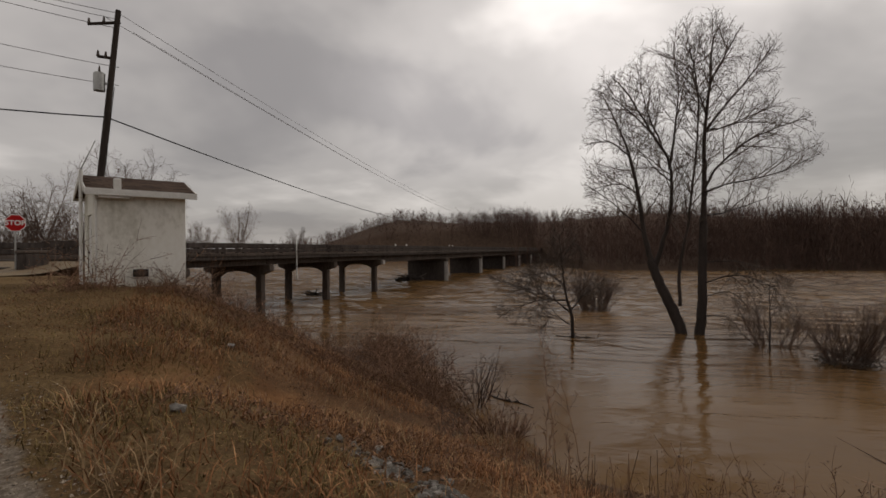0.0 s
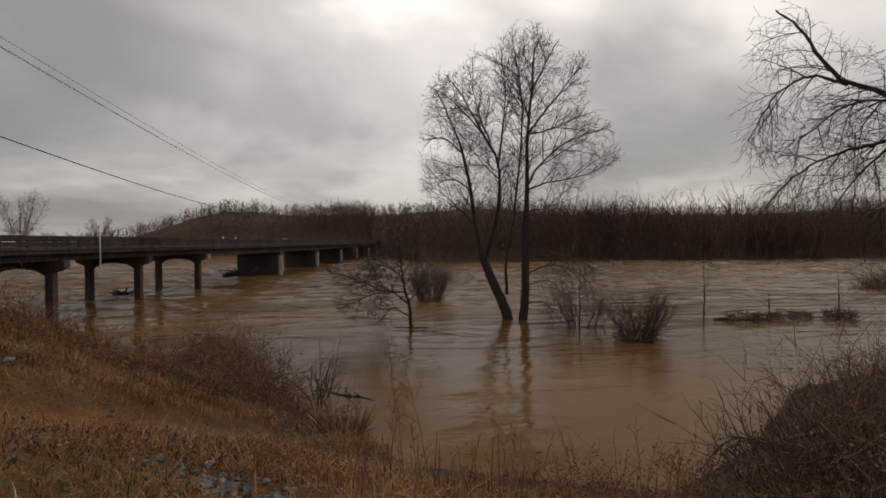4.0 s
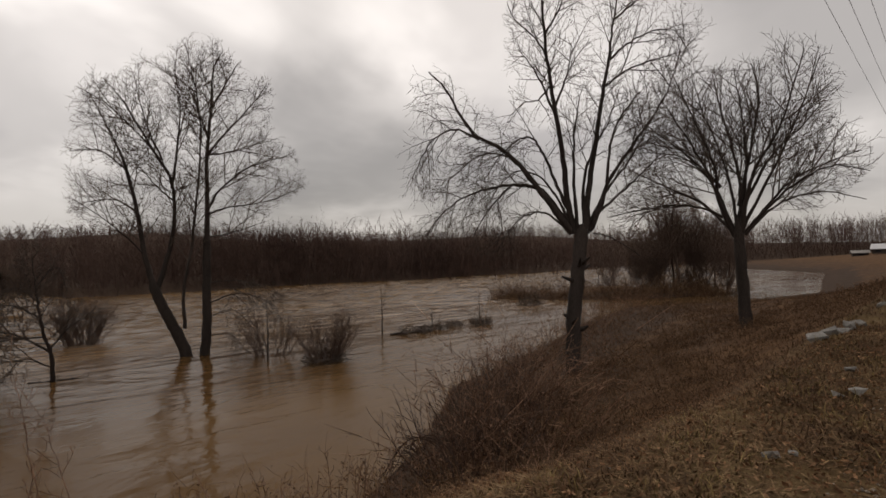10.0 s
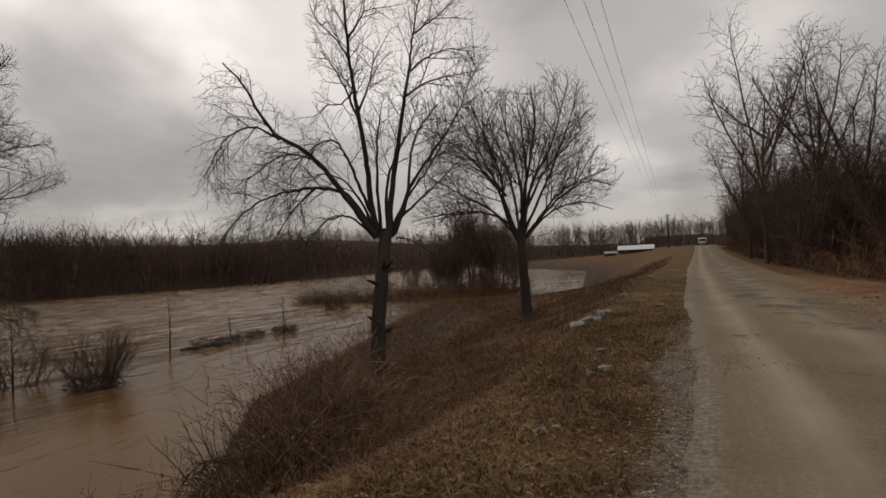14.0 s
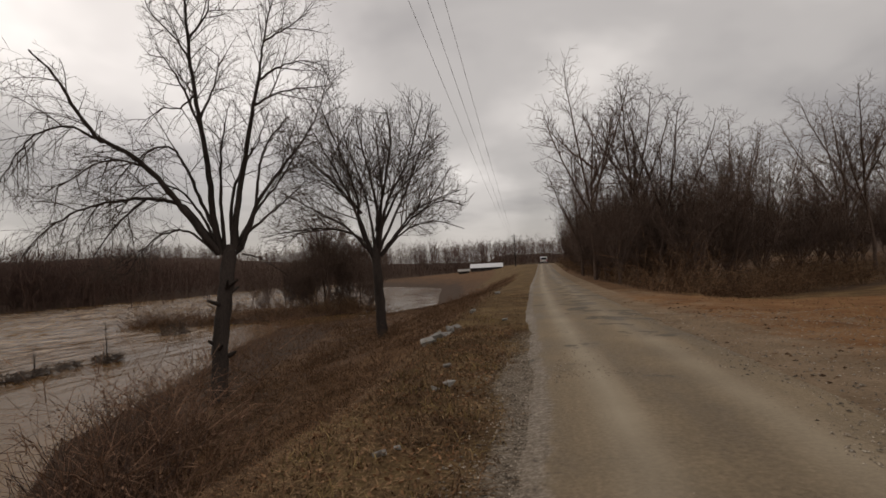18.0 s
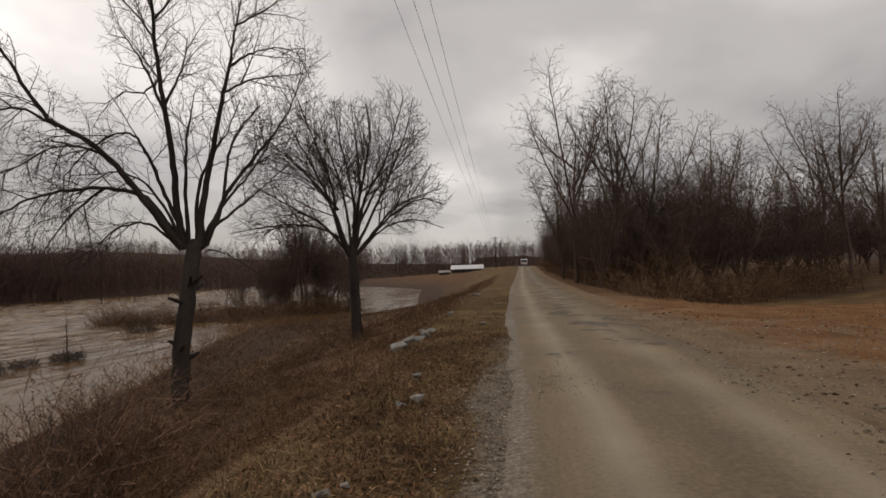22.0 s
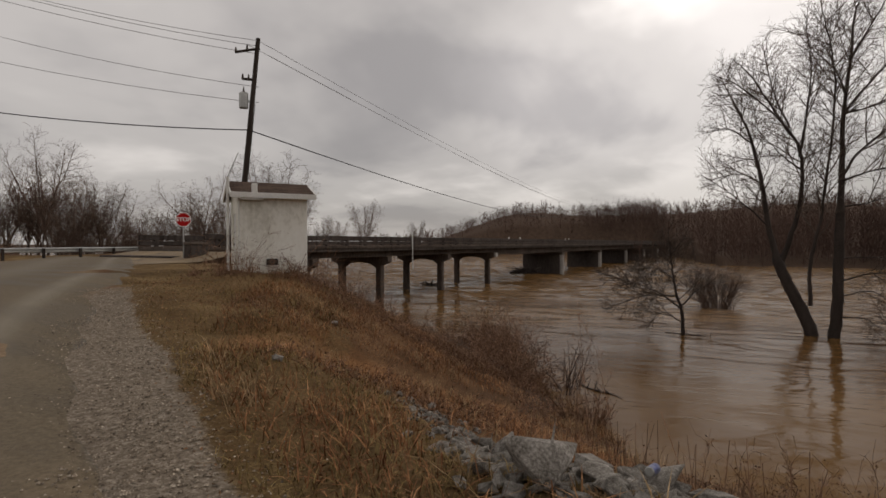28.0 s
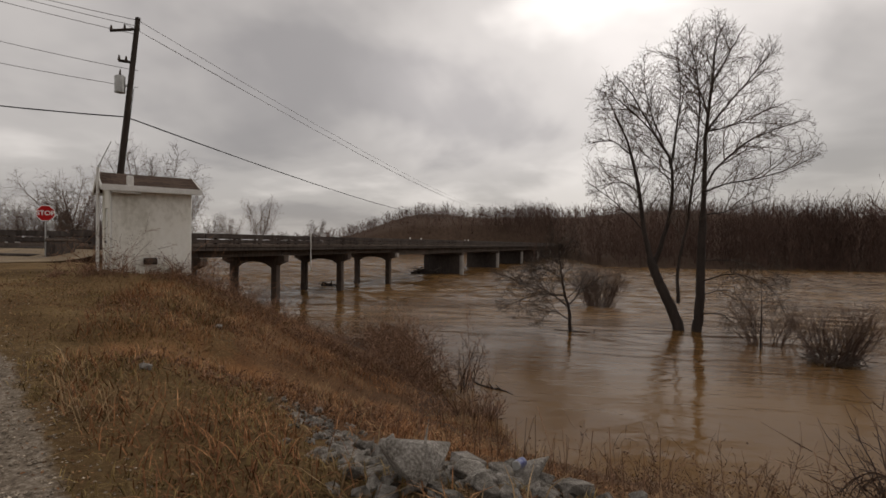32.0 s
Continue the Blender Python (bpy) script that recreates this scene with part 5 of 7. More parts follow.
def plant_tree(kind, x, y, scale, rot, label, group, z=None):
    hh, trunk, crown = KINDS[kind]
    m = pose(x, y, gz(x, y) if z is None else z, 0, 0, rot) @ Matrix.Diagonal((scale, scale, scale, 1))
    ob = thing("bare_tree", m, label, "tree", group)
    for nm, me in (("trunk", trunk), ("crown", crown)):
        piece(nm, me, ob)
    return ob


rt = random.Random(7)
WD = "woodland trees beside the lane"
for az, d, kd, sc in ((5.2, 46, 0, 1.02), (9.3, 47, 1, 1.05), (11.6, 45, 2, 1.1), (17.5, 46, 3, 1.0), (20.5, 50, 3, 1.08), (27.0, 57, 1, 0.92), (28.6, 58, 0, 0.95), (30.6, 60, 2, 0.9), (14.5, 43, 4, 1.0), (23.6, 54, 4, 1.0), (4.0, 60, 2, 1.0)):
    a = radians(az)
    plant_tree(kd, d * math.sin(a), d * math.cos(a), sc, rt.uniform(0, 360), "tall leafless tree at the edge of the woods", WD)
for k in range(150):
    if k < 70:
        y = rt.uniform(42, 190)
        x = rt.uniform(6.0, 16) + 0.02 * y
    else:
        x = rt.uniform(10, 62)
        y = 42 + 0.42 * (x - 10) + rt.uniform(0, 34)
    plant_tree(rt.choice((2, 3, 3, 4, 5, 5)), x, y, rt.uniform(0.7, 1.1), rt.uniform(0, 360), "leafless tree in the dark woods", WD)
for k in range(26):
    y = 38 + 4.2 * k + rt.uniform(-2, 2)
    plant_tree(rt.choice((3, 4, 4, 5)), rt.uniform(4.6, 6.4) + 0.012 * y, y, rt.uniform(0.7, 1.0), rt.uniform(0, 360), "leafless tree leaning over the lane's edge", WD)
JT = "bare trees behind the highway"
for k in range(104):
    az = radians(-163 + 37 * k / 103 + rt.uniform(-1, 1))
    d = rt.uniform(56, 84)
    plant_tree(rt.choice((0, 1, 2, 2, 3, 4)), d * math.sin(az), d * math.cos(az), rt.uniform(0.5, 0.8), rt.uniform(0, 360), "leafless tree beyond the highway", JT)
for az, d, kd, sc, lb in ((-127.8, 66, 3, 1.1, "broad leafless tree behind the gauge house"), (-118.7, 120, 3, 1.0, "round leafless tree beyond the bridge approach"), (-113.0, 130, 5, 0.9, "small leafless tree beyond the bridge"), (-121.5, 110, 4, 0.7, "small leafless tree beyond the bridge approach"), (-123, 115, 4, 0.75, "small leafless tree beyond the bridge approach")):
    a = radians(az)
    plant_tree(kd, d * math.sin(a), d * math.cos(a), sc, rt.uniform(0, 360), lb, "", 0.0)
SP = "brush trees on the flooded spit"
for k in range(36):
    t = rt.uniform(-1, 0.45)
    x, y = -29 + 11 * t * 0.8 + rt.uniform(-4, 3), 72 + 10 * t * 0.6 + rt.uniform(-5, 5)
    plant_tree(rt.choice((0, 1, 2, 2, 4)) if t > -0.25 else rt.choice((2, 4, 5)), x, y, rt.uniform(0.6, 0.95) if t > -0.25 else rt.uniform(0.4, 0.65), rt.uniform(0, 360), "leafless tree on a flooded brushy spit", SP, max(gz(x, y), WATER_Z - 0.5))


def far_woods():
    """The far bank's woods and the ridge, one mass of bare trees."""
    rr = np.random.RandomState(5)
    def proto(seed, trunk, boughs, kids, thin, reach):
        w = Wood(seed)
        pts = w.curve([(0, 0, -0.5), (0.2, 0.1, 3), (-0.2, 0.3, 6), (0.1, 0, 9)], 2, 0.25)
        w.run(pts, trunk, 0.03, w.twigs)
        for k in range(boughs):
            i = min(len(pts) - 2, int(k * (len(pts) - 1) / boughs))
            a = k * 2.4 + w.r.uniform(-0.6, 0.6)
            w.shoot(Vector(pts[i]), Vector((math.cos(a), math.sin(a), w.r.uniform(0.8, 2.2))), reach * w.r.uniform(0.7, 1.2), thin * 2, 1, -0.06, (25, 60), kids, thin, 3)
        w.twigs += w.limbs
        return np.array(w.twigs)

    near_kinds = [proto(300 + k, 0.065, 10, (3, 3), 0.016, 3.6) for k in range(6)]
    far_kinds = [proto(320 + k, 0.1, 7, (2, 2), 0.06, 4.0) for k in range(5)]
    rows = []

    def plant(x, y, z, s, kinds=near_kinds):
        p = kinds[rr.randint(len(kinds))].copy()
        a = rr.uniform(0, 6.28)
        c, sn = np.cos(a), np.sin(a)
        for o in (0, 3):
            px, py = p[:, o].copy(), p[:, o + 1].copy()
            p[:, o], p[:, o + 1], p[:, o + 2] = (px * c - py * sn) * s + x, (px * sn + py * c) * s + y, p[:, o + 2] * s + z
        p[:, 6:] *= s
        rows.append(p)

    n = 2300
    az = np.radians(rr.uniform(-98, -18, n))
    dist = 128 + rr.gamma(1.5, 26, n)
    x, y = dist * np.sin(az), dist * np.cos(az)
    edge = np.minimum(-116.5 - 14 * np.exp(-((y - 40) / 60) ** 2) - 22 * sstep((y - 180) / 120) - 135 * sstep((19 - y) / 9), 0)
    x = np.where(x > edge, edge - rr.gamma(1.2, 12, n), x)
    z = ground_z(x, y)
    for i in range(n):
        plant(x[i], y[i], z[i] - 0.2, rr.uniform(0.75, 1.35) * (0.78 if y[i] < 14 else 1.0) * (1 + 0.28 * float(wobble(x[i], y[i], 0.05, 2))))
    for a0, a1, count, tall in ((-70, -44, 46, 1.75), (-92, -86, 9, 1.7), (-44, -24, 16, 1.5)):
        for az1 in np.radians(rr.uniform(a0, a1, count)):
            d1 = rr.uniform(142, 175)
            plant(d1 * np.sin(az1), d1 * np.cos(az1), float(ground_z(np.array([d1 * np.sin(az1)]), np.array([d1 * np.cos(az1)]))[0]), rr.uniform(0.75, 1.0) * tall)
    az = np.radians(rr.uniform(-44, -17, 900))
    dist = rr.uniform(270, 430, 900)
    x, y = dist * np.sin(az), dist * np.cos(az)
    z = ground_z(x, y)
    for i in range(900):
        if z[i] > WATER_Z - 0.3:
            plant(x[i], y[i], z[i] - 0.5, rr.uniform(0.7, 1.15), near_kinds)
    az = np.radians(rr.uniform(-111, -96, 240))
    dist = rr.uniform(150, 270, 240)
    x, y = dist * np.sin(az), dist * np.cos(az)
    z = ground_z(x, y)
    for i in range(240):
        if z[i] > WATER_Z and abs((x[i] - HW0[0]) * HWV[0] + (y[i] - HW0[1]) * HWV[1] - 3.5) > 12:
            plant(x[i], y[i], z[i] - 0.4, rr.uniform(0.5, 0.9), near_kinds)
    yy = rr.uniform(19, 330, 420)
    xx = -115.5 - 14 * np.exp(-((yy - 40) / 60.0) ** 2) + 6 * wobble(0 * yy, yy, 0.03) - 22 * sstep((yy - 180) / 120) - rr.gamma(1.2, 2.0, 420)
    for i in range(420):
        plant(xx[i], yy[i], WATER_Z - 0.1, rr.uniform(0.25, 0.6))
    az = np.radians(rr.uniform(-118, -20, 2600))
    dist = rr.uniform(230, 480, 2600)
    x, y = dist * np.sin(az), dist * np.cos(az)
    z = ground_z(x, y)
    for i in range(2600):
        plant(x[i], y[i], z[i] - 1.5, rr.uniform(0.55, 0.95), far_kinds)
    az = np.radians(rr.uniform(-24, 10, 1000))
    dist = rr.uniform(295, 400, 1000)
    x, y = dist * np.sin(az), dist * np.cos(az)
    z = ground_z(x, y)
    for i in range(1000):
        plant(x[i], y[i], z[i] - 1, rr.uniform(1.1, 1.8), near_kinds)
    v, f = ribbons(np.concatenate(rows))
    tagged(new("far_woods", mesh_of("far_woods", v, f, M_WOODS)), "bare brown woods along the far bank and ridge", "woods", kind="stuff")


far_woods()


def pine(az, d, h, seed, label):
    a = radians(az)
    x, y = d * math.sin(a), d * math.cos(a)
    r = random.Random(seed)
    ob = thing("pine_tree", pose(x, y, gz(x, y)), label, "tree")
    v, f = pipe([(0, 0, -0.4), (0.1, 0, h * 0.5), (0, 0.1, h * 0.95)], [0.22, 0.16, 0.04], 8)
    piece("trunk", mesh_of("trunk", v, f, M_BARK, True), ob)
    lv = []
    for k in range(2600):
        t = r.random()
        z = h * (0.35 + 0.65 * t)
        rad = h * 0.24 * (1 - t) ** 0.6 * math.sqrt(r.random()) * (1 + 0.35 * math.sin(k * 0.7 + t * 21))
        q = r.uniform(0, 6.283)
        c = Vector((rad * math.cos(q), rad * math.sin(q), z))
        e = Vector((math.cos(q), math.sin(q), r.uniform(-0.2, 0.8))).normalized() * r.uniform(0.25, 0.5)
        o = e.cross(Vector((r.gauss(0, 1), r.gauss(0, 1), r.gauss(0, 1)))).normalized() * 0.09
        lv += [tuple(c - e * 0.5), tuple(c + o), tuple(c + e * 0.5), tuple(c - o)]
    piece("crown", mesh_of("crown", lv, np.arange(len(lv)).reshape(-1, 4), M_NEEDLE), ob)


for az, d, h, sd in ((34.0, 104, 13.5, 1), (35.6, 110, 12, 2), (32.6, 112, 11, 3)):
    pine(az, d, h, 400 + sd, "dark green pine behind the bare woods")

# ---- bridge ----


def bridge():
    u, v = Vector((*HWU, 0)), Vector((*HWV, 0))
    o = Vector((*HW0, 0))
    m = Matrix(((u.x, v.x, 0, o.x), (u.y, v.y, 0, o.y), (0, 0, 1, 0), (0, 0, 0, 1)))
    ob = thing("bridge", m, "long dark concrete road bridge over the flooded river", "bridge")
    spans = [-19, -9.5, 0, 11, 23, 50.5, 77, 104.5, 131, 158, 185, 212]
    deck_z, half = 1.2, 7.0
    for k in range(len(spans) - 1):
        a, b = spans[k], spans[k + 1]
        mid, ln = (a + b) / 2, b - a
        deep = 0.5 if ln < 20 else 0.85
        part("deck_slab", box(ln - 0.03, half, 0.28, (mid, half / 2 - 0.5, deck_z - 0.28), 0.02), M_CONC_DARK, ob)
        for y in (0.35, 2.1, 3.9, 5.65):
            part("girder", box(ln - 0.06, 0.4, deep, (mid, y, deck_z - 0.283 - deep)), M_CONC, ob)
        for y in (-0.42, half - 0.58):
            part("kerb", box(ln - 0.03, 0.3, 0.22, (mid, y, deck_z), 0.02), M_CONC, ob)
            n = max(2, round(ln / 2.7))
            post = box(0.26, 0.22, 0.68, (0, 0, 0), 0.015)
            me = bpy.data.meshes.new("rail_post")
            post.to_mesh(me); post.free(); me.materials.append(M_CONC_DARK)
            for i in range(n):
                piece("rail_post", me, ob, Matrix.Translation((a + (i + 0.5) * ln / n, y, deck_z + 0.22)))
            for z, h in ((0.3, 0.27), (0.66, 0.34)):
                part("rail", box(ln - 0.04, 0.2, h, (mid, y, deck_z + z), 0.015), M_CONC_DARK, ob)
    bottom = WATER_Z - 3
    for k, s in enumerate(spans[1:-1]):
        if k < 4:
            top = deck_z - 0.29 - 0.5 - 0.004
            for y in (0.75, 5.3):
                part("column", box(0.55, 0.6, top - 0.55 - bottom, (s, y, bottom), 0.03), M_CONC, ob)
            pts = [(-0.4, top), (6.4, top), (6.4, top - 0.5)]
            for i in range(9):
                t = i / 8
                pts.append((5.0 - 3.95 * t, top - 1.05 + 0.5 * math.sin(math.pi * t) ** 0.5))
            pts.append((-0.4, top - 0.5))
            bm = prism(pts, 0.62, 0)
            bmesh.ops.translate(bm, verts=bm.verts, vec=(s, 0, 0))
            part("bent_cap", bm, M_CONC, ob, "arched concrete cap beam")
        else:
            top = deck_z - 0.29 - 0.85 - 0.004
            part("pier_wall", box(1.0, 7.0, top - 0.5 - bottom, (s, 3.2, bottom), 0.12), M_CONC_DARK, ob, "solid stained concrete pier")
            part("pier_cap", box(1.3, 7.6, 0.5, (s, 3.1, top - 0.5), 0.05), M_CONC, ob)
            part("pier_nose", rod((s, -0.3, bottom), (s, -0.3, top - 0.5), 0.5, 0.5, 12), M_CONC_PALE, ob, "pale weathered pier nosing")
    part("cap_patch", box(0.64, 0.3, 0.55, (23, -0.47, -0.2), 0.03), M_CONC_PALE, ob, "pale repaired concrete patch")
    # reflectors and a slim marker post on the rail
    for s in (27, 31, 52, 54):
        part("reflector", box(0.35, 0.05, 0.22, (s, -0.56, deck_z + 0.98), 0.01), M_TRIM, ob, "small white marker panel")
    part("marker_post", rod((3.2, -0.75, -1.0), (3.2, -0.75, 2.4), 0.05, 0.05, 8), M_TRIM, ob, "thin pale upright post")
    part("abutment", box(2.0, 7.6, 3.6, (-20.2, 3.2, -2.7), 0.05), M_CONC_DARK, ob)
    return ob


bridge()


def driftwood():
    rr = random.Random(8)
    for s, y, n, size, lb in ((46, 5.2, 60, 2.6, "dark heap of driftwood lodged at a bridge pier"), (17, 6.0, 12, 0.8, "small drift log by a bridge column")):
        p = HW0 + HWU * s + HWV * y
        ob = thing("driftwood", pose(p[0], p[1], WATER_Z), lb, "driftwood")
        sg = []
        for k in range(n):
            c = Vector((rr.gauss(0, size * 0.5), rr.gauss(0, size * 0.4), abs(rr.gauss(0.1, size * 0.16))))
            d = Vector((rr.uniform(-1, 1), rr.uniform(-1, 1), rr.uniform(-0.2, 0.3))).normalized() * rr.uniform(0.5, 1.6)
            sg.append((*(c - d), *(c + d), rr.uniform(0.05, 0.2), 0.04))
        v, f = tubes(sg, 6)
        piece("tangle", mesh_of("tangle", v, f, M_BARK, True), ob)


driftwood()

# ---- gauge house ----


def gauge_house():
    x, y = -14.2, -11.2
    base = 0.56
    # local x along the front to the viewer's right, local -y the front
    ob = thing("gauge_house", pose(x, y, base, 0, 0, 138), "small white block gauge house with stained walls", "hut")
    W, D, Hh = 2.2, 2.0, 2.62
    t = 0.18
    # walls as four slabs, the door opening in the left one
    part("wall", box(W, t, Hh, (0, -D / 2 + t / 2, 0), 0.012), M_PAINT, ob)
    part("wall", box(W, t, Hh, (0, D / 2 - t / 2, 0), 0.012), M_PAINT, ob)
    part("wall", box(t, D - 2 * t, Hh, (W / 2 - t / 2, 0, 0)), M_PAINT, ob)
    part("wall", box(t, 0.42, Hh, (-W / 2 + t / 2, -D / 2 + t + 0.21, 0)), M_PAINT, ob)
    part("wall", box(t, 0.42, Hh, (-W / 2 + t / 2, D / 2 - t - 0.21, 0)), M_PAINT, ob)
    part("lintel", box(t, D - 2 * t - 0.84, Hh - 2.06, (-W / 2 + t / 2, 0, 2.06)), M_PAINT, ob)
    door = part("door", box(0.05, 0.78, 2.03, (-W / 2 + 0.06, 0, 0.02), 0.006), M_TRIM, ob, "white steel door")
    part("hinge", rod((-W / 2 + 0.02, -0.36, 0.4), (-W / 2 + 0.02, -0.36, 0.55), 0.02), M_BLACK, door)
    part("hinge", rod((-W / 2 + 0.02, -0.36, 1.5), (-W / 2 + 0.02, -0.36, 1.65), 0.02), M_BLACK, door)
    part("hasp", box(0.04, 0.12, 0.06, (-W / 2 + 0.02, 0.3, 1.0)), M_BLACK, door)
    part("floor_slab", box(W - 2 * t, D - 2 * t, 0.08, (0, 0, 0)), M_CONC, ob)
    # gable roof, ridge along x
    ov, gab = 0.24, 0.22
    rise = 0.46
    for sgn in (-1, 1):
        bm = bmesh.new()
        e, r = (sgn * (D / 2 + ov), Hh - 0.02), (0.0, Hh + rise)
        pts = [e, r, (r[0], r[1] + 0.07), (e[0], e[1] + 0.07)]
        bm = prism(pts, W + 2 * gab, 0)
        part("roof_deck", bm, M_ROOF, ob)
        slope = math.atan2(r[1] - e[1], abs(e[0]))
        ln = math.hypot(r[1] - e[1], e[0])
        fb = box(W + 2 * gab + 0.02, 0.035, 0.17, (0, sgn * (D / 2 + ov + 0.02), Hh - 0.1), 0.004)
        part("fascia", fb, M_TRIM, ob)
        # shingle courses
        tab = box(0.298, 0.17, 0.012, (0, 0, 0))
        me = bpy.data.meshes.new("shingle")
        tab.to_mesh(me); tab.free(); me.materials.append(M_ROOF)
        for c in range(8):
            for i in range(9):
                w0 = -(W + 2 * gab) / 2 + 0.15 + i * 0.302 - (0.15 if c % 2 else 0)
                if w0 > (W + 2 * gab) / 2 - 0.1 or w0 < -(W + 2 * gab) / 2 + 0.1:
                    continue
                s = 0.08 + c * (ln - 0.1) / 8
                piece("shingle", me, ob, pose(w0, e[0] - sgn * s * math.cos(slope), e[1] + 0.073 + s * math.sin(slope) + 0.004, 0, 0, 0) @ Matrix.Rotation(-sgn * slope + sgn * 0.02, 4, "X"))
    for sgn in (-1, 1):
        part("gable", prism([(-D / 2, Hh), (D / 2, Hh), (0, Hh + rise - 0.03)], t, 0), M_PAINT, ob).location = (sgn * (W / 2 - t / 2), 0, 0)
        for q in (-1, 1):
            bm = prism([(q * (D / 2 + ov), Hh - 0.1), (0, Hh + rise - 0.09), (0, Hh + rise + 0.06), (q * (D / 2 + ov), Hh + 0.06)], 0.03, 0)
            part("bargeboard", bm, M_TRIM, ob).location = (sgn * (W / 2 + gab + 0.017), 0, 0)
    part("soffit", box(W + 2 * gab, ov - 0.03, 0.02, (0, -D / 2 - ov / 2, Hh - 0.04)), M_TRIM, ob)
    part("vent_pipe", box(0.17, 0.15, 0.42, (-0.62, -D / 2 - 0.17, Hh - 0.06), 0.02), M_TRIM, ob, "white box vent at the eave")
    part("eave_hood", box(0.72, 0.2, 0.07, (-0.7, -D / 2 - 0.13, Hh - 0.16), 0.01), M_TRIM, ob)
    # outlet box low on the front, and a worn bare patch
    bx = part("gauge_box", box(0.36, 0.12, 0.2, (-0.06, -D / 2 - 0.062, 0.36), 0.012), M_BLACK, ob, "black box low on the wall")
    part("box_face", box(0.26, 0.012, 0.11, (-0.06, -D / 2 - 0.129, 0.405)), M_CONC, bx)
    part("bare_patch", prism([(-0.25, 0), (0.3, 0), (0.27, 0.32), (0.1, 0.5), (-0.1, 0.47), (-0.22, 0.25)], 0.008), M_PAINT, ob, "patch of newer white render").location = (0.45, -D / 2 - 0.006, 0.02)
    # conduit on the door side with a slanting aerial
    part("conduit", rod((-W / 2 - 0.28, -D / 2 + 0.25, 0), (-W / 2 - 0.28, -D / 2 + 0.25, 3.2), 0.045, 0.045, 10), M_TRIM, ob, "white standing pipe")
    part("aerial", rod((-W / 2 - 0.28, -D / 2 + 0.25, 3.2), (-W / 2 + 0.05, -D / 2 + 0.3, 4.0), 0.018, 0.012, 6), M_METAL, ob)
    part("conduit", rod((-W / 2 + 0.02, -D / 2 - 0.03, 0), (-W / 2 + 0.02, -D / 2 - 0.03, Hh - 0.1), 0.025, 0.025, 8), M_TRIM, ob)
    return ob


gauge_house()


def at_heading(az, d, z=None, frm=(0.83, 0.8)):
    a = radians(az)
    x, y = frm[0] + d * math.sin(a), frm[1] + d * math.cos(a)
    return Vector((x, y, gz(x, y) if z is None else z))


# ---- utility pole and wires ----
POLE_BASE = at_heading(-131.9, 25.5)
POLE_TOP = at_heading(-129.5, 25.5, 1.6 + 25.5 * math.tan(radians(20.1)))


def utility_pole():
    ob = thing("utility_pole", Matrix.Translation(POLE_BASE), "dark leaning wooden utility pole with a transformer", "utility pole")
    top = POLE_TOP - POLE_BASE
    part("pole", rod((0, 0, -1), top, 0.15, 0.095, 12), M_POLE, ob)
    ax = top.normalized()
    side = Vector((-0.62, 0.78, 0)).normalized()
    for s, ln in ((0.45, 0.95), (1.9, 0.5)):
        c = top - ax * s
        arm = part("crossarm", rod(c - side * ln + Vector((0, 0, -0.28 if s < 1 else 0)), c + side * ln * 0.12, 0.06, 0.06, 6), M_POLE, ob)
        for k in (-0.95, -0.45):
            p = c + side * ln * k + Vector((0, 0, -0.28 * -k if k < 0 and s < 1 else 0))
            part("insulator", rod(p, p + Vector((0, 0, 0.22)), 0.06, 0.03, 8), M_CONC, arm)
    c = top - ax * 2.9 - side * 0.34
    tr = part("transformer", rod(c - Vector((0, 0, 0.32)), c + Vector((0, 0, 0.32)), 0.2, 0.2, 14), M_METAL, ob, "grey can transformer")
    part("lid", rod(c + Vector((0, 0, 0.32)), c + Vector((0, 0, 0.39)), 0.21, 0.14, 14), M_METAL, tr)
    for k in (-0.1, 0.1):
        part("bushing", rod(c + Vector((k, k, 0.38)), c + Vector((k, k, 0.6)), 0.035, 0.02, 8), M_CONC, tr)
    part("bracket", rod(c, top - ax * 2.9, 0.05, 0.05, 6), M_METAL, ob)
    part("ground_wire", rod(top - ax * 3 + side * 0.16, top * 0.02 + side * 0.19, 0.012, 0.012, 4), M_WIRE, ob)


utility_pole()


def wire(name, a, b, sag, radius, mat, label, group):
    a, b = Vector(a), Vector(b)
    n = 28
    pts = [a.lerp(b, i / n) - Vector((0, 0, 4 * sag * (i / n) * (1 - i / n))) for i in range(n + 1)]
    v, f = pipe(pts, [radius] * (n + 1), 5)
    tagged(new(name, mesh_of(name, v, f, mat, True)), label, "wire", group)


WG = "overhead wires at the bridge"
far_end = at_heading(-90.0, 230, 17)
low_end = at_heading(-96.5, 150, 9.5)
for dz, off, mat in ((-0.1, 0.0, M_WIRE_GREY), (-0.3, 0.5, M_WIRE_GREY), (-0.75, -0.5, M_WIRE_GREY)):
    p = POLE_TOP + Vector((off * 0.6, -off * 0.8, dz))
    wire("power_line", p, far_end + Vector((off, -off, dz)), 5.0, 0.012, mat, "thin grey power line over the river", WG)
for az, d, z, dz, sag in ((-160, 48, 20, -0.1, 0.7), (-162, 46, 19.2, -0.35, 0.7), (-164, 44, 18.0, -0.7, 0.7), (-161, 46, 16.6, -2.2, 0.7), (-163, 46, 14.8, -2.9, 0.7)):
    wire("power_line", POLE_TOP + Vector((0, 0, dz)), at_heading(az, d, z), sag, 0.013, M_WIRE_GREY, "thin grey power line towards the highway", WG)
mid = POLE_BASE.lerp(POLE_TOP, 0.6)
wire("cable", mid, low_end, 2.0, 0.028, M_WIRE, "black cable strung towards the far bank", WG)
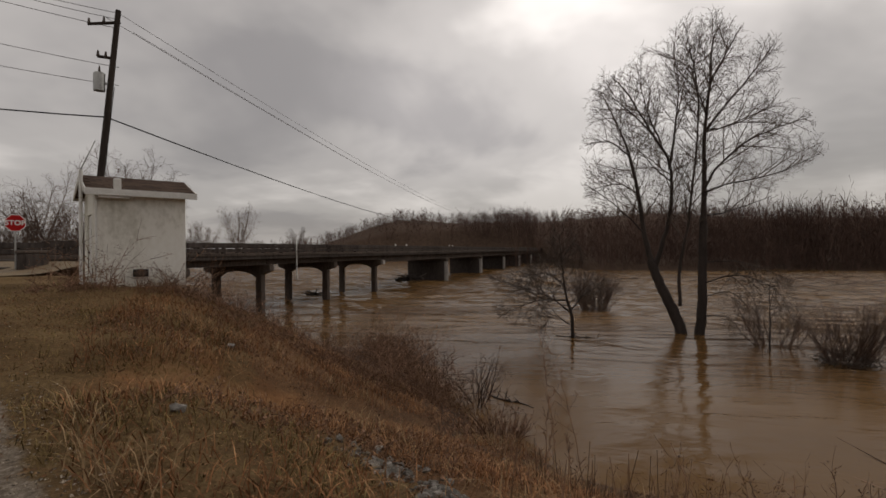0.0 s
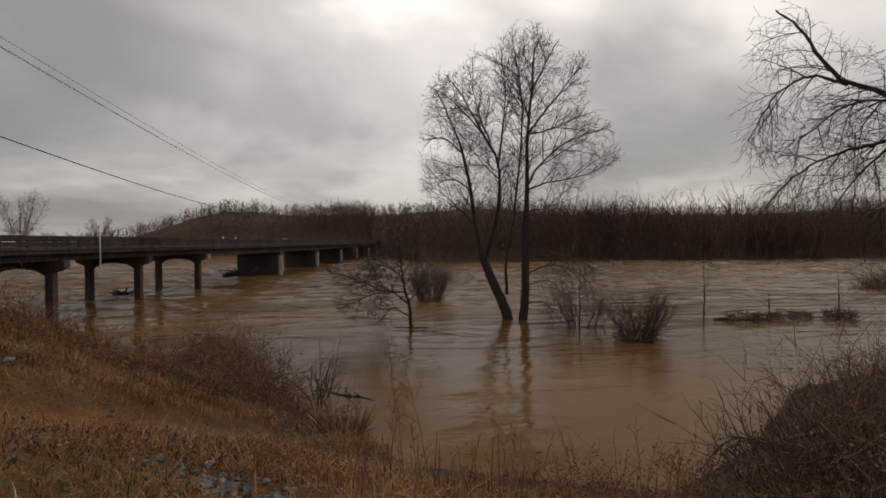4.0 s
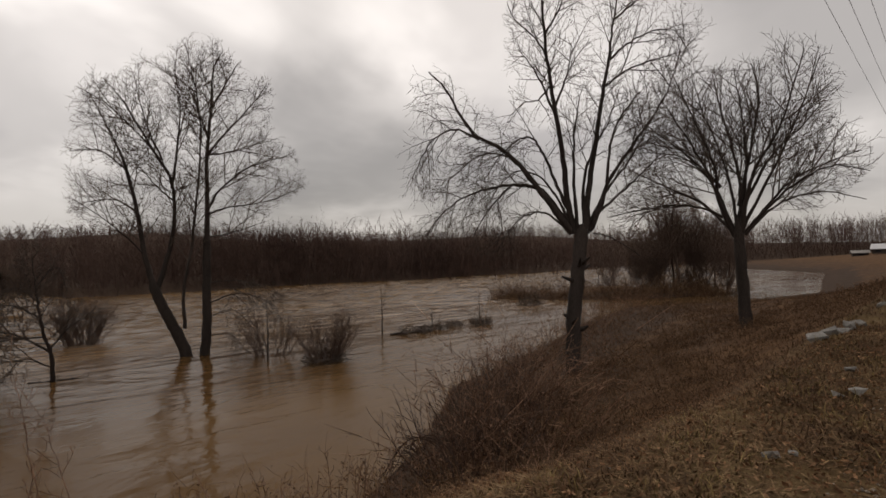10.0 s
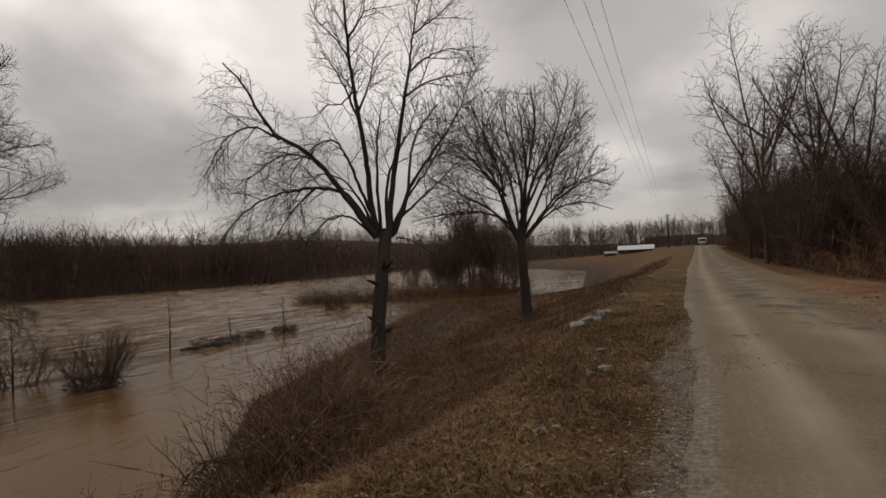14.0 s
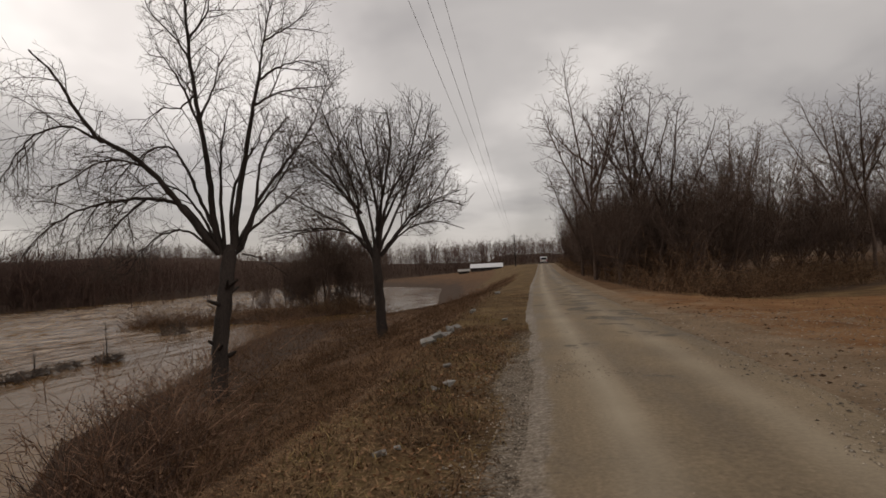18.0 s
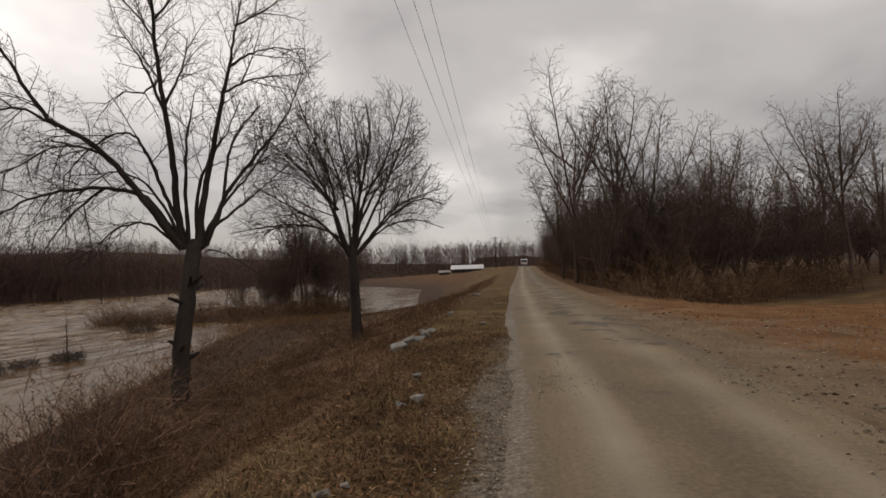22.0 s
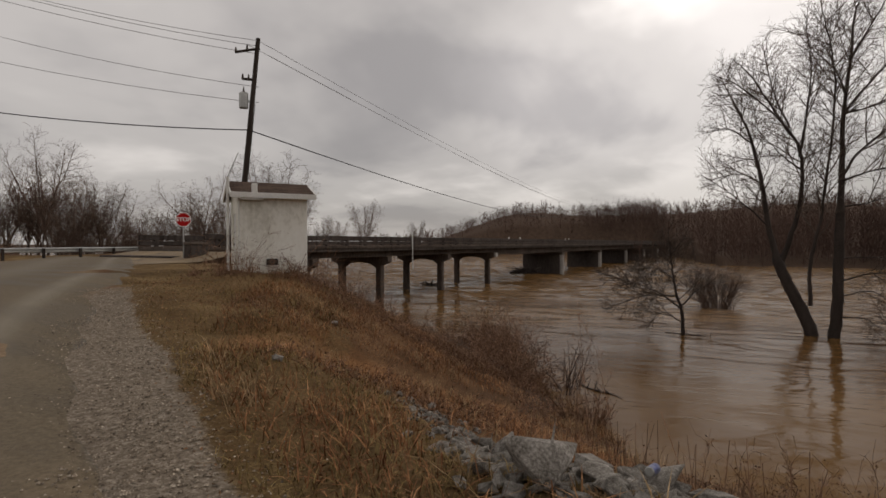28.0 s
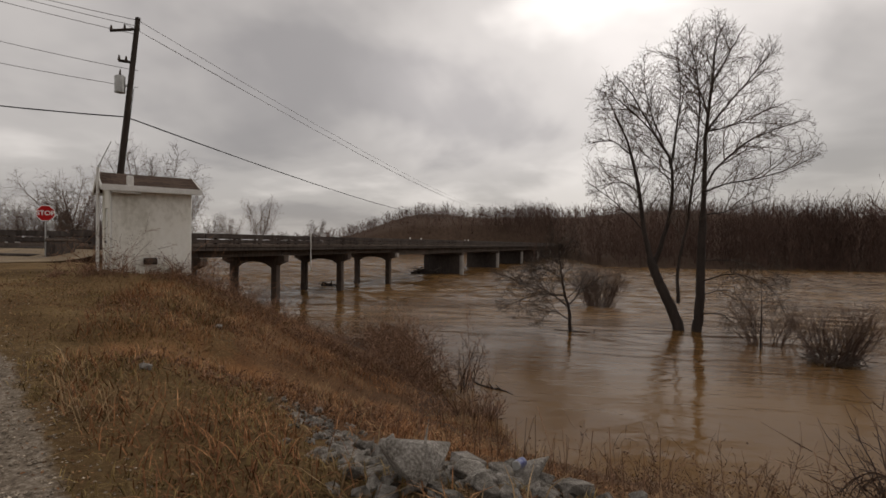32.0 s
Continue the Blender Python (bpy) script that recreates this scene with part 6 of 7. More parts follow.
wire("cable", mid, at_heading(-160, 44, 10.3), 0.5, 0.028, M_WIRE, "black cable running along the highway", WG)
for k, (a0, a1) in enumerate(((-12.6, -6.2), (-11.0, -6.0), (-9.6, -5.8))):
    s0, s1 = at_heading(a0, 30, 17.5, (0, 0)), at_heading(-3.2, 190, 9.5, (0, 0))
    d = (s0 - s1)
    wire("power_line", s0 + d * 0.55, s1 + Vector((0.5 * k, 0, 0)), 1.5, 0.014, M_WIRE_GREY, "thin power line over the lane verge", "wires over the lane")


def far_pole():
    p = at_heading(-2.9, 190, None, (0, 0))
    ob = thing("utility_pole", Matrix.Translation(p), "distant dark utility pole beside the lane", "utility pole")
    part("pole", rod((0, 0, -1), (0, 0, 11.5), 0.2, 0.14, 10), M_POLE, ob)
    part("crossarm", rod((-1.1, 0, 10.8), (1.1, 0, 10.8), 0.08, 0.08, 6), M_POLE, ob)


far_pole()

# ---- road furniture at the junction ----


def stop_sign():
    p = at_heading(-136.5, 33.0)
    yaw = -136.5 + 180
    ob = thing("stop_sign", Matrix.Translation(p) @ Matrix.Rotation(radians(-yaw), 4, "Z") @ Matrix.Rotation(math.pi, 4, "Z"), "red octagonal stop sign on a steel post", "road sign")
    h = 1.58 + 33 * math.tan(radians(2.4)) - p.z
    part("post", box(0.07, 0.05, h + 0.45, (0, 0.05, -0.3), 0.008), M_METAL, ob)

    def octagon(r, th, y):
        pts = [(r * math.cos(radians(22.5 + 45 * k)), r * math.sin(radians(22.5 + 45 * k)) + h) for k in range(8)]
        bm = prism(pts, th)
        bmesh.ops.translate(bm, verts=bm.verts, vec=(0, y, 0))
        return bm

    part("border", octagon(0.42, 0.006, 0.0), M_WHITE, ob, "white rim")
    part("face", octagon(0.39, 0.006, -0.005), M_RED, ob, "red face")
    cu = bpy.data.curves.new("stop_text", "FONT")
    cu.body, cu.size, cu.align_x, cu.align_y, cu.extrude, cu.offset = "STOP", 0.31, "CENTER", "CENTER", 0.002, 0.008
    tmp = bpy.data.objects.new("stop_text", cu)
    scene.collection.objects.link(tmp)
    me = bpy.data.meshes.new_from_object(tmp.evaluated_get(bpy.context.evaluated_depsgraph_get()))
    bpy.data.objects.remove(tmp)
    me.materials.clear(); me.materials.append(M_WHITE)
    piece("lettering", me, ob, pose(0, -0.012, h, 90, 0, 0), "white word STOP")


stop_sign()


def guard_rail(name, a, b, label, z0):
    a, b = Vector((*a, z0[0])), Vector((*b, z0[1]))
    d = b - a
    ang = math.degrees(math.atan2(d.y, d.x))
    ob = thing(name, pose(*a, 0, -math.degrees(math.asin(d.z / d.length)), ang), label, "guard rail")
    n = int(d.length / 2)
    prof = [(-0.04, 0.45), (0.03, 0.49), (0.03, 0.55), (-0.03, 0.6), (0.03, 0.65), (0.03, 0.71), (-0.04, 0.75), (-0.05, 0.75), (-0.05, 0.45)]
    for k in range(n):
        post = part("post", box(0.12, 0.15, 0.95, (k * 2 + 0.6, 0.12, -0.25)), M_POLE, ob)
        bm = prism(prof, 2.0, 0)
        bmesh.ops.translate(bm, verts=bm.verts, vec=(k * 2 + 1.0, 0, 0.0))
        part("rail", bm, M_METAL, ob)
    part("end_block", box(0.7, 0.45, 1.0, (-0.35, 0.1, -0.15), 0.05), M_CONC_PALE, ob, "pale yellowish end post")


e0, e1 = HW0 + HWU * -17.5 + HWV * 7.5, HW0 + HWU * -62 + HWV * 7.5
guard_rail("guard_rail", e0, e1, "grey steel guard rail beside the junction", (0.66, 0.55))



def rubble(at, label):
    ob = thing("broken_slab", pose(*at), label, "slab")
    part("slab", box(1.3, 0.5, 0.8, (0, 0, -0.1), 0.06), M_CONC_DARK, ob)
    part("cap", box(1.35, 0.55, 0.14, (0, 0, 0.7), 0.03), M_CONC, ob)


rubble(at_heading(-135.4, 33), "dark broken concrete slab near the stop sign")


# ---- far things along the lane ----
def van():
    x, y = 0.2, 150.0
    ob = thing("van", pose(x, y, float(plateau_z(np.array(x), np.array(y))) + 0.06), "white van far along the lane", "van")
    bm = prism([(-2.3, 0.35), (2.4, 0.35), (2.4, 0.9), (1.7, 1.15), (1.2, 1.95), (-2.2, 2.0), (-2.35, 1.8)], 1.85, 0)
    bmesh.ops.bevel(bm, geom=list(bm.edges), offset=0.05, segments=1, affect="EDGES")
    part("body", bm, M_VAN, ob)
    part("windscreen", box(1.5, 0.03, 0.55, (0, -2.36, 1.2)), M_GLASS, ob)
    part("bumper", box(1.8, 0.12, 0.22, (0, -2.38, 0.4), 0.02), M_BLACK, ob)
    for sx in (-0.75, 0.75):
        part("tail_light", box(0.14, 0.03, 0.4, (sx, -2.37, 0.75)), M_RED, ob)
        for sy in (-1.5, 1.5):
            part("wheel", rod((sx * 1.2 - 0.1, sy, 0.34), (sx * 1.2 + 0.1, sy, 0.34), 0.34, 0.34, 16), M_RUBBER, ob)


van()


def barn(az, d, w, depth, h, roofmat, label, yaw=0, wall=None):
    p = at_heading(az, d, None, (0, 0))
    ob = thing("barn", pose(p.x, p.y, p.z, 0, 0, yaw), label, "barn")
    part("wall", box(w, depth, h, (0, 0, -0.3)), wall or M_CONC_DARK, ob)
    bm = prism([(-depth / 2 - 0.6, h - 0.3), (0, h + depth * 0.16), (depth / 2 + 0.6, h - 0.3), (depth / 2 + 0.6, h - 0.18), (0, h + depth * 0.16 + 0.12), (-depth / 2 - 0.6, h - 0.18)], w + 1.0, 0)
    part("roof", bm, roofmat, ob)
    n = int(w / 3)
    for k in range(n):
        # solid wall: a black panel paints the shade inside each opening
        part("shade_panel", box(1.5, 0.08, h * 0.5, (-w / 2 + (k + 0.5) * w / n, -depth / 2 - 0.02, h * 0.15)), M_BLACK, ob)


barn(-6.0, 235, 13.4, 9, 1.5, M_TIN, "long low barn with a pale tin roof", 4)
barn(-8.5, 238, 4.5, 4, 1.2, M_CONC_PALE, "small shed beside the long barn", 15)
barn(37.4, 84, 6.5, 5, 2.9, M_TIN, "white shed with a pale roof behind the field", -38, M_TRIM)
barn(41.6, 88, 7, 6, 2.6, M_TIN, "low white outbuilding behind the field", -42, M_TRIM)


# ---- broken tarmac drive with puddles ----
def poly_slab(pts, th, z, bevel=0.02):
    bm = bmesh.new()
    top = [bm.verts.new((x, y, z)) for x, y in pts]
    f = bm.faces.new(top)
    r = bmesh.ops.extrude_face_region(bm, geom=[f])
    bmesh.ops.translate(bm, verts=[v for v in r["geom"] if isinstance(v, bmesh.types.BMVert)], vec=(0, 0, -th))
    bmesh.ops.recalc_face_normals(bm, faces=bm.faces)
    return bm


def ragged_ring(cx, cy, rx, ry, turn, seed, n=40, amp=0.1, square=1.0):
    """An uneven closed outline; square below 1 fills out the corners."""
    r = random.Random(seed)
    ph = [r.uniform(0, 6.28) for _ in range(4)]
    out = []
    for k in range(n):
        a = 2 * math.pi * k / n
        q = 1 + amp * (0.5 * math.sin(2 * a + ph[0]) + 0.4 * math.sin(5 * a + ph[1]) + 0.3 * math.sin(9 * a + ph[2]) + 0.25 * math.sin(14 * a + ph[3])) + r.uniform(-0.1, 0.1) * amp
        c, sn = math.cos(a), math.sin(a)
        x, y = rx * q * math.copysign(abs(c) ** square, c), ry * q * math.copysign(abs(sn) ** square, sn)
        out.append((cx + x * math.cos(turn) - y * math.sin(turn), cy + x * math.sin(turn) + y * math.cos(turn)))
    return out


def drive():
    top = max(gz(x, y) for x in (7.0, 8.5, 10.0, 11.5) for y in (6.0, 8.5, 11.0, 13.0)) - 0.03
    ob = thing("tarmac_drive", pose(0, 0, 0), "broken dark tarmac drive with crumbling edges", "drive")
    part("slab", poly_slab(ragged_ring(9.6, 9.1, 5.0, 2.9, radians(53), 1, 110, 0.045, 0.55), 0.7, top), M_TAR, ob)
    part("broken_edge", poly_slab(ragged_ring(5.35, 7.7, 0.75, 0.34, radians(48), 2, 60, 0.12, 0.7), 0.5, gz(5.35, 7.7) + 0.07), M_TAR, ob, "lifted lump of broken tarmac")
    part("broken_edge", poly_slab(ragged_ring(6.2, 9.3, 0.5, 0.2, radians(60), 5, 50, 0.16, 0.7), 0.5, gz(6.2, 9.3) + 0.06), M_TAR, ob)
    rc = random.Random(31)
    for k in range(34):
        u = rc.random()
        x, y = 4.75 + 4.6 * u + rc.gauss(0, 0.25), 7.3 + 6.2 * u + rc.gauss(0, 0.22)
        sz = rc.uniform(0.04, 0.15)
        c = part("chunk", box(sz * rc.uniform(1.0, 1.8), sz, sz * 0.5, (0, 0, 0), sz * 0.12), M_TAR, ob)
        c.matrix_local = pose(x, y, gz(x, y) - 0.02, rc.uniform(-14, 14), rc.uniform(-14, 14), rc.uniform(0, 360))
    for k, (cx, cy, rx, ry, tn) in enumerate(((4.75, 6.7, 0.9, 0.2, 80), (10.2, 12.4, 0.9, 0.3, 50))):
        z = gz(cx, cy) + 0.012 if k == 0 else top + 0.006
        tagged(part("puddle", poly_slab(ragged_ring(cx, cy, rx, ry, radians(tn), 9 + k, 40, 0.25), 0.05, z), M_WATER, None), "shallow rain puddle on the broken drive", "puddle")


drive()


def can():
    x, y = -2.85, 0.9
    ob = thing("drink_can", pose(x, y, gz(x, y) + 0.2, 82, 10, 70), "crushed blue and silver drink can among the rocks", "can")
    part("shell", rod((0, 0, -0.06), (0, 0, 0.06), 0.033, 0.033, 14), M_CANBLUE, ob)
    part("rim", rod((0, 0, 0.06), (0, 0, 0.068), 0.033, 0.026, 14), M_METAL, ob)


can()


def drift_log(a, b, r, seed, label):
    w = Wood(seed)
    a, b = Vector((*a, WATER_Z)), Vector((*b, WATER_Z + 0.01))
    ob = thing("drift_log", Matrix.Translation(a), label, "log")
    pts = w.curve([Vector((0, 0, 0)), (b - a) * 0.35 + Vector((0.12, 0, 0.03)), (b - a) * 0.7 + Vector((-0.1, 0, 0.0)), b - a], 4, 0.03)
    v, f = pipe(pts, [r * (1 - 0.6 * i / (len(pts) - 1)) for i in range(len(pts))], 7)
    piece("trunk", mesh_of("trunk", v, f, M_BARK, True), ob)
    for k in range(4):
        p = pts[2 + k * 2]
        e = p + Vector((w.r.uniform(-0.3, 0.3), w.r.uniform(-0.3, 0.3), w.r.uniform(0.15, 0.45)))
        v, f = pipe([p, p.lerp(e, 0.6) + w.vec() * 0.04, e], [r * 0.35, r * 0.25, r * 0.1], 5)
        piece("stub", mesh_of("stub", v, f, M_BARK, True), ob)


drift_log((-33.0, 2.3), (-31.9, 5.6), 0.055, 501, "thin drift log lodged against a flooded tree")
drift_log((-19.4, -1.2), (-18.0, 0.3), 0.06, 502, "brown drift stick lodged at the bank")
drift_log((-31.4, 23.2), (-30.4, 27.2), 0.12, 503, "half-sunk drift log among flooded brush")

# ---- stones ----


def rock_mesh(seed, flat=0.7, pale=False):
    """A broken block: flat faces, chipped edges."""
    r = random.Random(seed)
    bm = bmesh.new()
    for k in range(13):
        v = Vector((r.uniform(-1, 1), r.uniform(-1, 1), r.uniform(-1, 1)))
        v = v.normalized() * r.uniform(0.42, 0.56) if r.random() < 0.6 else Vector((math.copysign(r.uniform(0.3, 0.42), v.x), math.copysign(r.uniform(0.26, 0.4), v.y), math.copysign(r.uniform(0.26, 0.42), v.z)))
        bm.verts.new((v.x, v.y, v.z * flat))
    out = bmesh.ops.convex_hull(bm, input=bm.verts)
    bmesh.ops.delete(bm, geom=[g for g in out["geom_interior"] if isinstance(g, bmesh.types.BMVert)], context="VERTS")
    bmesh.ops.bevel(bm, geom=list(bm.edges), offset=0.022, segments=1, affect="EDGES")
    for v in bm.verts:
        v.co += v.co.normalized() * 0.03 * noise.noise(v.co * 6 + Vector((seed, 0, 0)))
    bmesh.ops.triangulate(bm, faces=bm.faces)
    me = bpy.data.meshes.new("rock")
    bm.to_mesh(me); bm.free()
    me.materials.append(M_STONE_PALE if pale else M_ROCK)
    return me


ROCKS = [rock_mesh(k, 0.5 + 0.08 * (k % 6)) for k in range(14)]
PALE = [rock_mesh(40 + k, 0.6, True) for k in range(4)]
RIP = "riprap on the bank"


def rock(me, x, y, s, rr, label, group, sink=0.15, mat=None):
    ob = new("rock", me)
    ob.matrix_world = pose(x, y, gz(x, y) + s * (0.25 - sink), rr.uniform(-25, 25), rr.uniform(-25, 25), rr.uniform(0, 360)) @ Matrix.Diagonal((s, s * rr.uniform(0.7, 1.0), s * rr.uniform(0.75, 1.0), 1))
    return tagged(ob, label, "rock", group)


rr = random.Random(19)
LINE = [(-2.9, 1.15), (-3.0, 0.8), (-3.08, 0.45), (-3.25, 0.05), (-3.65, -0.4), (-4.35, -0.85), (-5.1, -1.4), (-5.8, -2.0)]
CHIPS_V, CHIPS_F, chip_n = [], [], 0
for k in range(350):
    t = rr.random() ** 0.9 * (len(LINE) - 1)
    i = min(len(LINE) - 2, int(t))
    f = t - i
    near = 1 - t / (len(LINE) - 1)
    x = LINE[i][0] * (1 - f) + LINE[i + 1][0] * f + rr.gauss(0.12, 0.24 + 0.1 * near)
    y = LINE[i][1] * (1 - f) + LINE[i + 1][1] * f + rr.gauss(0, 0.22 + 0.08 * near)
    s = rr.uniform(0.08, 0.21) * (0.8 + 0.45 * near)
    if k < 260:
        rock(rr.choice(ROCKS), x, y, s, rr, "broken grey limestone riprap block", RIP, 0.03)
    else:
        # smaller rubble between the blocks, joined
        s *= 0.7
        me = rr.choice(ROCKS)
        m = pose(x, y, gz(x, y) + s * 0.2, rr.uniform(-40, 40), rr.uniform(-40, 40), rr.uniform(0, 360))
        CHIPS_V += [tuple(m @ (v.co * s)) for v in me.vertices]
        CHIPS_F += [tuple(i + chip_n for i in p.vertices) for p in me.polygons]
        chip_n = len(CHIPS_V)
tagged(new("rubble", mesh_of("rubble", CHIPS_V, CHIPS_F, M_ROCK)), "small broken limestone rubble between riprap blocks", "rubble", kind="stuff")
for x, y, s in ((-2.8, 0.16, 0.62), (-2.95, 0.55, 0.34), (-3.25, 0.5, 0.34), (-2.98, 0.78, 0.3), (-3.2, 0.8, 0.34), (-2.92, 1.02, 0.38), (-2.75, 0.66, 0.26), (-3.45, 0.2, 0.3), (-3.6, -0.25, 0.34), (-3.3, -0.22, 0.26), (-4.0, -0.6, 0.26), (-2.8, 1.28, 0.26)):
    rock(ROCKS[rr.randrange(14)], x, y, s, rr, "large grey limestone riprap block", RIP, -0.02)
VS = "pale stones on the verge"
for x, y, s in ((-2.65, 10.9, 0.46), (-2.6, 11.5, 0.4), (-2.5, 12.1, 0.36), (-2.45, 12.7, 0.34), (-2.4, 13.3, 0.36), (-1.45, 6.7, 0.24), (-1.6, 6.5, 0.16), (-1.75, 8.2, 0.16), (-1.6, 4.1, 0.13), (-1.5, 4.3, 0.08), (-2.9, 20, 0.4), (-2.8, 30, 0.5), (-1.3, 15, 0.2), (-6.4, 6.2, 0.13), (-4.6, -3.4, 0.16), (-9.6, -5.7, 0.2), (-2.5, 3.2, 0.1), (-11.5, -0.6, 0.16)):
    rock(rr.choice(PALE), x, y, s, rr, "pale weathered stone lying in the grass", VS, 0.08)


def gravel():
    """Loose stones along the lane's edge."""
    r = np.random.RandomState(4)
    base = np.array([(1, 0, 0), (-1, 0, 0), (0, 1, 0), (0, -1, 0), (0, 0, 0.7)], float)
    tri = np.array([(0, 2, 4), (2, 1, 4), (1, 3, 4), (3, 0, 4)])
    n = 46000
    y = r.uniform(-10, 12, n)
    x = verge_edge(y) + 0.3 + 0.25 * sstep((2 - y) / 4) + r.normal(0, 0.32 + 0.16 * sstep((2 - y) / 4), n)
    far = r.rand(n) + 0.08
    x = np.where(far < 0.3, r.uniform(2.0, 9.5, n), x)
    y = np.where(far < 0.3, r.uniform(0, 16, n), y)
    lane = far > 0.86
    y = np.where(lane, 1 + np.abs(y), y)
    x = np.where(lane, verge_edge(y) + r.uniform(0.4, 3.6, n), x)
    s = 0.005 + 0.015 * r.rand(n) ** 3
    s = np.where(far < 0.3, s * 1.5, s)
    s = np.where(lane, s * 0.75, s)
    z = ground_z(x, y) + s * 0.35 + 0.035 * sstep((x - verge_edge(y) - 0.6) / 0.3) * (x < 3.1)
    rot = r.uniform(0, 6.28, n)
    v = base[None] * s[:, None, None] * r.uniform(0.7, 1.3, (n, 1, 3))
    c, sn = np.cos(rot)[:, None], np.sin(rot)[:, None]
    vx, vy = v[..., 0] * c - v[..., 1] * sn, v[..., 0] * sn + v[..., 1] * c
    v = np.stack([vx + x[:, None], vy + y[:, None], v[..., 2] + z[:, None]], -1).reshape(-1, 3)
    f = (tri[None] + (np.arange(n) * 5)[:, None, None]).reshape(-1, 3)
    tagged(new("gravel", mesh_of("gravel", v, f, M_GRAVEL)), "loose grey gravel along the lane", "gravel", kind="stuff")


gravel()


def clods():
    """Lumps of clay and tarmac crumbs on the turning place."""
    r = np.random.RandomState(14)
    base = np.array([(1, 0, 0), (-1, 0, 0), (0, 1, 0), (0, -1, 0), (0, 0, 0.6), (0, 0, -0.7)], float)
    tri = np.array([(0, 2, 4), (2, 1, 4), (1, 3, 4), (3, 0, 4), (2, 0, 5), (1, 2, 5), (3, 1, 5), (0, 3, 5)])
    n = 9000
    x, y = r.uniform(2.6, 16, n), r.uniform(3, 24, n)
    k = (wobble(x, y, 0.9, 5) + 0.6 * wobble(x, y, 2.6, 3) + r.uniform(-0.5, 0.5, n) > 0.2) & (x > 2.9 - 0.03 * y)
    x, y = x[k], y[k]
    n = len(x)
    s = 0.008 + 0.035 * r.rand(n) ** 3.5
    v = base[None] * s[:, None, None] * r.uniform(0.6, 1.4, (n, 6, 3)) + np.stack([x, y, ground_z(x, y) + s * 0.2], -1)[:, None]
    f = (tri[None] + (np.arange(n) * 6)[:, None, None]).reshape(-1, 3)
    tagged(new("clay_clods", mesh_of("clay_clods", v.reshape(-1, 3), f, M_CLOD)), "clods of wet clay beside the lane", "clods", kind="stuff")


clods()

# ---- grasses, weeds and brush on the bank ----


def blades(name, x, y, h, lean, width, mat, label, category, seed, droop=0.5):
    """Two-segment blades; x, y roots; h heights."""
    r = np.random.RandomState(seed)
    n = len(x)
    z = ground_z(x, y) - 0.015
    a = r.uniform(0, 6.283, n)
    L = h * lean * r.uniform(0.3, 1.2, n)
    tx, ty = np.cos(a) * L, np.sin(a) * L
    b = a + 1.57 + r.uniform(-0.5, 0.5, n)
    wx, wy = np.cos(b) * width, np.sin(b) * width
    hz = h * np.sqrt(np.clip(1 - 0.45 * (L / h) ** 2, 0.12, 1))
    p0 = np.stack([x - wx, y - wy, z], -1)
    p1 = np.stack([x + wx, y + wy, z], -1)
    p2 = np.stack([x + wx * 0.7 + tx * 0.4, y + wy * 0.7 + ty * 0.4, z + hz * 0.62], -1)
    p3 = np.stack([x - wx * 0.7 + tx * 0.4, y - wy * 0.7 + ty * 0.4, z + hz * 0.62], -1)
    p4 = np.stack([x + tx, y + ty, z + hz * (1 - droop * 0.3 * lean)], -1)
    v = np.stack([p0, p1, p2, p3, p4], 1).reshape(-1, 3)
    k = (np.arange(n) * 5)[:, None]
    f = np.concatenate([k + np.array([[0, 1, 2]]), k + np.array([[0, 2, 3]]), k + np.array([[3, 2, 4]])])
    tagged(new(name, mesh_of(name, v, f, mat)), label, category, kind="stuff")


def scatter(n, x0, x1, y0, y1, keep, seed):
    r = np.random.RandomState(seed)
    x, y = r.uniform(x0, x1, n), r.uniform(y0, y1, n)
    k = keep(x, y, r)
    return x[k], y[k]


def on_track(x, y):
    """The bare clay of the track that drops to the river."""
    tx, ty = x + 8.5, y + 4.2
    across, along = tx * 0.37 + ty * 0.93, tx * -0.93 + ty * 0.37
    return (np.abs(across) < 0.55 + 0.15 * wobble(x, y, 2.1)) & (along > -5) & (along < 6)


def bank_only(x, y, r):
    dc, ds = line_side(x, y, CREST), line_side(x, y, SHORE)
    tx, ty = x + 8.5, y + 4.2
    across, along = tx * 0.37 + ty * 0.93, tx * -0.93 + ty * 0.37
    track = (np.abs(across) < 0.8) & (along > -5) & (along < 6)
    patch = wobble(x, y, 1.6, 4) + 0.6 * wobble(x, y, 5.0, 1)
    stones = np.exp(-((line_side(x, y, np.array(LINE[::-1], float))) / 0.7) ** 2) > 0.5
    return (dc < 0.9) & (x < verge_edge(y) - 0.15) & (ds > -0.3) & ~track & (patch + r.uniform(-0.7, 0.7, len(x)) > -0.35) & ~(stones & (r.rand(len(x)) < 0.92))


x, y = scatter(120000, -18, -1.2, -12, 16, bank_only, 1)
r_ = np.random.RandomState(2)
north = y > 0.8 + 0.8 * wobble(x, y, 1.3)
hh = r_.uniform(0.06, 0.32, len(x)) * (1 + 0.5 * wobble(x, y, 0.9))
blades("bank_grass", x[~north], y[~north], hh[~north], 1.15, 0.006, M_GRASS, "tangled dead brown grass on the river bank", "grass", 3)
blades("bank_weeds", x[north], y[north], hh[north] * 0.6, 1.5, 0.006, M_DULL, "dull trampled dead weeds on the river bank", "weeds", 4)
x, y = scatter(42000, -40, -3, 10, 60, bank_only, 5)
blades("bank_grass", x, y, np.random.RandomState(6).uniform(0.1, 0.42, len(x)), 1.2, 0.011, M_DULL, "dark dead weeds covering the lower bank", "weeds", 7)


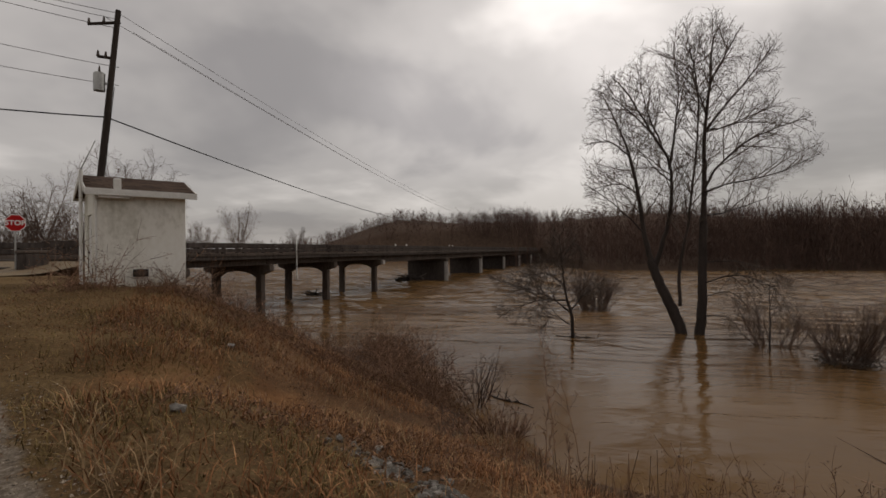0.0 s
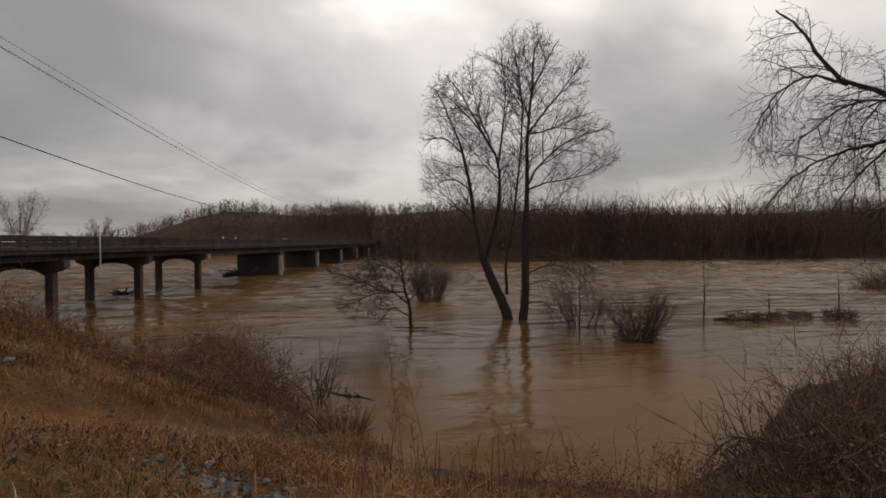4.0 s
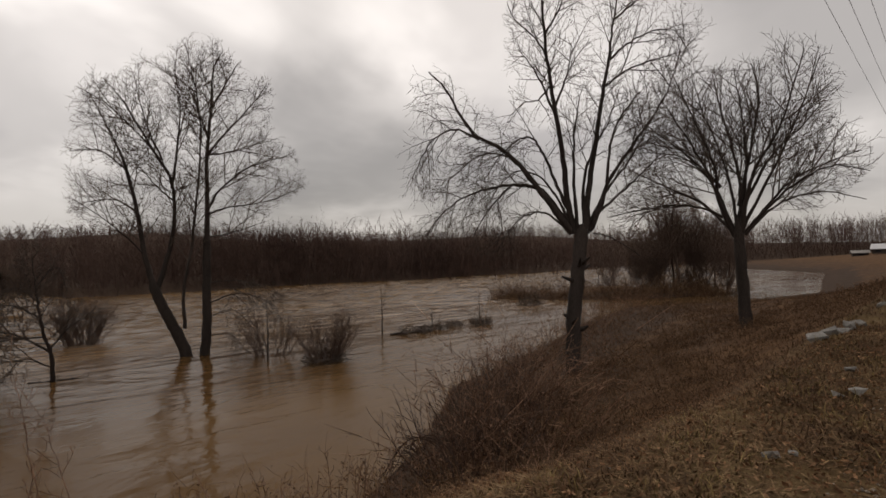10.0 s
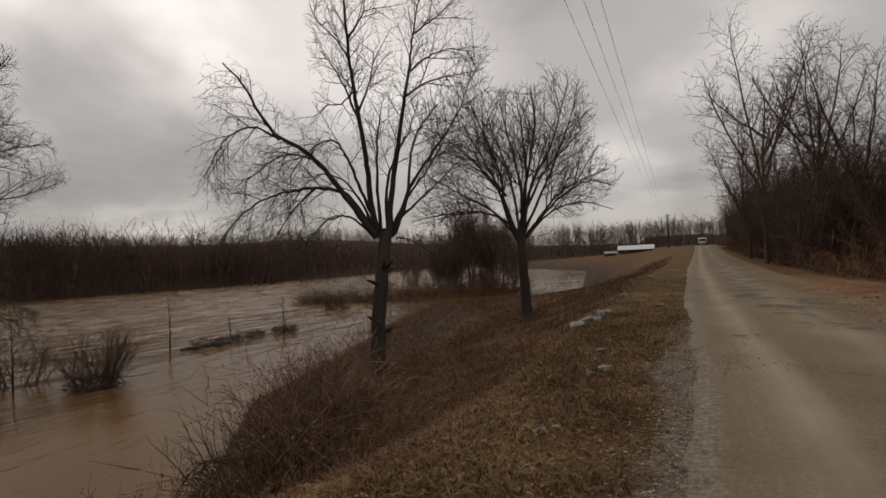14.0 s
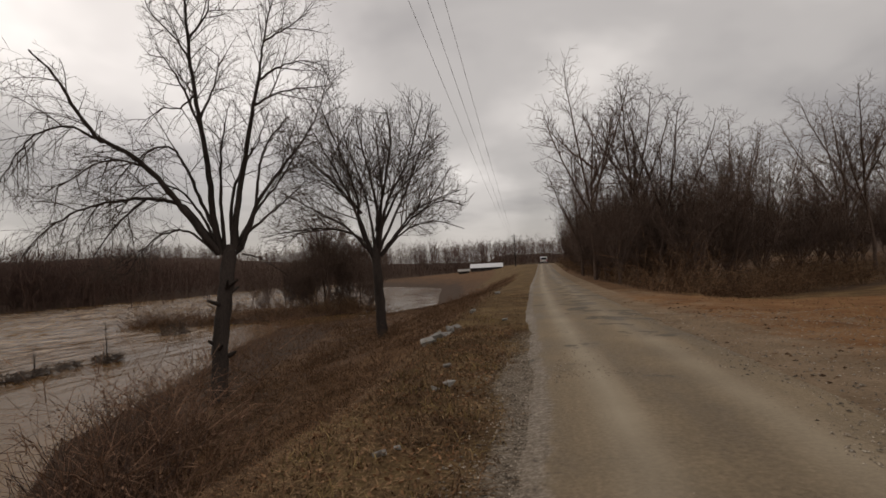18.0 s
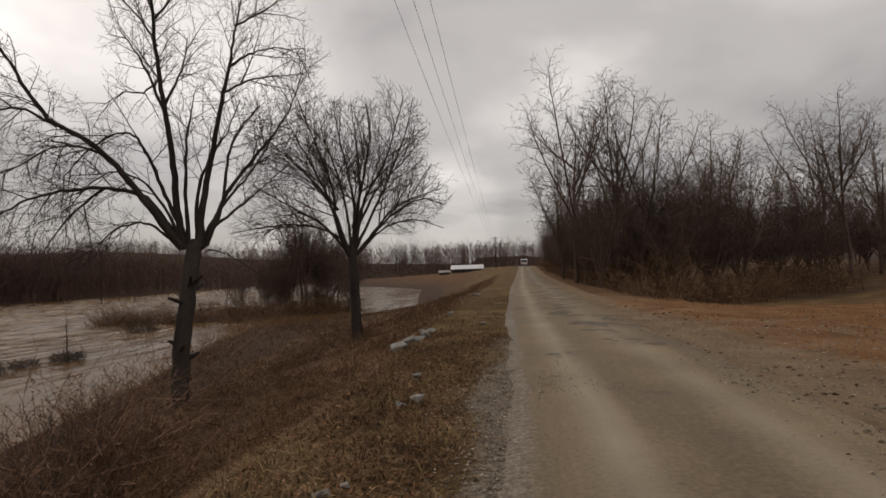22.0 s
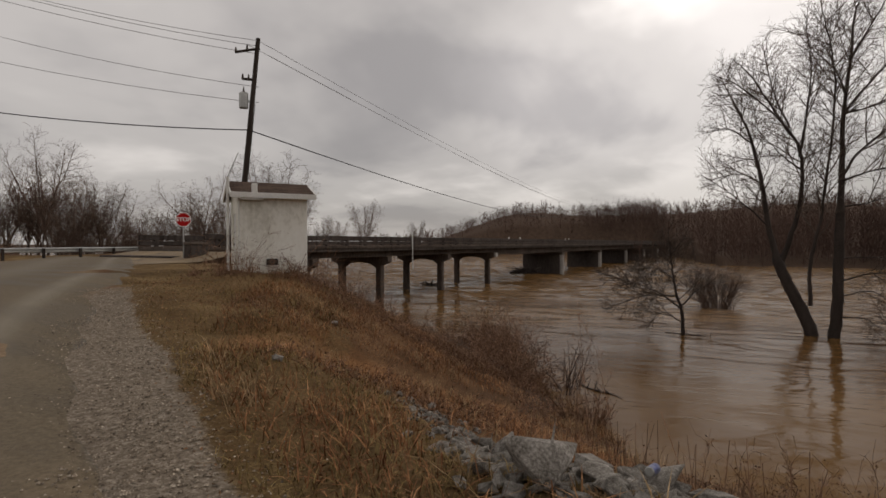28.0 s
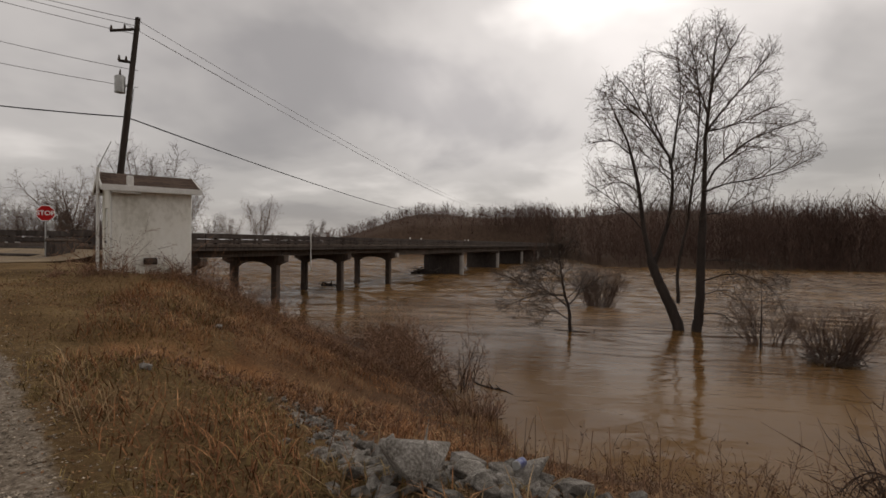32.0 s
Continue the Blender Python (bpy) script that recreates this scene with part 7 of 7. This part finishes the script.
x, y = scatter(30000, -18, -1.4, -12, 1.2, lambda x, y, r: bank_only(x, y, r) & (wobble(x, y, 1.1, 9) + 0.5 * wobble(x, y, 3.3, 2) > 0.28), 15)
blades("straw_tufts", x, y, np.random.RandomState(16).uniform(0.15, 0.5, len(x)), 1.2, 0.0055, M_STRAW, "bent straw tufts among the dead weeds", "grass", 17)


def leaf_litter():
    """Dead leaves and weed scraps over the verge and upper bank."""
    r = np.random.RandomState(21)
    n = 95000
    x, y = r.uniform(-13, -0.9, n), r.uniform(-11, 13, n)
    k = (x < verge_edge(y) + r.uniform(-0.3, 0.35, n)) & (line_side(x, y, SHORE) > 1.0) & (~on_track(x, y) | (r.rand(n) < 0.25)) & (wobble(x, y, 1.9, 6) + r.uniform(-0.8, 0.8, n) > -0.4)
    x, y = x[k], y[k]
    n = len(x)
    z = ground_z(x, y) + r.uniform(0.0, 0.05, n)
    a, b = r.normal(0, 1, (n, 3)), r.normal(0, 1, (n, 3))
    a[:, 2] *= 0.5; b[:, 2] *= 0.5
    a /= np.linalg.norm(a, axis=1, keepdims=True); b /= np.linalg.norm(b, axis=1, keepdims=True)
    s = r.uniform(0.008, 0.024, (n, 1)) * np.where(y > 1.5, 1.5, 1.0)[:, None]
    c = np.stack([x, y, z], -1)
    v = np.stack([c - a * s, c + b * s * 0.55, c + a * s, c - b * s * 0.55], 1).reshape(-1, 3)
    f = np.arange(4 * n).reshape(-1, 4)
    tagged(new("leaf_litter", mesh_of("leaf_litter", v, f, M_LEAF)), "brown dead leaves scattered over the verge", "leaves", kind="stuff")


leaf_litter()


def verge_mat(x, y, r):
    e = verge_edge(y)
    return (x < e + r.uniform(-0.25, 0.2, len(x))) & (x > e - 2.6) & (wobble(x, y, 2.3, 3) + r.uniform(-0.7, 0.9, len(x)) > -0.25)


x, y = scatter(80000, -5, -0.3, 0.5, 14, verge_mat, 31)
hh = np.random.RandomState(32).uniform(0.03, 0.12, len(x)) * (1.2 + 0.6 * wobble(x, y, 1.7, 5))
blades("verge_mat", x, y, hh, 2.2, 0.008, M_VERGE, "flattened mat of dead leaves and grass on the verge", "weeds", 33, 0.9)
x, y = scatter(30000, -11, -1.5, -9, 1, lambda x, y, r: (np.abs(line_side(x, y, CREST)) < 1.3) & (x < verge_edge(y)) & ~on_track(x, y) & (wobble(x, y, 1.4, 7) > 0.05), 37)
blades("crest_grass", x, y, np.random.RandomState(38).uniform(0.06, 0.22, len(x)), 1.3, 0.005, M_LAWN, "yellow-olive grass tufts along the crest", "grass", 39)
x, y = scatter(26000, -5, -0.3, 0.5, 16, lambda x, y, r: verge_mat(x, y, r) & (wobble(x, y, 3.1, 1) > 0.25), 34)
blades("verge_tufts", x, y, np.random.RandomState(35).uniform(0.08, 0.2, len(x)), 1.3, 0.005, M_LAWN, "olive grass tufts on the verge", "grass", 36)


def verge(x, y, r):
    dc = line_side(x, y, CREST)
    e = verge_edge(y)
    return (dc > -1.2) & (x < e + 0.2 * wobble(x, y, 2.2)) & (wobble(x, y, 2.7, 8) + r.uniform(-0.9, 0.9, len(x)) > -0.3) & (y > -14)


x, y = scatter(90000, -16, -0.8, -13, 30, verge, 9)
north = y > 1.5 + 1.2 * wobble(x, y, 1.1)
hh = np.random.RandomState(10).uniform(0.03, 0.13, len(x))
blades("verge_grass", x[~north], y[~north], hh[~north], 1.0, 0.005, M_LAWN, "short olive and straw verge grass", "grass", 11)
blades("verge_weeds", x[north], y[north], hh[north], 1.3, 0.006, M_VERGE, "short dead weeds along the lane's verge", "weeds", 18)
x, y = scatter(16000, 6, 40, 8, 40, lambda x, y, r: (y < 31 + 0.4 * (x - 8)) & (wobble(x, y, 0.8, 3) > -0.1), 12)
blades("field_grass", x, y, np.random.RandomState(13).uniform(0.04, 0.13, len(x)), 0.9, 0.008, M_LAWN, "thin winter grass on the clay field", "grass", 14)


def brush(name, spots, stems, hgt, mat, label, seed, rad=0.005):
    """Thickets of thin weed stems, at (x, y, spread, height factor)."""
    r = random.Random(seed)
    sg, lv = [], []
    leaf = 1.0 if rad < 0.009 else 1.5
    for (cx, cy, sp, hf) in spots:
        for k in range(stems):
            a, q = r.uniform(0, 6.283), sp * math.sqrt(r.random())
            x, y = cx + q * math.cos(a), cy + q * math.sin(a)
            z = max(gz(x, y), WATER_Z - 0.2) - 0.05
            tall = r.random() < 0.35
            h = hgt * hf * (r.uniform(0.6, 1.2) if tall else r.uniform(0.15, 0.6))
            d = Vector((r.gauss(0, 0.3), r.gauss(0, 0.3), 1)).normalized()
            bend = Vector((r.gauss(0, 0.17), r.gauss(0, 0.17), -0.12 if tall else -0.3))
            p = Vector((x, y, z))
            pts = [p]
            for i in range(5):
                d = (d + bend + Vector((r.gauss(0, 0.15), r.gauss(0, 0.15), r.gauss(0, 0.08)))).normalized()
                pts.append(pts[-1] + d * h / 5)
            for i in range(5):
                sg.append((*pts[i], *pts[i + 1], rad * (1.2 - 0.2 * i), rad * (1.0 - 0.18 * i)))
            for j in range(r.randint(4, 9)):
                c = pts[r.randint(1, 5)] + Vector((r.gauss(0, 0.06), r.gauss(0, 0.06), r.gauss(0, 0.06)))
                e = Vector((r.gauss(0, 1), r.gauss(0, 1), r.gauss(-0.8, 0.7))).normalized() * r.uniform(0.02, 0.06) * leaf
                o = e.cross(Vector((r.gauss(0, 1), r.gauss(0, 1), r.gauss(0, 1)))).normalized() * e.length * 0.32
                lv += [tuple(c), tuple(c + e * 0.5 + o), tuple(c + e), tuple(c + e * 0.5 - o)]
            for j in range(r.randint(2, 6)):
                i = r.randint(1, 5)
                e = (pts[i] - pts[i - 1]).normalized()
                e = (e + Vector((r.gauss(0, 0.6), r.gauss(0, 0.6), r.gauss(0.1, 0.3)))).normalized() * h * r.uniform(0.1, 0.3)
                m = pts[i] + e
                sg.append((*pts[i], *m, rad * 0.6, rad * 0.45))
                e2 = e + Vector((r.gauss(0, 0.4), r.gauss(0, 0.4), r.gauss(-0.3, 0.3))) * e.length
                sg.append((*m, *(m + e2 * 0.6), rad * 0.45, rad * 0.25))
    v, f = ribbons(sg)
    v, f = np.concatenate([v, np.array(lv)]), np.concatenate([f, len(v) + np.arange(len(lv)).reshape(-1, 4)])
    tagged(new(name, mesh_of(name, v, f, mat)), label, "brush", kind="stuff")


rb = random.Random(77)
spots = []
for k in range(36):
    t = rb.random()
    spots.append((-8.6 - 4.5 * t + rb.gauss(0, 0.7), 7.8 + 8 * t + rb.gauss(0, 1.0), 0.9, rb.uniform(0.8, 1.15)))
brush("bank_brush", spots, 17, 2.9, M_WEED, "dark tangle of dead weeds at the water's edge", 78, 0.0092)
spots = []
for k in range(44):
    t = rb.random()
    spots.append((-15 - 14 * t + rb.gauss(0, 0.9), -1.6 - 6.2 * t + rb.gauss(0, 0.8), 1.1, rb.uniform(0.6, 1.25)))
brush("bank_brush", spots, 30, 2.0, M_WEED, "brown brush along the flooded bank", 79, 0.0092)
spots = [(-14 - 4 * rb.random() - 12 * (k / 30), 18 + 34 * (k / 30) + rb.gauss(0, 2), 2.0, rb.uniform(0.6, 1.1)) for k in range(46)]
brush("bank_brush", spots, 26, 2.0, M_WEED, "dense dark brush below the lane", 80, 0.008)
spots = []
for k in range(170):
    y = 4.5 + 27 * rb.random() ** 0.8
    u = rb.random()
    spots.append((-4.3 - (2.2 + 0.3 * min(y, 20)) * u, y, 0.8, rb.uniform(0.5, 1.0) * (0.45 + 0.75 * u)))
brush("bank_brush", spots, 24, 1.15, M_DULL, "rusty dead weeds and brush on the bank below the lane", 87, 0.0065)
spots = [(-5.2 - 6 * rb.random(), 31 + 75 * rb.random() ** 1.3, 1.6, rb.uniform(0.6, 1.1)) for k in range(110)]
brush("bank_brush", spots, 34, 0.7, M_DULL, "rusty brush on the bank further along the lane", 88, 0.0125)
spots = [(-8.6 + rb.gauss(0, 0.9), 2.6 + rb.uniform(-2, 4), 0.7, rb.uniform(0.5, 1.0)) for k in range(24)]
brush("water_weeds", spots, 12, 1.25, M_WEED, "thin dead stems at the water's edge", 81, 0.004)
spots = [(-11.5 + rb.gauss(0, 1.2), 1.5 + rb.uniform(-3, 6), 0.6, rb.uniform(0.5, 1.0)) for k in range(14)]
brush("water_weeds", spots, 12, 1.2, M_WEED, "thin dead stems standing in the shallows", 82, 0.004)
spots = [(-36 + 13 * math.cos(0.14 * k) * 0.8 - 6 * math.sin(0.14 * k) * 0.6 + rb.gauss(0, 1.2), 64 + 13 * math.cos(0.14 * k) * 0.6 + 6 * math.sin(0.14 * k) * 0.8 + rb.gauss(0, 1.0), 2.2, rb.uniform(0.5, 1.2)) for k in range(46)]
brush("spit_brush", spots, 70, 3.2, M_DULL, "dark leafless brush on the flooded spit", 83, 0.018)
spots = [(-16.5 - 9 * rb.random(), -7.5 - 8 * rb.random(), 1.2, rb.uniform(0.4, 0.8)) for k in range(30)]
brush("bank_brush", spots, 26, 1.5, M_WEED, "brown weeds beside the gauge house", 84, 0.006)
spots = [(-12.9 + 1.5 * u + rb.gauss(0, 0.3), -10.0 - 1.35 * u + rb.gauss(0, 0.3), 0.6, rb.uniform(0.5, 1.0)) for u in (-1.9, -1.4, -1.0, -0.6, -0.3, 0.0, 0.3, 0.6, 0.9)]
brush("house_weeds", [(a, b, c, d * 1.6) for a, b, c, d in spots], 46, 1.0, M_WEED, "dead weeds along the foot of the gauge house", 89, 0.0065)
spots = []
for k in range(46):
    u = rb.random()
    spots.append((-12.6 - 4.6 * u + rb.gauss(0, 0.6), -8.6 + 5.6 * u + rb.gauss(0, 0.7), 0.8, rb.uniform(0.5, 1.0)))
brush("bank_brush", spots, 22, 1.35, M_WEED, "brown weeds and brush down the bank by the gauge house", 90, 0.006)
spots = [(-4.2 - 7.5 * rb.random(), -7.2 + 6.6 * rb.random(), 0.7, rb.uniform(0.5, 1.1)) for k in range(70)]
spots = [q for q in spots if float(line_side(np.array([q[0]]), np.array([q[1]]), CREST)[0]) < 0.8 and not on_track(np.array([q[0], q[0]]), np.array([q[1] + 0.4, q[1] - 0.4])).any()]
brush("bank_weeds", spots, 18, 0.5, M_WEED, "reddish dead weeds scattered over the bank", 91, 0.0045)
spots = [(5.5 + 3 * rb.random() + 0.5 * k * 0.6, 32 + 0.3 * k + rb.gauss(0, 2), 1.6, rb.uniform(0.6, 1.2)) for k in range(60)]
brush("wood_brush", spots, 46, 2.9, M_DULL, "dark undergrowth at the edge of the woods", 85, 0.011)
spots = [(4.8 + 4 * rb.random(), 42 + 2.2 * k, 2.0, rb.uniform(0.8, 1.3)) for k in range(50)]
brush("wood_brush", spots, 34, 2.8, M_DULL, "dark undergrowth along the lane", 86, 0.014)


spots = [(q * math.sin(a), q * math.cos(a), 2.6, rb.uniform(0.5, 1.1)) for a, q in ((radians(-162 + 37 * k / 89), rb.uniform(53, 66)) for k in range(90))]
brush("highway_brush", spots, 26, 2.2, M_WEED, "dark thicket of bare brush behind the highway", 95, 0.018)


spots = [(-7.5 - 13 * rb.random() - 0.1 * k, 21 + 0.47 * k + rb.gauss(0, 1.5), 2.2, rb.uniform(0.6, 1.1)) for k in range(88)]
brush("bank_brush", spots, 34, 0.9, M_DULL, "low dark brush on the half-flooded flat", 96, 0.011)


def tall_weed(x, y, h, seed, label, lean=(0.0, 0.0)):
    w = Wood(seed)
    p = Vector((0, 0, -0.05))
    pts = w.curve([p, Vector((lean[0] * 0.3, lean[1] * 0.3, h * 0.4)), Vector((lean[0] * 0.7, lean[1] * 0.7, h * 0.75)), Vector((lean[0], lean[1], h))], 3, 0.015)
    w.run(pts, 0.008, 0.003, w.twigs)
    w.side(pts, h, 0.008, 1, -0.06, (25, 50), (3, 9), 0.0025, 0.4, (0.12, 0.26))
    ob = thing("tall_weed", pose(x, y, max(gz(x, y), WATER_Z - 0.2)), label, "weed", "tall dead weeds on the bank")
    v, f = tubes(w.twigs, 3)
    piece("stem", mesh_of("stem", v, f, M_WEED), ob)


tall_weed(-6.9, 0.15, 1.9, 91, "tall leaning dead weed on the bank", (-0.5, -0.2))
tall_weed(-7.2, 0.5, 1.6, 92, "tall leaning dead weed on the bank", (-0.3, -0.3))
for k in range(16):
    tall_weed(-6.2 - 3.2 * rb.random(), -0.8 + 6 * rb.random(), rb.uniform(0.6, 1.15), 93 + k, "dead weed stalk on the lower bank", (rb.gauss(0, 0.12), rb.gauss(0, 0.12)))


def reed_stubs():
    r = np.random.RandomState(57)
    n = 170
    x, y = r.uniform(-7.4, -3.9, n), r.uniform(-0.6, 2.6, n)
    k = (line_side(x, y, CREST) < -0.7) & (wobble(x, y, 1.9, 2) > -0.2)
    x, y = x[k], y[k]
    z, h = ground_z(x, y) - 0.03, 0.15 + 0.6 * r.rand(len(x)) ** 2
    sg = np.stack([x, y, z, x + r.normal(0, 0.12, len(x)) * h, y + r.normal(0, 0.12, len(x)) * h, z + h, np.full(len(x), 0.006), np.full(len(x), 0.0035)], -1)
    v, f = tubes(sg, 3)
    tagged(new("reed_stubs", mesh_of("reed_stubs", v, f, M_WEED)), "upright dead reed stubs below the riprap", "reeds", kind="stuff")


reed_stubs()


def hoop_shrub():
    w = Wood(140)
    for k in range(5):
        o = Vector((rb.uniform(-0.2, 0.2), rb.uniform(-0.2, 0.2), 0))
        q = [o, o + Vector((-0.35, -0.1, 0.75 + 0.06 * k)), o + Vector((-0.9, -0.3, 1.0)), o + Vector((-1.35, -0.4, 0.7)), o + Vector((-1.55, -0.5 - 0.05 * k, 0.15))]
        line = w.curve(q, 4, 0.02)
        w.run(line, 0.016, 0.006, w.twigs)
        w.side(line, 2.2, 0.012, 1, 0.16, (30, 70), (4, 9), 0.003, 0.3, (0.12, 0.28))
    x, y = -7.7, 6.9
    ob = thing("arching_shrub", pose(x, y, gz(x, y)), "bare shrub arching over towards the water", "bush")
    v, f = tubes(w.twigs, 3)
    piece("branchwork", mesh_of("branchwork", v, f, M_TWIG_RED), ob)


hoop_shrub()
